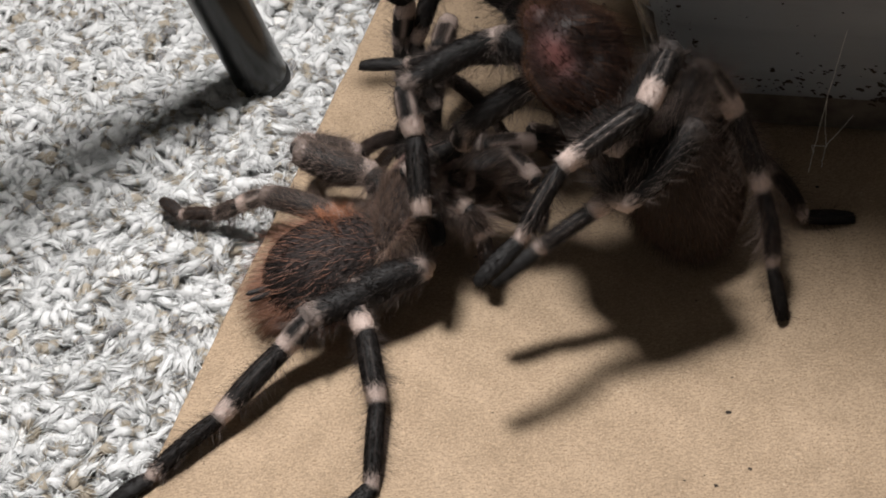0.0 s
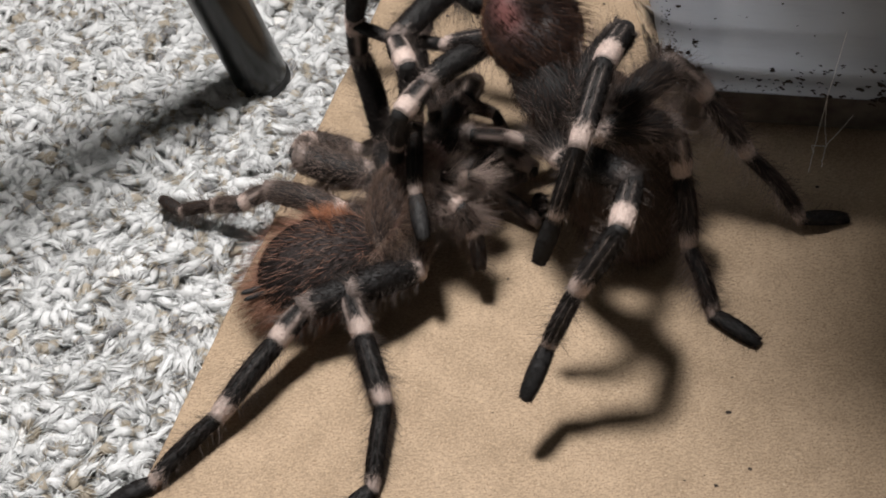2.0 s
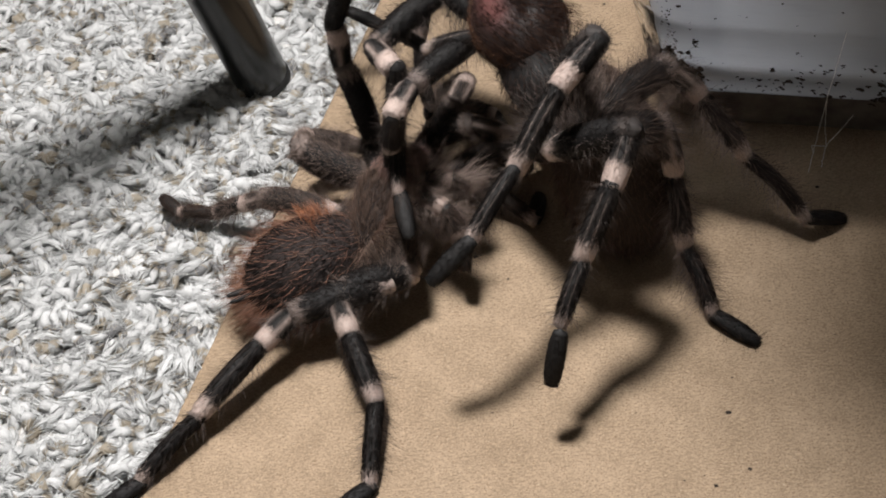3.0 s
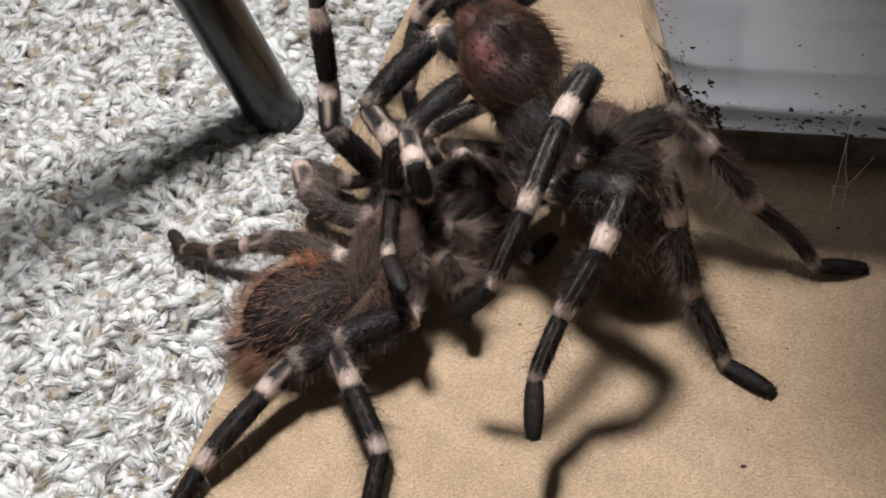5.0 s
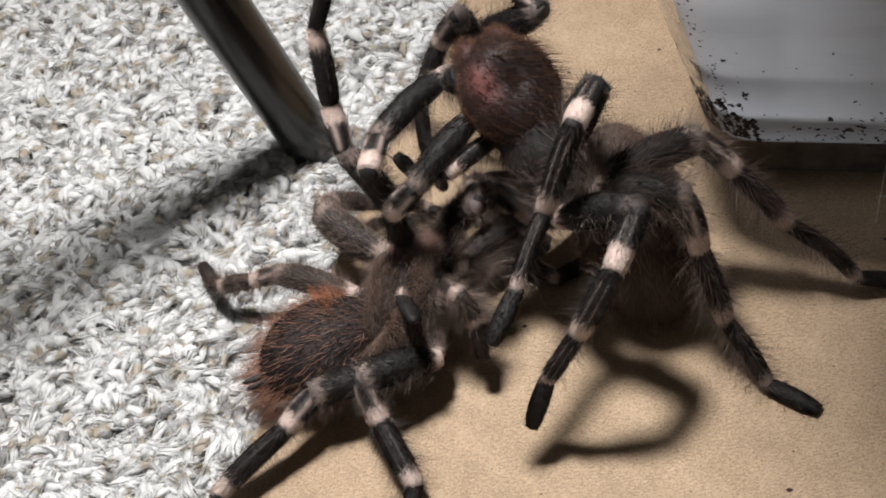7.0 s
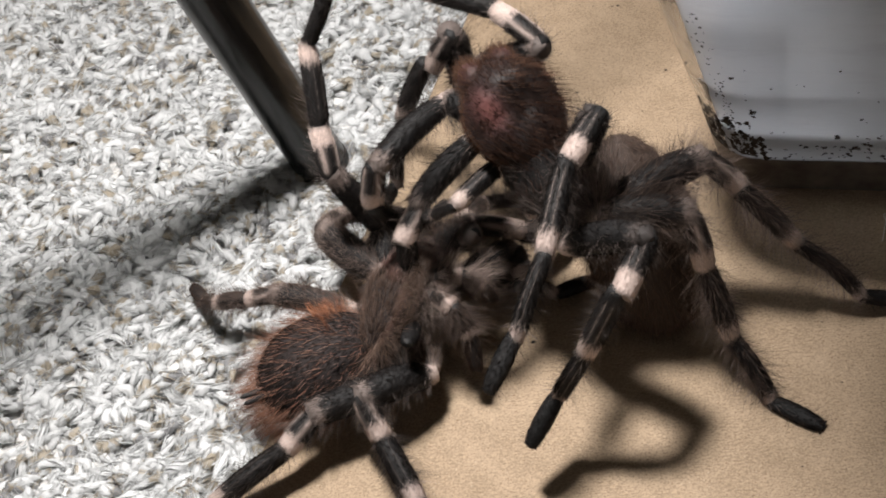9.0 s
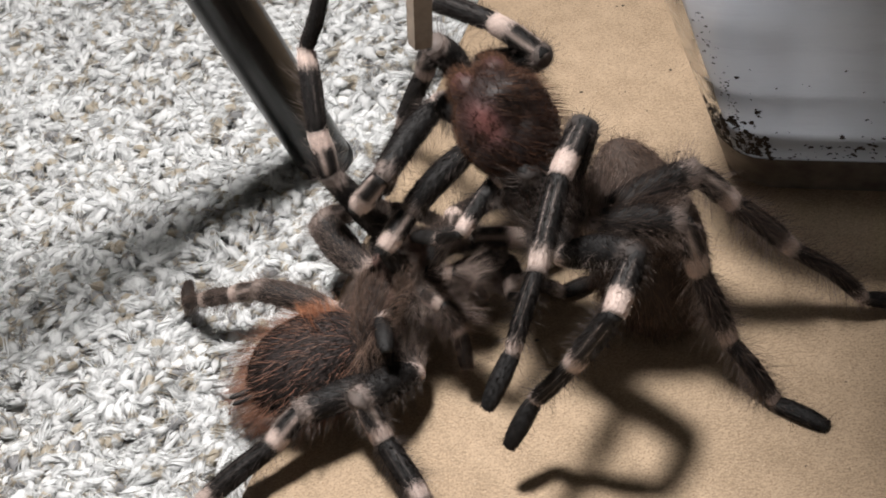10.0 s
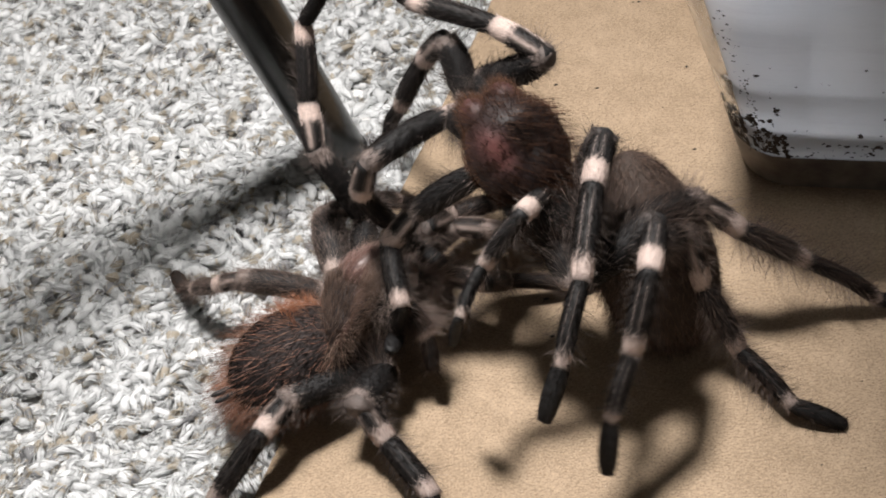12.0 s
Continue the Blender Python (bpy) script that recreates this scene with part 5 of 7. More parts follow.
    bones(crouching, crouching_legs["reaching"], (-0.15, 0.99, 0), [
        (0, (19.7, 40.7, 14.7), (36.1, 32.8, 19.9), (53.7, 35, 16.5), (70.5, 39.7, 11), (55.3, 53.7, 5.1), (63, 40.9, 1)),
        (0.5, (24.2, 38.8, 12.8), (38.2, 30.5, 22.5), (54.9, 34.7, 17.2), (71, 40.1, 10.4), (55.4, 53.8, 5), (63, 40.9, 1)),
        (1, (22.8, 43.2, 17.1), (37.5, 32.8, 22.9), (54.9, 35, 18.4), (70.3, 39.7, 9.7), (55.2, 54, 4.8), (62.9, 41.1, 1)),
        (1.5, (20.7, 45.3, 14), (32.2, 34.8, 24.7), (49.4, 34.1, 19.2), (65.9, 36.3, 11.4), (55, 53.8, 5.2), (62.9, 41.1, 1)),
        (2, (18.2, 42, 14.8), (31.7, 33.2, 24.7), (48.8, 33.4, 19), (64.3, 35.7, 9.6), (55, 54.3, 4.8), (62.7, 41.4, 1)),
        (2.5, (17.6, 42.6, 15.8), (30.6, 35.3, 27.4), (47.6, 34.4, 21.4), (59.8, 33.8, 7.8), (54.8, 54.4, 4.8), (62.7, 41.6, 1)),
        (4.5, (14.2, 40.5, 19.8), (33, 42.3, 22.3), (42.5, 27.6, 17.4), (57.1, 36.2, 10.6), (54.2, 56.6, 4.6), (62, 43.7, 1)),
        (5.5, (14, 36.7, 18.2), (31.9, 41.7, 22.7), (39.8, 26.2, 17.9), (54.3, 34.7, 10.7), (54, 55.2, 4.5), (61.7, 42.1, 1)),
        (6, (11.8, 34.1, 18.7), (28.7, 40.2, 24.8), (39.3, 26.7, 19.2), (53.1, 33.9, 9.7), (54.5, 54.6, 4.2), (62.1, 41.4, 1)),
        (6.5, (4.6, 39.2, 16.8), (20, 35.9, 27.3), (37.5, 36.2, 22.7), (48.1, 34.6, 7.9), (53.8, 55, 4.6), (61.9, 42.2, 1)),
        (7, (8.6, 33.9, 18.8), (25.3, 40.5, 25.2), (36.9, 27.8, 19.6), (50.1, 35.6, 9.6), (54.1, 55.9, 4.1), (61.7, 42.7, 1)),
        (7.5, (9, 35, 18.6), (26.1, 41.2, 24), (35.4, 26.7, 18.4), (48.8, 36.3, 10.6), (53.7, 56.2, 4.2), (61.3, 43.1, 1)),
        (9.5, (-2.5, 36.4, 13.5), (11.2, 30.6, 25.2), (28.9, 30.2, 21.4), (42.6, 36.7, 11.2), (51.9, 54.7, 4.1), (60.7, 42.3, 1)),
        (10, (-3, 37.3, 15.2), (11.3, 28.4, 23.6), (28.5, 29.6, 18.2), (43.5, 36.9, 10.8), (53.2, 54.8, 4.1), (61.8, 42.2, 1)),
        (10.5, (-7.1, 39.8, 13.5), (7.8, 31.3, 21.5), (25.3, 30.8, 17), (41.2, 37.4, 11), (52.1, 54.6, 4.3), (61.3, 42.5, 1)),
        (11, (-9.8, 42.8, 14.4), (5.7, 34, 20.8), (23.1, 32.2, 16.3), (39.6, 38, 11.1), (51.9, 54.2, 4.3), (61.7, 42.7, 1)),
        (11.5, (-13.8, 43.3, 14), (2.9, 36.4, 19.5), (20.3, 32.8, 16), (37.2, 37.8, 11), (51.1, 52.6, 4.3), (62, 42, 1)),
        (12, (-17.1, 31.9, 9.7), (-1.6, 40.7, 16.3), (15.7, 35.7, 15.5), (33.5, 38.4, 11.9), (49.6, 51.2, 5.7), (61.6, 42.7, 1)),
    ])
    bones(crouching, crouching_legs["low_front"], (-0.16, 0.99, 0), [
        (0, (21.7, 21.3, 13.3), (44.1, 28.5, 17.9), (51.8, 17, 16.5), (34.1, 23.3, 9.4), (52.2, 8.7, 3.2), (54.4, 22.6, 1)),
        (0.5, (26.3, 18.7, 12), (46.7, 29.8, 18), (52, 16.9, 16.3), (34.1, 23.2, 9.6), (52.2, 8.7, 3.2), (54.4, 22.6, 1)),
        (1, (22.7, 20.4, 13.4), (44.9, 28.7, 16.9), (52.1, 16.6, 16.2), (34.2, 23.2, 9.7), (52.2, 8.5, 3.2), (54.4, 22.5, 1)),
        (1.5, (20.2, 21.7, 13.3), (42.7, 29, 17.4), (51.8, 18.4, 16.6), (33.6, 23.3, 9.5), (51.7, 8.7, 3.2), (54.4, 22.6, 1)),
        (2.5, (20.8, 21.8, 13.5), (42.1, 32, 17.5), (51.1, 21.4, 18.9), (33.2, 23.6, 10), (51, 8.8, 3.2), (54.4, 22.6, 1)),
        (4.5, (15.6, 23.2, 16), (37, 34, 17.3), (46, 23.4, 16), (26.8, 24.8, 10.2), (46.2, 12.3, 3.2), (54.2, 24, 1)),
        (5.5, (15.3, 18.6, 15.1), (34.3, 33.1, 16.8), (43.3, 22.5, 15.3), (24, 24.1, 9.9), (43.9, 12.3, 3.2), (53.9, 22.3, 1)),
        (6, (13.5, 17.1, 14.8), (32.4, 31.7, 15.7), (42.5, 22.1, 14.9), (23.1, 23.5, 9.8), (43.4, 12.2, 3.2), (54.2, 21.3, 1)),
        (6.5, (11.3, 21.8, 18), (31.7, 33.6, 13.4), (41.1, 23.3, 13.3), (21.2, 23.9, 10.2), (42, 13.9, 3.3), (53.6, 22, 1)),
        (7, (10.4, 17.1, 14.9), (29.8, 31, 16), (39.1, 20.5, 15.3), (20.6, 25.2, 9), (41.4, 14.6, 3.2), (53.5, 22, 1)),
        (7.5, (10.3, 17.4, 15.3), (30.1, 30.8, 17), (36.4, 18.3, 16), (19.3, 25.8, 8.6), (40.3, 15.3, 3.3), (52.8, 22, 1)),
        (9.5, (2.3, 16.7, 13.5), (25.1, 23.1, 17.3), (25, 9.1, 16.3), (16.5, 25.1, 7.7), (38.2, 15.6, 3.2), (51.3, 21, 1)),
        (10, (-1.1, 19.2, 12.7), (22.3, 20.7, 17.6), (23.3, 6.8, 16.3), (17.2, 24, 7.9), (39.2, 15.4, 3.2), (52.3, 20.7, 1)),
        (10.5, (-5.2, 21.4, 11.4), (17.7, 19.1, 18), (19.6, 5.2, 16.7), (16.1, 23, 8.1), (38.5, 15.8, 3.2), (51.7, 21, 1)),
        (11, (-8, 24.2, 12.6), (14.5, 18, 18.2), (16.8, 4.3, 16.6), (15.9, 22.4, 7.9), (38.7, 16.1, 3.2), (51.8, 21.3, 1)),
        (11.5, (-12.2, 24.7, 11.9), (8.7, 15.7, 19.4), (13.8, 2.7, 18.1), (15.6, 20, 8.1), (38.6, 15.5, 3.2), (51.8, 20.6, 1)),
        (12, (-20.7, 19.9, 8), (-2.7, 12.5, 22), (8.9, 5.1, 24.7), (14.9, 17.4, 10.1), (37.9, 16.5, 3.3), (51.2, 21.2, 1)),
    ])
    bones(crouching, crouching_legs["tucked"], (-0.26, 0.97, 0), [
        (0, (18.3, 50.7, 21.6), (24.1, 66, 38.8), (29.1, 80.7, 38.7), (23.8, 68.9, 24), (40.4, 57.8, 12), (46.6, 47.3, 1.9)),
        (0.5, (21.7, 42.4, 11), (28.7, 58, 26.6), (33.6, 72.7, 28.7), (20.5, 65.5, 17.3), (41.1, 60.1, 8.6), (46.6, 47, 1.9)),
        (1, (18.6, 38, 12.2), (32, 51, 25.6), (38, 65.3, 23.9), (21.5, 66.9, 15.4), (42.3, 60.9, 7.8), (46.6, 46.9, 1.9)),
        (1.5, (15.3, 40.2, 14.5), (32.3, 50.3, 25.9), (37.5, 64.6, 22.7), (21.4, 67.2, 13.7), (42.5, 61.2, 7.2), (46.7, 46.9, 1.9)),
        (2, (15.1, 40, 15.2), (31.9, 49.2, 27.5), (36.3, 63.5, 23.3), (21.4, 67.1, 12.9), (42.8, 61.3, 7), (46.7, 46.9, 1.9)),
        (2.5, (15.8, 36.5, 12.5), (26.5, 48.7, 28.4), (33.7, 62.4, 27.4), (22, 66.2, 13.4), (43.4, 61.3, 6.9), (46.7, 46.7, 1.9)),
        (4.5, (10.3, 42.6, 16.1), (29.8, 36.7, 26.1), (26.4, 51.4, 22.2), (20, 65.6, 12.1), (41.9, 62.2, 6.6), (46.7, 47.9, 1.9)),
        (5.5, (10, 38.2, 14.8), (27.6, 32.2, 27.8), (22.7, 45.9, 22.4), (19.7, 61.2, 12.5), (41.5, 60.5, 5.9), (46.7, 46.1, 1.9)),
        (6, (7.9, 36.5, 14.4), (23.1, 30.9, 30.3), (20.7, 44.8, 23.8), (19.9, 59.4, 12.4), (41.7, 59.4, 5.7), (47.3, 45.1, 1.9)),
        (6.5, (2.8, 36.7, 12.9), (11.6, 34.4, 33.7), (17.4, 47.4, 27.3), (19.1, 58.7, 12.8), (40.8, 60, 5.8), (47.1, 46.1, 1.9)),
        (7, (4.9, 36.6, 14.2), (18.8, 29.4, 30.7), (17.1, 43.3, 24), (19, 57.8, 12.7), (40.5, 60.2, 5.4), (47.1, 46.3, 1.9)),
        (7.5, (5.1, 37.1, 14.7), (19.8, 27.7, 29.2), (15.8, 41.4, 23.2), (18.4, 56.8, 13.1), (39.5, 60.4, 5.4), (46.6, 46.7, 1.9)),
        (9.5, (-2.7, 38.2, 12.8), (9.3, 25.6, 27.3), (7.8, 40.3, 22.7), (16.9, 53.7, 13.5), (37.4, 59.1, 5.3), (45.9, 46.2, 1.9)),
        (10.5, (-10.3, 41.1, 10.7), (0.7, 28.5, 25.9), (4.1, 43.2, 22.2), (16.9, 53.4, 13.5), (37.5, 58.9, 5.3), (46.5, 46.4, 1.9)),
        (11.5, (-17.2, 44.9, 11), (-5.5, 31.9, 25.5), (0.9, 45, 20.1), (16.8, 52.2, 13.8), (37.2, 58.1, 5.3), (46.8, 46.1, 1.9)),
        (12, (-24.4, 41.7, 8), (-9.5, 35.3, 23.8), (-1.8, 46.6, 16.4), (16.2, 51.4, 15), (36.3, 57.9, 6.5), (46.6, 46.9, 1.9)),
    ])
    body(rearing, rearing_body[0], [
        (0, (62.5, -3.5, 87), (-14.6, 33.9, 23.9)),
        (0.5, (66.5, 3.3, 87.2), (-13.1, 34.3, 24.2)),
        (1, (57.3, 14.3, 84.6), (-10.2, 37, 21.4)),
        (1.5, (54.8, 16.7, 83.7), (-9.9, 37.1, 21.3)),
        (2, (52.3, 19.5, 83), (-10.1, 37.9, 19.7)),
        (2.5, (49.9, 22.9, 81.8), (-11.1, 39.5, 15.7)),
        (4.5, (46.8, 28.2, 80.5), (-13.1, 39, 15.4)),
        (5, (43.5, 27.1, 81.7), (-15, 37, 18.4)),
        (5.5, (38.3, 27.8, 81.7), (-17.7, 36, 17.9)),
        (6, (38.3, 26.2, 81.4), (-16.7, 36.4, 18.1)),
        (6.5, (36.6, 27.2, 79.5), (-16.6, 37.9, 14.5)),
        (7, (36, 26, 81.5), (-17, 36.1, 18.4)),
        (7.5, (34.3, 25.7, 82.1), (-18.2, 35.3, 18.8)),
        (9.5, (33.4, 18, 84.5), (-16.8, 31, 26.2)),
        (10.5, (26.3, 13, 84.2), (-18.6, 28.5, 27.9)),
        (11, (26.3, 10.5, 84), (-19, 29.4, 26.6)),
        (12, (25.6, 4.4, 83.1), (-18.5, 28.7, 27.7)),
    ])
    body(rearing, rearing_body[1], [
        (0, (98.6, 5.1, 28.5), (-7.7, 22.8, 32.4)),
        (0.5, (101.3, 12.6, 28.5), (-7.7, 22.8, 32.4)),
        (1, (87.4, 10.8, 28.5), (-7.7, 22.8, 32.4)),
        (2, (79.2, 8.1, 28.5), (-7.7, 22.8, 32.4)),
        (2.5, (77, 9.8, 28.5), (-7.7, 22.8, 32.4)),
        (4.5, (77.4, 12.5, 28.5), (-7.3, 23, 32.4)),
        (5, (76.3, 12, 28.5), (-7.3, 22.7, 32.5)),
        (5.5, (72.8, 13.2, 28.5), (-7.3, 22.3, 32.8)),
        (6.5, (68.6, 10.5, 28.5), (-5.6, 22.1, 33.3)),
        (7, (69.5, 11.3, 28.5), (-5.3, 22, 33.4)),
        (7.5, (69.7, 13.4, 28.5), (-5.3, 21.7, 33.6)),
        (9.5, (68.6, 14.2, 28.5), (-5.4, 21.1, 33.9)),
        (10, (67.6, 12.2, 28.5), (-5.6, 21.1, 33.9)),
        (10.5, (65.5, 11.7, 28.5), (-5.7, 21.1, 33.9)),
        (11, (65.1, 10.7, 28.5), (-5.8, 21.1, 33.9)),
        (11.5, (64.8, 7.5, 28.5), (-5.9, 21.1, 33.9)),
        (12, (64.1, 5.7, 28.5), (-6, 21.2, 33.8)),
    ])
    bones(rearing, rearing_legs["striped_front"], (0.88, -0.48, 0), [
        (0, (69.4, -26.5, 72.8), (88.3, -12.3, 95.5), (78.3, -26.3, 87.4), (53.3, -34.7, 76), (38.9, -48.7, 61.8), (25.9, -55.8, 53.8)),
        (0.5, (72.3, -13.4, 63.7), (85.3, -8.2, 93), (73.5, -21.1, 85.7), (51.2, -33.2, 73), (36.9, -47.5, 59.3), (24.4, -54.4, 50.6)),
        (1, (61.4, -2.6, 61.4), (80, -5.3, 87.9), (67.5, -19.4, 86.8), (48.2, -35, 73), (33.3, -49.1, 60.1), (22.1, -54.5, 49)),
        (1.5, (58.4, -2.7, 63.7), (75.9, -8, 90.6), (63, -21.3, 86.6), (44.4, -36, 70.8), (29.1, -49.3, 57.4), (17, -57.4, 49.1)),
        (2, (55.6, -3.5, 67.2), (78.9, 8.6, 86.7), (69.6, -7.7, 88.8), (58.3, -32.5, 81.1), (50.9, -38.5, 59), (45.2, -42.4, 43.8)),
        (2.5, (54.2, 5.1, 62.4), (69, -1.3, 90.6), (55, -11.6, 82.9), (38.2, -30.3, 69.9), (22.8, -45.2, 58.9), (12.5, -50.2, 46.8)),
        (4.5, (52.5, 8.9, 63.2), (70, 11, 90.5), (60.2, -5.3, 89.8), (49.1, -16, 66.2), (38, -34.2, 54.9), (23.6, -40.4, 49.3)),
        (5, (50.5, 12.8, 58.6), (65.6, 10.9, 87.3), (55, -4.7, 85.1), (41.8, -26.5, 73.1), (29.9, -40.2, 57.2), (18.5, -39.8, 45)),
        (5.5, (47.1, 11.4, 61.6), (62.9, 13.9, 89.8), (54, -2.7, 91.5), (42.9, -10.7, 66.8), (31.7, -29.5, 56.5), (22.8, -41, 48.4)),
        (6, (46, 8, 63.2), (64.6, 13.4, 89.3), (55.6, -3.2, 90.7), (44.4, -12.7, 66.6), (33.6, -31.3, 55.5), (22.5, -41.7, 48.7)),
        (6.5, (43.1, 8, 62.5), (61.1, 14.3, 88.8), (51.6, -2.1, 89.7), (39.1, -13.4, 67.1), (28, -32.2, 56.7), (18.6, -42.7, 47.8)),
        (7, (43.8, 8.5, 62.4), (61.3, 14, 89.2), (52.7, -2.8, 91), (40.8, -12.1, 67.2), (29.5, -30.8, 56.6), (20.5, -42.5, 48.9)),
        (7.5, (43.2, 11.5, 60.2), (60.8, 18.4, 86.6), (52, 1.7, 84.4), (38.5, -20.2, 72.8), (27.7, -35.2, 57.4), (18.4, -46.2, 48.9)),
        (9.5, (40.9, 6.2, 57.6), (56.4, 9.7, 85.9), (45.2, -5.4, 83), (35.7, -29.9, 72.8), (24.7, -47.3, 60), (15.4, -57.7, 50.8)),
        (10, (39.2, 4.8, 56.7), (52, 7.2, 86.4), (42.7, -9, 83.1), (32.8, -32.9, 71.7), (22.7, -50.7, 59), (13.6, -61.1, 49.6)),
        (10.5, (35.2, 3.7, 55.3), (47.2, 4.7, 85.4), (38.5, -11.8, 82.5), (27.9, -36.2, 72.9), (18.5, -53.4, 58.8), (9.5, -64.5, 50.3)),
        (11, (36.3, -1, 59.3), (50.6, 3.5, 88.1), (39.7, -11.2, 83.4), (29, -35.3, 73.1), (18.7, -48.8, 56), (10.6, -56.2, 43.5)),
        (11.5, (36.1, -3.8, 57.7), (51.6, 2.5, 85.5), (42.1, -13.7, 82.8), (31.5, -36.5, 69.8), (22.9, -56.2, 59), (14.7, -61, 45.3)),
        (12, (35, -9.3, 59.4), (51.3, 4.4, 83.9), (45.8, -13.7, 82.6), (38.8, -39.3, 72.6), (30.4, -58.2, 60.2), (23.7, -66.4, 47.3)),
    ])
    bones(rearing, rearing_legs["striped_second"], (0.89, -0.45, 0), [
        (0, (71, -36.7, 59.8), (94.3, -24.9, 75.8), (83.5, -23.6, 60.6), (63.7, -28.5, 48.1), (45.7, -33.3, 38.3), (31.4, -38.4, 31)),
        (0.5, (74.6, -31.6, 65.1), (91.1, -14.9, 85.8), (88.3, -30, 75.3), (78.7, -46.7, 58.4), (73, -61.3, 42.7), (70.3, -71.7, 29.8)),
        (1, (62.5, -20.2, 58.1), (80.2, -38, 74.9), (70.9, -43.3, 59.7), (55.5, -47.5, 42.2), (40, -54.8, 30.3), (33.2, -58.2, 15.6)),
        (1.5, (60.4, -21.3, 59.9), (72.3, -46.1, 72.5), (63.5, -46.3, 56), (48, -40.4, 39.2), (30.2, -40.7, 28.5), (18.3, -49, 20.3)),
        (2, (55.8, -13.9, 57.4), (73.6, -36.1, 67.5), (66.8, -53.4, 67.8), (53.8, -58.8, 48.9), (44.6, -64.7, 31.2), (36.1, -76.5, 22.4)),
        (2.5, (54.2, -11.9, 58.5), (76, -25.8, 74.1), (67.7, -41, 67.3), (58.5, -52.1, 48.5), (48.1, -65.9, 36.3), (45.1, -72.6, 21.4)),
        (4.5, (53.4, -8.2, 59.3), (75.7, -19.1, 76.5), (67.5, -31.3, 64.8), (51.9, -43.7, 51.4), (49.1, -55, 34), (41.2, -66.8, 24.6)),
        (5, (51.5, -6.8, 57.9), (70.8, -24.2, 73.2), (61.4, -38.2, 65.2), (49.1, -44.8, 46.1), (39, -58.2, 33.8), (36.5, -73.1, 24.2)),
        (5.5, (48.6, -5.6, 58.1), (66.6, -24.2, 73.7), (57.4, -38.6, 66.1), (45.1, -42.6, 46.3), (34.8, -45.6, 28.5), (28.2, -52.4, 14.9)),
        (6, (47.8, -7.2, 57.8), (69.2, -22.7, 72.4), (59.6, -37.1, 65.6), (47, -42.5, 46.3), (36.5, -45.1, 28.5), (29.5, -52.6, 15.5)),
        (6.5, (46, -6.5, 58.3), (66.7, -22.8, 73.2), (56.9, -36.9, 65.9), (44.3, -42, 46.6), (34.1, -43.8, 28.5), (26.8, -50.9, 15.4)),
        (7, (45.5, -6.9, 57.5), (67, -22, 72.4), (57.4, -36.2, 65.2), (45.1, -41.6, 45.7), (34.1, -43.7, 28.2), (27.1, -50.4, 14.7)),
        (7.5, (45.8, -7.5, 59.4), (71.1, -8.1, 76), (64.5, -21.1, 64.3), (59.3, -32.6, 44.3), (50.4, -43.1, 28.7), (48.3, -54.4, 16.7)),
        (9.5, (42.8, -11.8, 55), (63.4, -29.2, 68.7), (53, -44.1, 64.4), (40.2, -45.5, 44.6), (28.8, -44.8, 27.2), (17.6, -54.6, 19.8)),
        (10, (40.6, -13.4, 54.2), (60.3, -30.8, 69.1), (51.8, -46.8, 64.7), (38.4, -47.5, 45.2), (26.1, -45.9, 28.5), (16.4, -53.4, 17.3)),
        (10.5, (37.7, -16.2, 54.6), (57.6, -34.3, 68.3), (47, -49.2, 64.7), (35.1, -48.6, 44.2), (22.8, -47.1, 27.6), (13, -52.5, 15.3)),
        (11, (37.1, -17.7, 53.9), (57, -34.9, 68.7), (46.9, -50.4, 66.2), (34.6, -49.8, 46), (21.5, -48.3, 29.9), (12.7, -52.9, 16.6)),
        (11.5, (36.3, -20.6, 52.9), (56.5, -36.8, 68.4), (45.7, -51.7, 65.6), (31.8, -51, 46.5), (16.5, -48.9, 32.5), (9, -53.4, 18.4)),
        (12, (36.7, -26.2, 55.6), (63, -16.3, 67), (58.1, -34.2, 66), (50.6, -47.7, 48), (42.3, -59.5, 32.9), (39.1, -68.2, 19.1)),
    ])
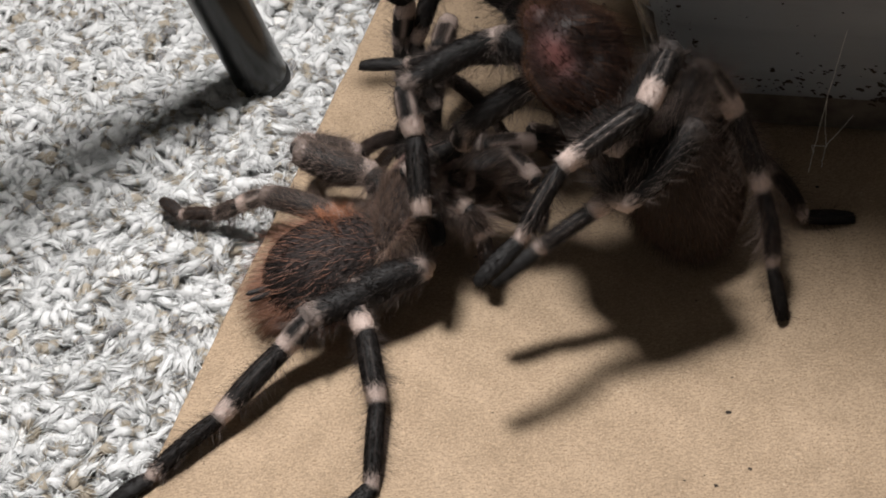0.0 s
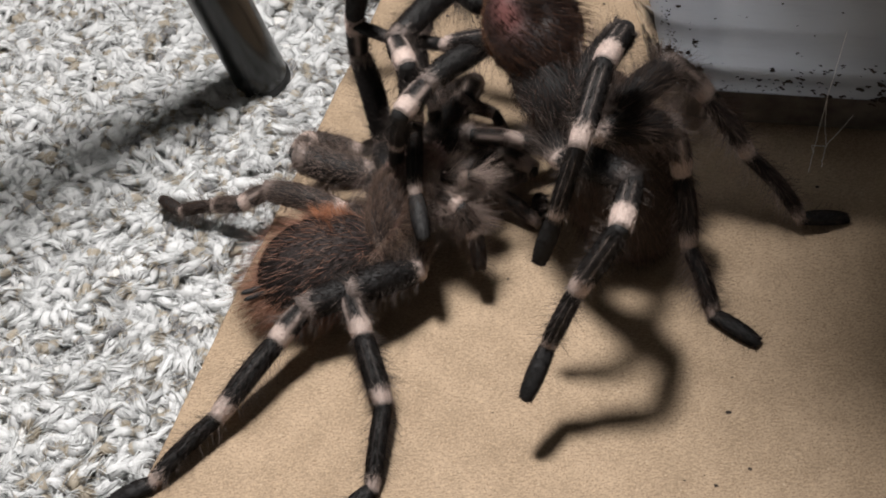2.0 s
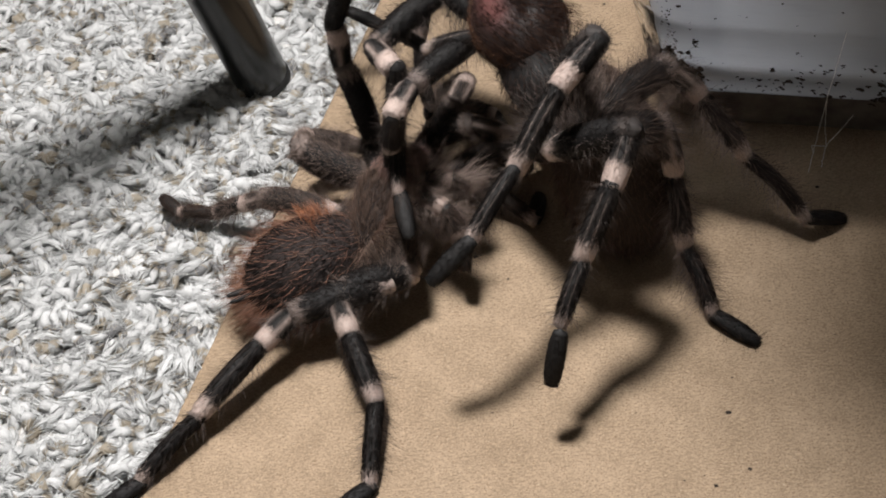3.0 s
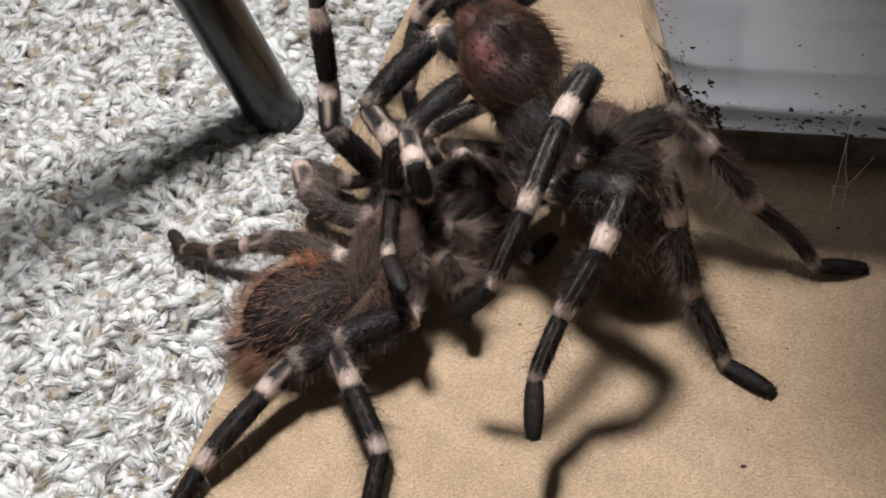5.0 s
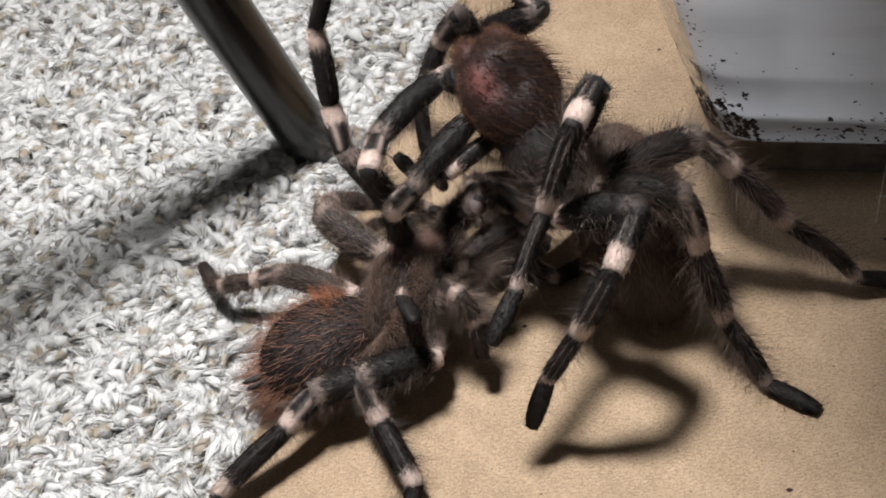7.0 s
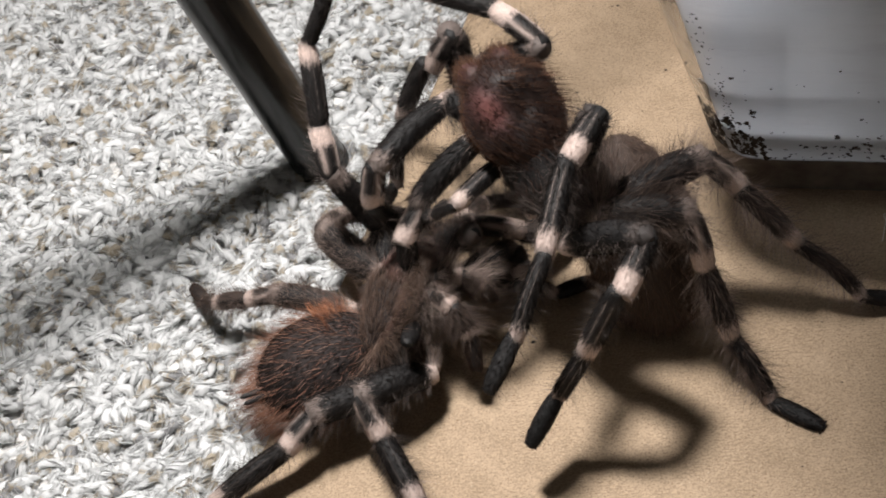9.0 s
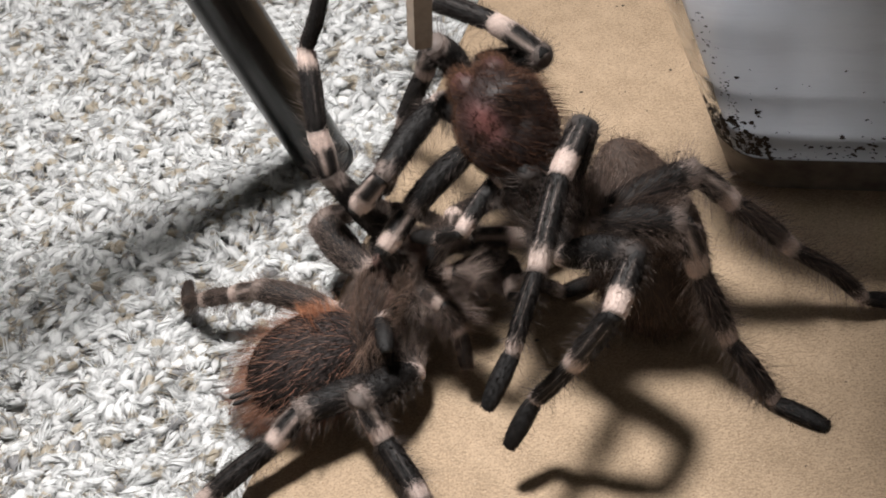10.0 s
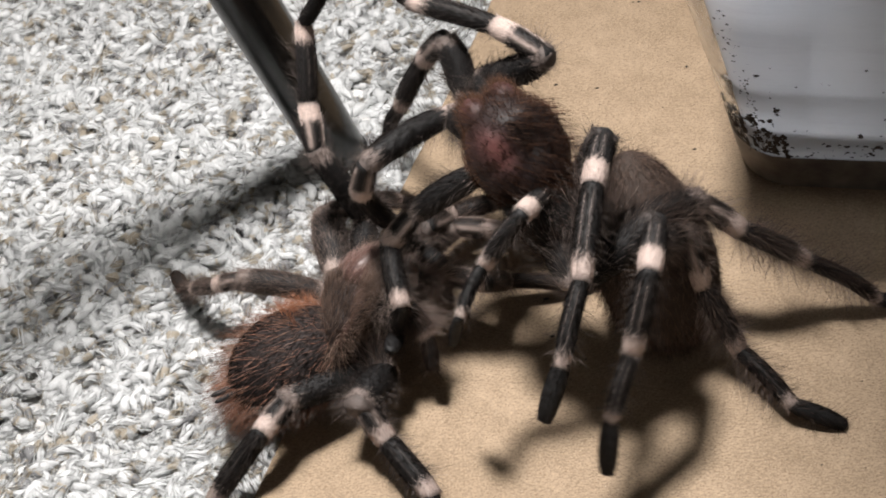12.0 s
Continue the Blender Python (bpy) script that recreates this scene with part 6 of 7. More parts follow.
    bones(rearing, rearing_legs["near_third"], (0.58, 0.82, 0), [
        (0, (90.4, -10, 54.7), (106.3, 11.3, 64.4), (115.3, 2.7, 51), (121.7, -15.2, 32.6), (122.7, -32.4, 14.3), (124.5, -44.5, 1.3)),
        (0.5, (85.3, -19, 59.8), (103.2, 1.7, 53.2), (103.2, -7.2, 37.5), (103.3, -18.6, 14.8), (104.7, -39, 2.7), (114.3, -52.5, 3.2)),
        (1, (72.3, -11.8, 61), (96.8, -2, 51), (98.6, -6.9, 33.7), (99.1, -18.5, 11.2), (102.9, -40.3, 2.5), (114, -52.7, 3.1)),
        (2, (67.4, -6.5, 60.1), (94.3, -1.8, 52.9), (96.9, -5.9, 35.6), (98.3, -19, 13.9), (102.9, -39.3, 2.4), (114.2, -51.5, 1.4)),
        (2.5, (65.9, -8.2, 59.7), (91.9, -0.7, 51.9), (95, -5.3, 34.8), (97.5, -18.7, 13.4), (102.6, -39.5, 3), (114.3, -51.1, 1)),
        (4.5, (64, 2, 60.7), (90.9, 1.9, 52.2), (92.9, -6.2, 36.3), (96, -19.2, 14.7), (102.3, -38.8, 2.7), (113.6, -50.9, 1.8)),
        (5.5, (58.8, 4.5, 59.3), (85.4, -2.3, 52.8), (87.9, -10.3, 36.9), (93, -22.4, 15.1), (101.1, -41, 2.8), (113.6, -51.8, 1.3)),
        (6, (59.2, 2.2, 58.7), (86.4, -3.7, 54.2), (88.8, -10.6, 37.7), (93.5, -23.1, 16.1), (101.6, -40.9, 2.7), (113.9, -51.9, 1.2)),
        (6.5, (57, -0.9, 57.8), (84.8, -2.4, 53.5), (87.4, -10.1, 37.4), (92.4, -22, 15.5), (101.1, -40, 2.8), (113.6, -50.7, 1)),
        (7, (56.4, 2.5, 58.7), (83.5, -3.6, 54), (85.8, -11.1, 37.8), (91.4, -22.6, 15.8), (101.1, -39.5, 2.3), (113.6, -50.3, 1.4)),
        (7.5, (56, 2.8, 58.8), (83.1, -3.1, 53.9), (85.6, -10.6, 37.7), (91.3, -22.2, 15.9), (100, -40, 2.8), (112.8, -50.3, 1)),
        (9.5, (52.8, -1.6, 55.8), (80.8, -4.2, 53.5), (83.5, -11.7, 37.4), (89.8, -23.3, 15.6), (99.8, -39, 1), (112.1, -50.1, 0.9)),
        (10.5, (47.6, -5.4, 54.9), (75.7, -8.3, 54.3), (79.5, -14.9, 38), (87.7, -25.7, 16.5), (99.4, -41.1, 2.8), (112.9, -50.5, 1)),
        (11, (48.4, -8.1, 55.2), (76.5, -6.8, 53.8), (80.3, -13.8, 37.7), (88.4, -24.8, 16.2), (99.9, -40.2, 2.3), (113, -50.3, 1.8)),
        (11.5, (47.1, -12.6, 55.6), (74.6, -8, 51.8), (78.3, -15.1, 35.7), (87.1, -26.4, 14.7), (100, -40.8, 1), (113.4, -50.5, 1.5)),
        (12, (48.8, -15.2, 56.5), (72.8, -4.6, 46.3), (76.6, -12.7, 30.7), (86.5, -24.2, 10.3), (98.5, -44.2, 6.1), (113.1, -50.2, 1)),
    ])
    bones(rearing, rearing_legs["near_hind"], (-0.02, 1.00, 0), [
        (0, (85.9, -21.1, 56.9), (98.4, 11.2, 56.9), (110.2, 9.6, 46.4), (126, 9.9, 25.4), (142.7, -3.6, 3.8), (159.6, -4.1, 1)),
        (0.5, (88.7, -14.2, 56.2), (101, 18.2, 56.4), (110.4, 9.3, 47.1), (126.2, 8.9, 26), (142.3, -3.5, 3.5), (159.4, -4.2, 1)),
        (1, (76.4, -6.5, 56.5), (101.8, 17.1, 56.8), (111.7, 10.1, 46.5), (125.6, 4.8, 24.8), (143, -2.6, 1), (160.1, -4.1, 1)),
        (2, (72.6, 1, 54.7), (99.2, 22.9, 57.3), (109.7, 17.4, 46.7), (123.3, 7.9, 26.2), (140.9, -5.1, 5.1), (157.6, -3.9, 1)),
        (2.5, (70.6, 2.2, 55.1), (97.8, 23.6, 56.2), (108.5, 18.1, 45.7), (122.8, 7.9, 26.1), (141.7, -8, 8.3), (156.7, -3.8, 0.9)),
        (4.5, (67.9, 6.9, 56.7), (96.8, 25.8, 55), (106.9, 18.2, 45.3), (121.1, 9.5, 24.9), (139.3, -4.6, 5.1), (156, -4, 1)),
        (5, (65, 6.3, 56.7), (95.5, 22.6, 54.2), (105.7, 14.1, 45.4), (120.1, 6.3, 24.8), (139.2, -6.1, 4.7), (156, -6.8, 1)),
        (5.5, (62.3, 8, 56.8), (93.8, 22.2, 54.5), (104, 13.5, 45.8), (118.5, 5.9, 25.3), (138.1, -6.7, 5.8), (154.7, -6.7, 1)),
        (6, (62.2, 6.1, 56.9), (93.9, 19.8, 57.3), (104, 12.5, 47.4), (118.5, 4.6, 26.9), (137.7, -8.9, 7.8), (153.5, -8.1, 1.1)),
        (6.5, (59.8, 6.1, 55.9), (92.2, 18.2, 58.9), (102.5, 11.7, 48.7), (117.1, 4.2, 28.1), (137, -8.8, 9.3), (152.2, -7.3, 1.4)),
        (7, (59.1, 5.3, 57.6), (91.1, 18.3, 56.3), (101.5, 11.4, 46.4), (116.5, 4.4, 26.1), (137.2, -7, 7), (153.3, -7.2, 1)),
        (7.5, (59.4, 6.5, 57.2), (91.8, 18.7, 57.4), (101.8, 11.6, 47.2), (116.6, 5.2, 26.5), (136.6, -6.9, 7), (152.7, -7.3, 1)),
        (9.5, (56.1, 1.5, 54.1), (88.1, 14.6, 56.5), (98.5, 9.4, 45.7), (114.9, 2.4, 26.3), (135.8, -7.6, 6.8), (151.9, -8.4, 1)),
        (10.5, (51, -1.8, 53), (83.8, 9, 55.9), (94.4, 3.5, 45.4), (112.6, -1.1, 27), (134.8, -8.4, 7.6), (150.7, -8.4, 1.1)),
        (11, (52.4, -4.2, 53.3), (84.1, 9.3, 56.9), (94.7, 3.5, 46.6), (112.5, -1.9, 28), (134.8, -8.8, 8.6), (150.3, -8.2, 1.2)),
        (11.5, (50.5, -9.1, 53.6), (81.6, 6.2, 53.8), (92.7, 0.3, 44.2), (111.8, -3.6, 26.5), (134.8, -9.5, 7.7), (150.7, -8.8, 1.1)),
        (12, (49.5, -10, 55.4), (79.3, 6.2, 48.5), (91.1, -0, 39.8), (111.5, -1.5, 23.3), (135, -7.3, 5), (151.7, -8.2, 1)),
    ])
    bones(rearing, rearing_legs["far_front"], (0.93, -0.37, 0), [
        (0, (41.6, 16.9, 82.5), (10.7, 8.1, 73.7), (12.4, -2.9, 61.9), (11.8, -19.6, 45.8), (14.6, 0.2, 29.3), (16, -15.4, 26.3)),
        (0.5, (44.7, 18.3, 87.1), (14.5, 8.4, 76.6), (13.3, -2.5, 64.6), (12.1, -18.8, 47.9), (14.2, -1.4, 28.7), (16.1, -17.2, 27.7)),
        (1, (36.9, 69.1, 62.8), (18.2, 42, 63.2), (16.3, 28, 60.1), (19.7, 6.4, 53.3), (15.3, -17.9, 45.3), (16, -33.8, 44.8)),
        (1.5, (34.9, 71, 61.5), (13.6, 45.9, 60.6), (14.3, 31.5, 59.6), (16.3, 9.1, 55), (12.8, -14.6, 45.2), (13.7, -30.5, 43.8)),
        (2, (32.2, 58.4, 71.1), (9.4, 34.5, 70.5), (12.3, 20.4, 71.7), (12.8, 19.5, 48.8), (10.2, -4, 37.9), (11.3, -19.6, 34.5)),
        (2.5, (30.1, 56.2, 73), (5, 35, 70.8), (10.3, 21.6, 73), (9.3, 22.6, 50.1), (7.6, -0.3, 37.7), (8.8, -15.6, 33)),
        (4.5, (24.2, 37.4, 84.3), (-1.9, 21.7, 70.5), (6.6, 11.4, 64.7), (4, 11.2, 41.9), (0.5, -14.5, 40.2), (4.3, -29.9, 42.1)),
        (5, (23, 46.5, 80), (-2.5, 28.3, 68.9), (4.4, 16.5, 63.7), (1.5, 15.8, 41), (-1.6, -10, 39.6), (2.9, -25.1, 42.2)),
        (5.5, (18.1, 48.1, 74.4), (-5.3, 25.5, 68.9), (-0.4, 12.8, 63.6), (-3.7, 12.1, 40.9), (-6.3, -13.7, 40), (-0.9, -28.3, 43.4)),
        (6, (12.9, 53.3, 70.4), (-10.9, 30.9, 65.9), (-8.5, 17, 62.7), (-10.4, 20.3, 40), (-10.2, -5.5, 43.1), (-6, -20.4, 47)),
        (6.5, (13.1, 47.2, 75.5), (-9.7, 23.3, 74.2), (-10, 8.7, 73.9), (-9.7, 15.1, 52), (-12.4, 19.5, 26.6), (-9.7, 4.2, 30.7)),
        (7, (15.9, 48.1, 73.1), (-6.9, 24.1, 72.6), (-9.9, 9.9, 73.3), (-7.2, 18.9, 52.4), (-7.7, 27.3, 27.9), (-6.6, 12, 32.3)),
        (7.5, (14.7, 46.8, 74.6), (-7.5, 22.3, 73.1), (-12.7, 9.6, 68.4), (-6.2, 19.2, 48.7), (-11.6, 24.8, 23.9), (-4.9, 11.3, 29.3)),
        (9.5, (12.6, 40.4, 76), (-11.7, 18.2, 72.9), (-15.1, 15.8, 59), (-8.7, 20.7, 37.5), (-6.7, 32.3, 14.3), (-0.3, 19, 20.6)),
        (10, (9.1, 41.2, 75.2), (-10.9, 15.4, 70.3), (-21.1, 14.2, 60), (-9.6, 16.1, 40.3), (-6.1, 32.8, 20.7), (-1.3, 17.8, 23.4)),
        (10.5, (3.8, 36.7, 73.6), (-16.9, 11.1, 75.7), (-20.9, 12.4, 61.8), (-15.8, 18, 40.1), (-9.8, 29.4, 17.6), (-3.7, 15.7, 23.1)),
        (11, (4.7, 34.8, 76.1), (-16.5, 10.2, 69.7), (-26.6, 14.6, 60.2), (-14.4, 14.7, 40.8), (-8.2, 33.2, 23.6), (-4.1, 17.7, 23.7)),
        (11.5, (4.9, 30.4, 76.5), (-18.9, 8.4, 70.3), (-27.6, 14.6, 60.6), (-15.2, 14.5, 41.3), (-8.7, 32.4, 23.7), (-4.4, 17, 23.8)),
        (12, (6.2, 32.5, 76.2), (-20.6, 13.2, 77.4), (-25.3, 14.5, 63.8), (-18.2, 19.5, 42.5), (-12.4, 29.4, 19.2), (-5.3, 15.9, 24.1)),
    ])
    bones(rearing, rearing_legs["far_second"], (0.70, -0.71, 0), [
        (0, (53, 7.6, 71), (28.2, 6.9, 54.2), (27.1, 13, 41.6), (8.1, 4.4, 40.3), (19.3, 18.9, 32.5), (17.2, 5.1, 26.8)),
        (0.5, (57.1, 16.2, 69.4), (31.9, 3.8, 58.9), (27, 8.2, 46.6), (8, 6.6, 37.8), (19.4, 21.1, 30.2), (17.3, 7.3, 24.6)),
        (1, (48.9, 30.5, 64.4), (23, 15.5, 64.4), (15.1, 4, 66.1), (13.5, 12.5, 47), (13.6, 19.1, 28.2), (15.3, 4.5, 30.9)),
        (1.5, (44.5, 33.1, 64), (20.1, 15.8, 65.5), (12, 4.3, 66.1), (9.7, 11.9, 46.7), (9.8, 17.9, 27.7), (11.3, 3.2, 30.4)),
        (2, (40, 35.4, 64), (17.2, 16.1, 66.5), (8.9, 4.7, 66), (5.9, 11.4, 46.4), (6, 16.8, 27.2), (7.4, 2, 29.9)),
        (2.5, (35.5, 37.3, 64.2), (14.3, 16.4, 67.5), (5.8, 5.2, 65.9), (2.1, 10.8, 46.1), (2.3, 15.6, 26.7), (3.5, 0.8, 29.3)),
        (4.5, (35.9, 31.2, 70.7), (11.2, 15.2, 64.9), (12.8, 1.2, 64.8), (14.2, 6.7, 44.7), (15.1, 12.7, 25.7), (16.3, -1.9, 29.2)),
        (5, (32.9, 35.2, 71.2), (9.1, 18.1, 64.7), (10.9, 4.2, 65.1), (12.1, 9.4, 44.9), (12.5, 14.6, 25.7), (13.7, 0.1, 29.5)),
        (5.5, (26.8, 32.2, 70.8), (4.2, 13.4, 64.2), (6.3, -0.4, 65.3), (7.2, 4.7, 45), (7, 9.3, 25.6), (8.3, -5.1, 29.8)),
        (6, (21.8, 32.3, 70.9), (-0.7, 13.8, 63.3), (-1.4, -0, 65.6), (-0.5, 4.6, 45.2), (-3.2, 6.3, 25.5), (-0.7, -7.7, 30.3)),
        (6.5, (21.1, 36.5, 66.9), (-1.9, 20.9, 55.3), (-6.1, 7.7, 57.4), (-4.8, 11.6, 36.8), (-6.2, -8.2, 38.6), (-2.9, -21.8, 44.1)),
        (7, (24.6, 26.3, 74.5), (2.9, 7.5, 65.4), (-6.6, 8.1, 55.2), (-4.5, 10.8, 34.5), (-7.9, -8.9, 33.3), (-3.7, -22.1, 38.9)),
        (7.5, (23.7, 23.6, 77.2), (5.9, 0.3, 70.4), (-2.3, 2.7, 59.5), (-6.6, 4.7, 39.2), (-7.4, 8.3, 19.6), (-5.9, -6.2, 23.6)),
        (9.5, (21.1, 27.3, 69.1), (-2.7, 20.2, 52.4), (-9.9, 9, 48.1), (-8.2, 9.7, 27.2), (-10.6, -10.1, 28), (-11.8, -22.3, 36.6)),
        (10, (18.5, 27, 67.3), (-5.5, 14.3, 54.5), (-14.5, 5.4, 48.7), (-8.6, 8.7, 28.8), (-19.5, -8, 30.2), (-17.8, -22.6, 33.3)),
        (10.5, (16.4, 19.3, 69.7), (-8.4, 3.1, 64.8), (-17.5, 0, 54.7), (-17.2, -1.1, 33.8), (-27.5, 2.4, 17), (-27.8, -11.1, 23.7)),
        (11, (13.9, 22.2, 66.8), (-10.2, 6.4, 58.7), (-19.8, 6.6, 48.5), (-13.3, -10.2, 37.6), (-26.9, -0.6, 26.6), (-25.4, -15.5, 26.4)),
        (11.5, (14.5, 13.2, 71.5), (-11, 7.9, 56.8), (-19.8, 6.6, 46.1), (-13.5, -11.7, 37.7), (-25.7, -2.5, 24.9), (-24.2, -17.4, 25.3)),
        (12, (15.3, 9.9, 71.8), (-9.6, 11.8, 55.2), (-19.6, 7.7, 46.4), (-17.3, -11.7, 38.3), (-22, -7, 19.5), (-22.9, -19.8, 27.3)),
    ])
    bones(rearing, rearing_legs["palp"], (-0.45, -0.90, 0), [
        (0, (65.3, -9.3, 59.1), (56.1, 4.5, 71.2), (45.8, 12.8, 77.3), (26.5, 19.5, 74), (12.2, 26.3, 67.2), (-2.4, 32, 63.7)),
        (0.5, (68.6, -4.1, 60.1), (55.1, 7.8, 69.6), (45.6, 16.4, 75.9), (26.4, 21.9, 71.3), (12.2, 29.1, 64.9), (-2.7, 34.8, 62.5)),
        (1, (60.5, 3.3, 61.2), (53.4, 16.5, 73.9), (41.5, 22.8, 74.2), (25.1, 29.8, 64.4), (10.2, 36.1, 58.8), (-4.9, 40.5, 62.3)),
        (1.5, (58.5, 3.7, 60.4), (53.3, 17, 73.9), (41.3, 23, 73), (25, 30, 63.1), (10.4, 38.2, 59.7), (-2.7, 47.3, 57.5)),
        (2, (56.1, 8.7, 58.4), (53.8, 22.2, 72.4), (42.1, 29, 72.4), (24.7, 36.4, 64.8), (9.3, 43.5, 62.9), (-4.3, 51.8, 65.1)),
        (2.5, (48, 13.2, 58), (49.4, 26.3, 72.4), (37.1, 31.9, 71.8), (19.3, 38.4, 64.4), (7.5, 50.7, 64.6), (-6.3, 56.7, 70.7)),
        (4.5, (49.7, 15, 55.2), (50.1, 21.8, 73.2), (36.6, 21.7, 72.9), (18.7, 21.2, 63.4), (8.1, 32.8, 56.7), (-1.8, 45.4, 55.5)),
        (5, (45.7, 14.3, 56.2), (45.8, 20.6, 74.3), (32.5, 19, 72.5), (14.3, 18.4, 63.6), (2.8, 29.7, 58.1), (-1.5, 44.5, 53.9)),
        (5.5, (39.8, 14.5, 56.1), (41.9, 20.3, 74.3), (28.6, 21.2, 72.8), (10.2, 20, 64.4), (-2.1, 30.8, 59.4), (-3.7, 45.4, 53)),
        (6, (39.8, 13.3, 55.9), (46, 19.7, 73), (32.6, 18.4, 73.2), (14.7, 16.4, 63.8), (2.9, 27, 57.6), (-3.7, 41.1, 53.8)),
        (6.5, (37.1, 15.3, 56.1), (39, 19.7, 74.8), (29.2, 25.4, 67.5), (12.2, 14.4, 66.4), (0.6, 24.8, 59.6), (-4.9, 38.8, 53.9)),
        (7, (37.3, 12.6, 56.7), (41, 15.6, 75.3), (30.6, 21.2, 68.9), (13.5, 10.5, 66), (2.2, 20.5, 58), (-4, 34.5, 53.3)),
        (7.5, (35.4, 12.3, 56.9), (39.8, 13.6, 75.6), (28.4, 19.6, 71.6), (13.4, 7.3, 65.6), (2.1, 17.2, 57.5), (-4.4, 31, 52.6)),
        (9.5, (35.1, 2.1, 58.7), (36.1, 4.4, 77.7), (26.4, 9.6, 70.1), (12.5, -5.3, 71), (5.2, 3.3, 58.2), (-2.5, 12.4, 47.5)),
        (10, (31.7, 1, 59.8), (33.9, -0.2, 78.9), (23.9, 4.8, 71.5), (12, -11.4, 68.6), (3.7, -2, 57), (-4.9, 8.8, 48.9)),
        (10.5, (29, -5.2, 58.6), (29.6, -3.4, 77.7), (19.5, 1.4, 70.2), (6.9, -14.6, 70.5), (0.3, -6.2, 57.2), (-6.8, 2.8, 46)),
        (11, (27.1, -3.5, 59.4), (33.8, -3.8, 77.4), (21.5, -1.3, 72.7), (11.4, -17.6, 66), (-2.7, -21.9, 57.5), (-4.3, -7.4, 50.8)),
        (11.5, (27.1, -8.1, 60), (35.8, -6.1, 77.1), (22.8, -9.9, 76.4), (11.4, -23.6, 66.4), (-0.6, -33.9, 59.4), (-2, -20.5, 50.7)),
        (12, (31.5, -11.4, 58.2), (32.5, -7.8, 77), (24.9, -18.6, 79.8), (11.7, -23, 65), (3.5, -37.5, 60.9), (-0.4, -34.2, 45.7)),
    ])
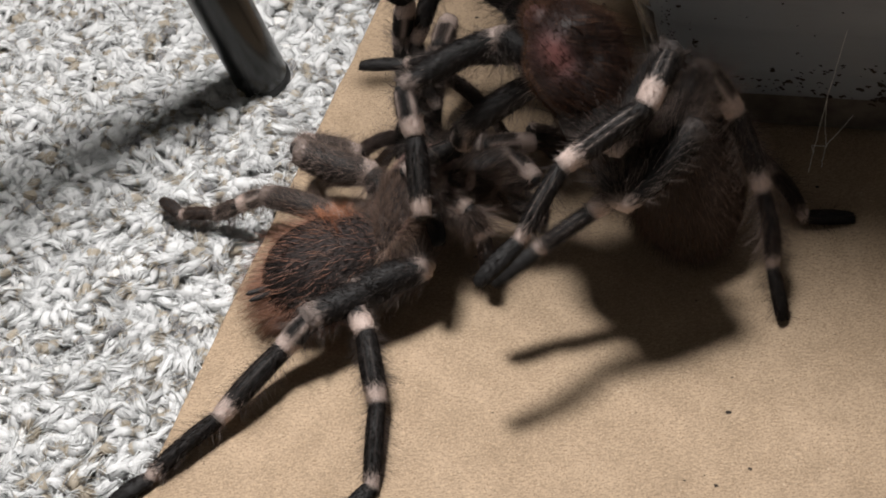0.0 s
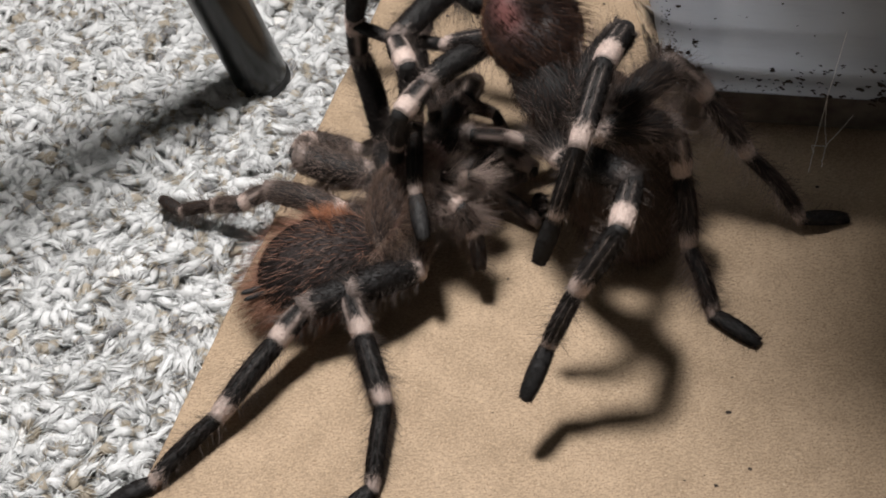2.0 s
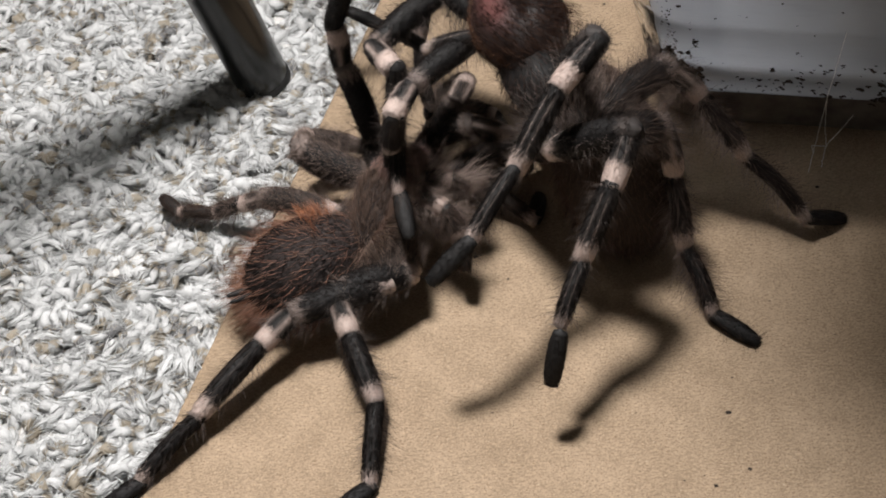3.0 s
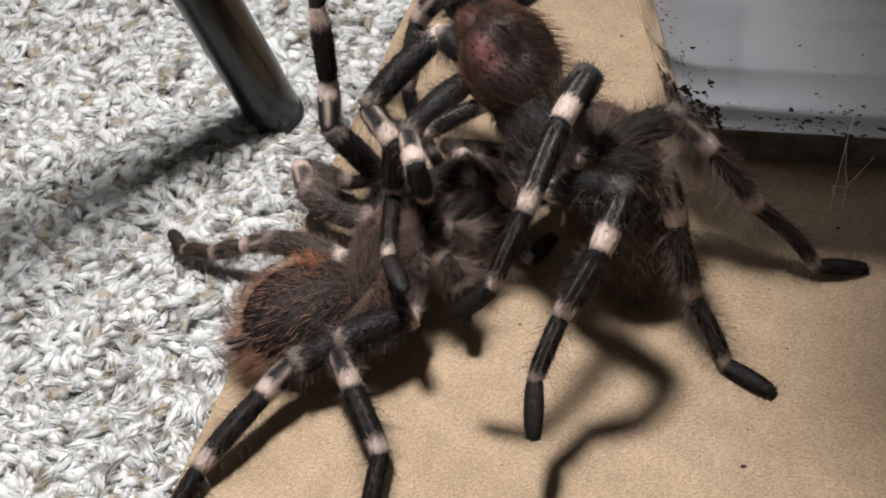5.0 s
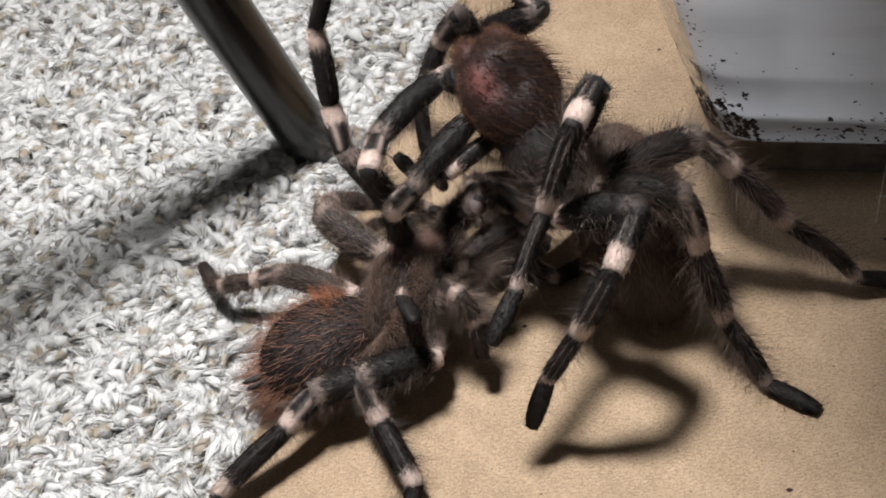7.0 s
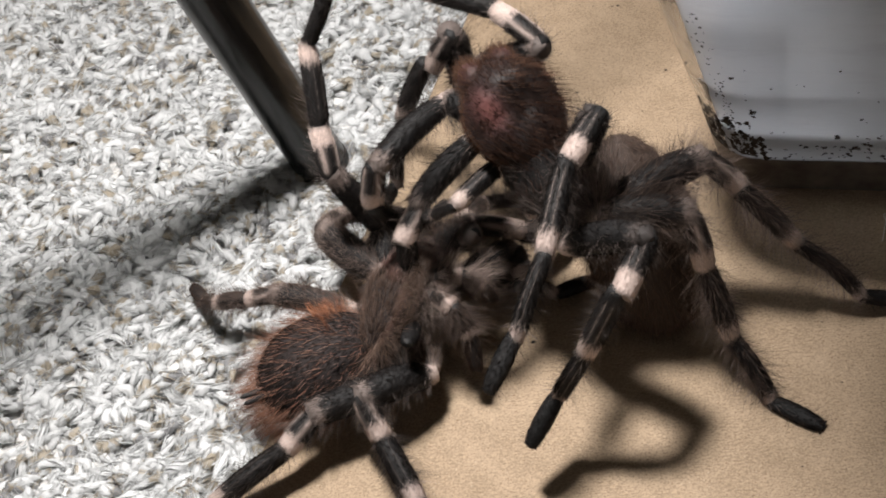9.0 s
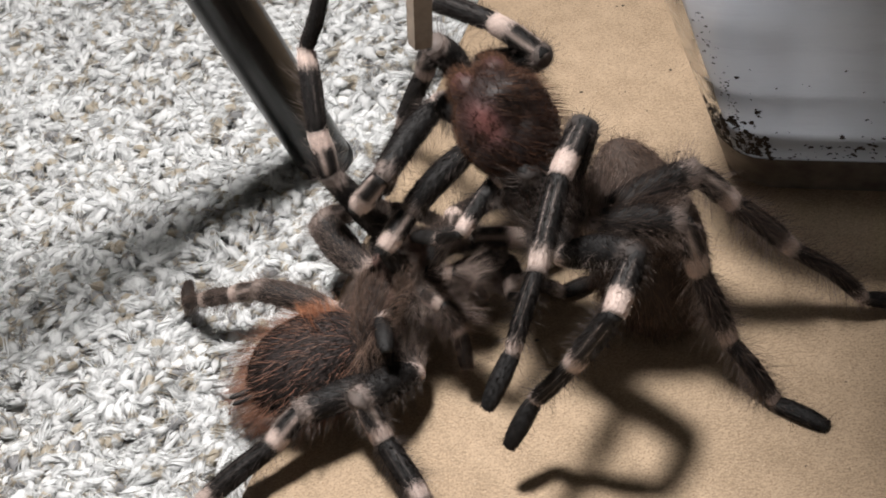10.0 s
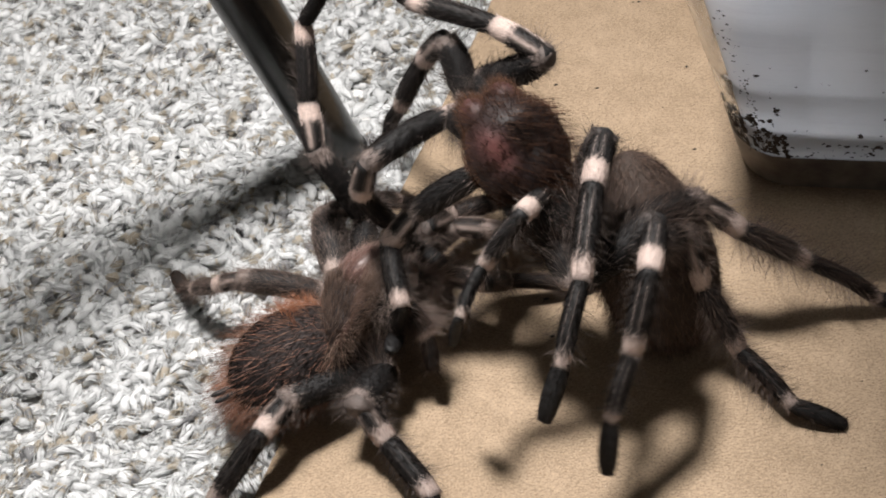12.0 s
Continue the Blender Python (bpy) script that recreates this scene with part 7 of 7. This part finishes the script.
    bones(rearing, rearing_legs["far_third"], (-0.52, -0.85, 0), [
        (0, (60, 49.4, 71.1), (77.6, 63.3, 91), (61, 75.3, 91.7), (32.1, 85.9, 91.2), (5.4, 100.8, 85.9), (-13, 102, 81)),
        (0.5, (63.5, 53.3, 73.6), (79.3, 67.3, 95), (61.9, 77.1, 90.4), (32.9, 87.4, 90.1), (5.8, 101.7, 85), (-12.7, 102.8, 80.6)),
        (1, (54.6, 58.1, 75.7), (78.2, 66.6, 92.2), (60.8, 77, 89.5), (32.2, 88.3, 89.6), (5.3, 102.9, 84.6), (-13.2, 103.6, 80)),
        (1.5, (51.4, 61.3, 73.8), (76.7, 67.2, 88.5), (58.8, 77, 88.5), (30.8, 89.6, 88.8), (4.4, 105.1, 83.8), (-14.2, 104, 79.7)),
        (2, (49, 69.4, 68.8), (71.9, 63.1, 86.5), (55.3, 74.6, 89.7), (28.5, 89.6, 89), (3, 106.5, 84), (-15.5, 103.8, 79.9)),
        (2.5, (50.7, 73.5, 64.9), (64.4, 57.8, 85.9), (51.6, 72.1, 92.8), (26.4, 89.4, 89.2), (1.6, 107.3, 84.4), (-16.7, 103.8, 80)),
        (4.5, (42.3, 79, 65), (56.3, 61.6, 84.6), (42.9, 76.1, 89.9), (16.6, 92.2, 89.5), (-5.4, 113.6, 85), (-21.9, 106.1, 79.1)),
        (5, (38.3, 75.8, 67.2), (55.4, 59.1, 84.8), (42.2, 74.2, 88.7), (16.3, 90.8, 88.4), (-5, 112.9, 84.2), (-21, 103.8, 79.1)),
        (5.5, (32.6, 75.5, 68.5), (52.6, 59.1, 83.1), (39.5, 74.6, 86), (13.8, 91.4, 85.4), (-7.5, 113.9, 84.5), (-23, 104, 79.2)),
        (6, (32.3, 74.2, 67.1), (51.9, 59.3, 83.7), (39.4, 75, 87.7), (13.2, 91.1, 87.8), (-7.7, 113.7, 84.1), (-22.8, 102.9, 79.5)),
        (6.5, (31.2, 77.2, 68.3), (50.9, 60.6, 83), (38, 76.2, 85.9), (11.8, 92.2, 87.4), (-9.2, 114.8, 84.2), (-24.5, 104.4, 79.4)),
        (7, (29.5, 73.9, 67.2), (48.8, 59.2, 84.3), (37, 75.3, 88.6), (10.3, 90.6, 88.8), (-9.2, 114.2, 84.1), (-25.2, 104.9, 79.2)),
        (7.5, (27.7, 74, 67.7), (46.8, 58.3, 84.1), (35.4, 74.4, 89.7), (8.8, 89.8, 89.2), (-9.9, 114.1, 84.5), (-26.6, 106.3, 79.2)),
        (9.5, (25.5, 63.4, 68.8), (45.3, 47.4, 84), (31.8, 61.9, 89.2), (8.4, 81.8, 88.4), (-10.8, 106.1, 87.3), (-28.1, 108, 79.4)),
        (10, (23.9, 62.2, 71), (43.2, 44.2, 84.6), (29.4, 58.4, 89.8), (6.5, 78.9, 89), (-11.1, 104, 84.8), (-28.5, 109.3, 78.8)),
        (10.5, (18.4, 58.5, 70.2), (39, 42, 83.8), (25.5, 55.6, 90.9), (3.3, 76.8, 89.2), (-13.4, 102.4, 84.3), (-29.8, 110.7, 79.2)),
        (11, (19.3, 57.2, 70.7), (39.7, 41.5, 85.5), (25.1, 55.1, 90), (1.9, 75.3, 89.2), (-15.1, 100.7, 84.3), (-29.9, 111.7, 79.5)),
        (11.5, (19.1, 53.5, 70.3), (39.7, 40, 86.9), (24.8, 53.8, 89.6), (0.4, 72.5, 89.8), (-17.1, 97.6, 85.3), (-29.8, 111.3, 81.1)),
        (12, (16, 54.3, 70.2), (38.1, 42.1, 85.7), (23.3, 55.5, 90.2), (-2.6, 72, 91.7), (-20.3, 97.3, 89.4), (-31, 113.1, 87.5)),
    ])
    bones(rearing, rearing_legs["far_hind"], (-0.01, -1.00, 0), [
        (0, (49.6, 46.8, 68.8), (34.1, 57.1, 79.9), (26.4, 65.4, 70.1), (15.9, 54.3, 52.4), (20.6, 41.3, 33.1), (19.8, 47.9, 19.8)),
        (0.5, (53.4, 50.7, 70.8), (34.9, 58.6, 78.6), (26.4, 66.7, 69.3), (16, 55.1, 51.8), (20.5, 41.7, 32.7), (19.8, 48.4, 19.5)),
        (1, (46.7, 61.7, 66.9), (29.5, 62, 78.8), (26.2, 70.2, 66.7), (16.2, 57.2, 50.1), (20.3, 42.9, 31.6), (19.8, 49.8, 18.5)),
        (2, (41.7, 68.9, 63.9), (29.8, 63.8, 80.4), (25.5, 70.1, 67.5), (17.4, 56.5, 50.2), (19.7, 43.3, 30.6), (19.7, 51.1, 17.9)),
        (2.5, (41.1, 75.4, 64.5), (31.7, 67.1, 81.3), (24.8, 69.1, 68.1), (18.7, 55, 50.4), (18.9, 44.8, 29.1), (19.6, 52.4, 16.3)),
        (4.5, (35, 80.4, 59), (28, 72.7, 77.2), (16, 70.2, 68.7), (9.6, 56.4, 50.8), (15.3, 43, 32), (17.5, 49.2, 18.7)),
        (5, (31.3, 77.8, 60.4), (25.8, 69.5, 78.9), (15.9, 69.4, 67.6), (9.4, 55.5, 50), (15.1, 42.7, 31), (18, 47.4, 17.2)),
        (5.5, (27.8, 77.5, 60.3), (21.8, 71.5, 79.5), (13.6, 68.6, 67.3), (7.8, 56.4, 48.4), (13, 45.1, 28.3), (16.6, 47, 14)),
        (6, (25.2, 76.7, 60), (23.7, 69.5, 79.7), (15.1, 69.6, 67.4), (7.4, 58.9, 48.3), (11.5, 44.3, 30.2), (14.5, 48.6, 16.3)),
        (6.5, (26.1, 77.9, 60.2), (23.3, 71.6, 80), (15.1, 70.7, 67.5), (6.6, 62.9, 47.4), (8.8, 47.2, 29.8), (11.1, 52, 15.9)),
        (7, (22.5, 75.6, 60.9), (22.3, 67.3, 80.1), (14.4, 70.3, 67.8), (4.1, 63.4, 48.2), (5.4, 47.6, 30.6), (6.4, 53.5, 17)),
        (7.5, (20.6, 75.6, 61.4), (20.4, 66.2, 80.1), (12.5, 70.1, 68), (1.2, 64.2, 48.7), (1.2, 48.6, 30.9), (1, 55.1, 17.5)),
        (9.5, (16.3, 66.7, 62.8), (14.5, 65.8, 83.7), (5.4, 64.2, 72), (-5.8, 62.3, 51.8), (-14.7, 53.9, 31.6), (-19.4, 60.9, 19.4)),
        (10, (16.9, 62.4, 65.7), (9.2, 58.2, 84.7), (4, 61, 71), (-7.1, 59.3, 50.8), (-15.4, 57.8, 28.7), (-19.6, 65, 16.4)),
        (10.5, (9.1, 60, 63.4), (8.2, 58.1, 84.3), (-0.3, 60.3, 72.3), (-10.8, 56.9, 51.9), (-17.1, 61.6, 29.7), (-21.6, 68.8, 17.5)),
        (11, (12.3, 53.1, 69.6), (1.6, 63.1, 84.9), (-0.6, 63, 70.1), (-11.6, 61.9, 49.8), (-18.7, 68.3, 28.2), (-23.4, 74.7, 15.7)),
        (11.5, (11.9, 51.2, 69.2), (2.8, 62.8, 84.8), (-0.9, 63.6, 70.3), (-12.4, 64.2, 50.1), (-19.9, 72.2, 29.2), (-25.3, 78.3, 16.8)),
        (12, (10.6, 49.9, 65.9), (6.3, 63.3, 82.3), (-2.6, 66.9, 70.8), (-14, 68.8, 50.7), (-21.8, 77.7, 30.3), (-28.4, 84.5, 18.8)),
    ])
    # the added plate slides right, so its shade draws off the tub
    walk(lid, [(t, pose(x, y, 0.40, 0, 0, -18)) for t, x, y in (
        (0.0, 0.066, 0.128), (0.35, 0.072, 0.108), (0.65, 0.092, 0.090), (1.0, 0.102, 0.080), (2.7, 0.109, 0.078), (4.3, 0.117, 0.078),
        (6.0, 0.118, 0.078), (7.5, 0.110, 0.078), (9.5, 0.109, 0.078), (10.5, 0.107, 0.078), (11.5, 0.110, 0.078), (12.0, 0.113, 0.078))])
    walk(stick, [(t, frame_of(Vector((x, y, z)) / 1000, (0.16, 0.28, 1.0), (1, 0, 0))) for t, x, y, z in (
        (0, 10, 300, 300), (6.7, 12, 98, 100), (7, 13, 62, 100), (7.2, 12, 34, 100), (7.4, 7, 33, 100),
        (7.6, 4, 40, 100), (7.7, 6, 43, 100), (8.3, 8, 96, 100), (9.4, 9, 102, 100), (9.7, 7, 70, 100),
        (9.9, 6, 45, 100), (10.1, 8, 35, 100), (10.3, 5, 32, 100), (10.6, -1, 43, 100), (10.9, -0, 51, 100),
        (11.2, -0, 75, 100), (12, 10, 300, 300))])


motions()
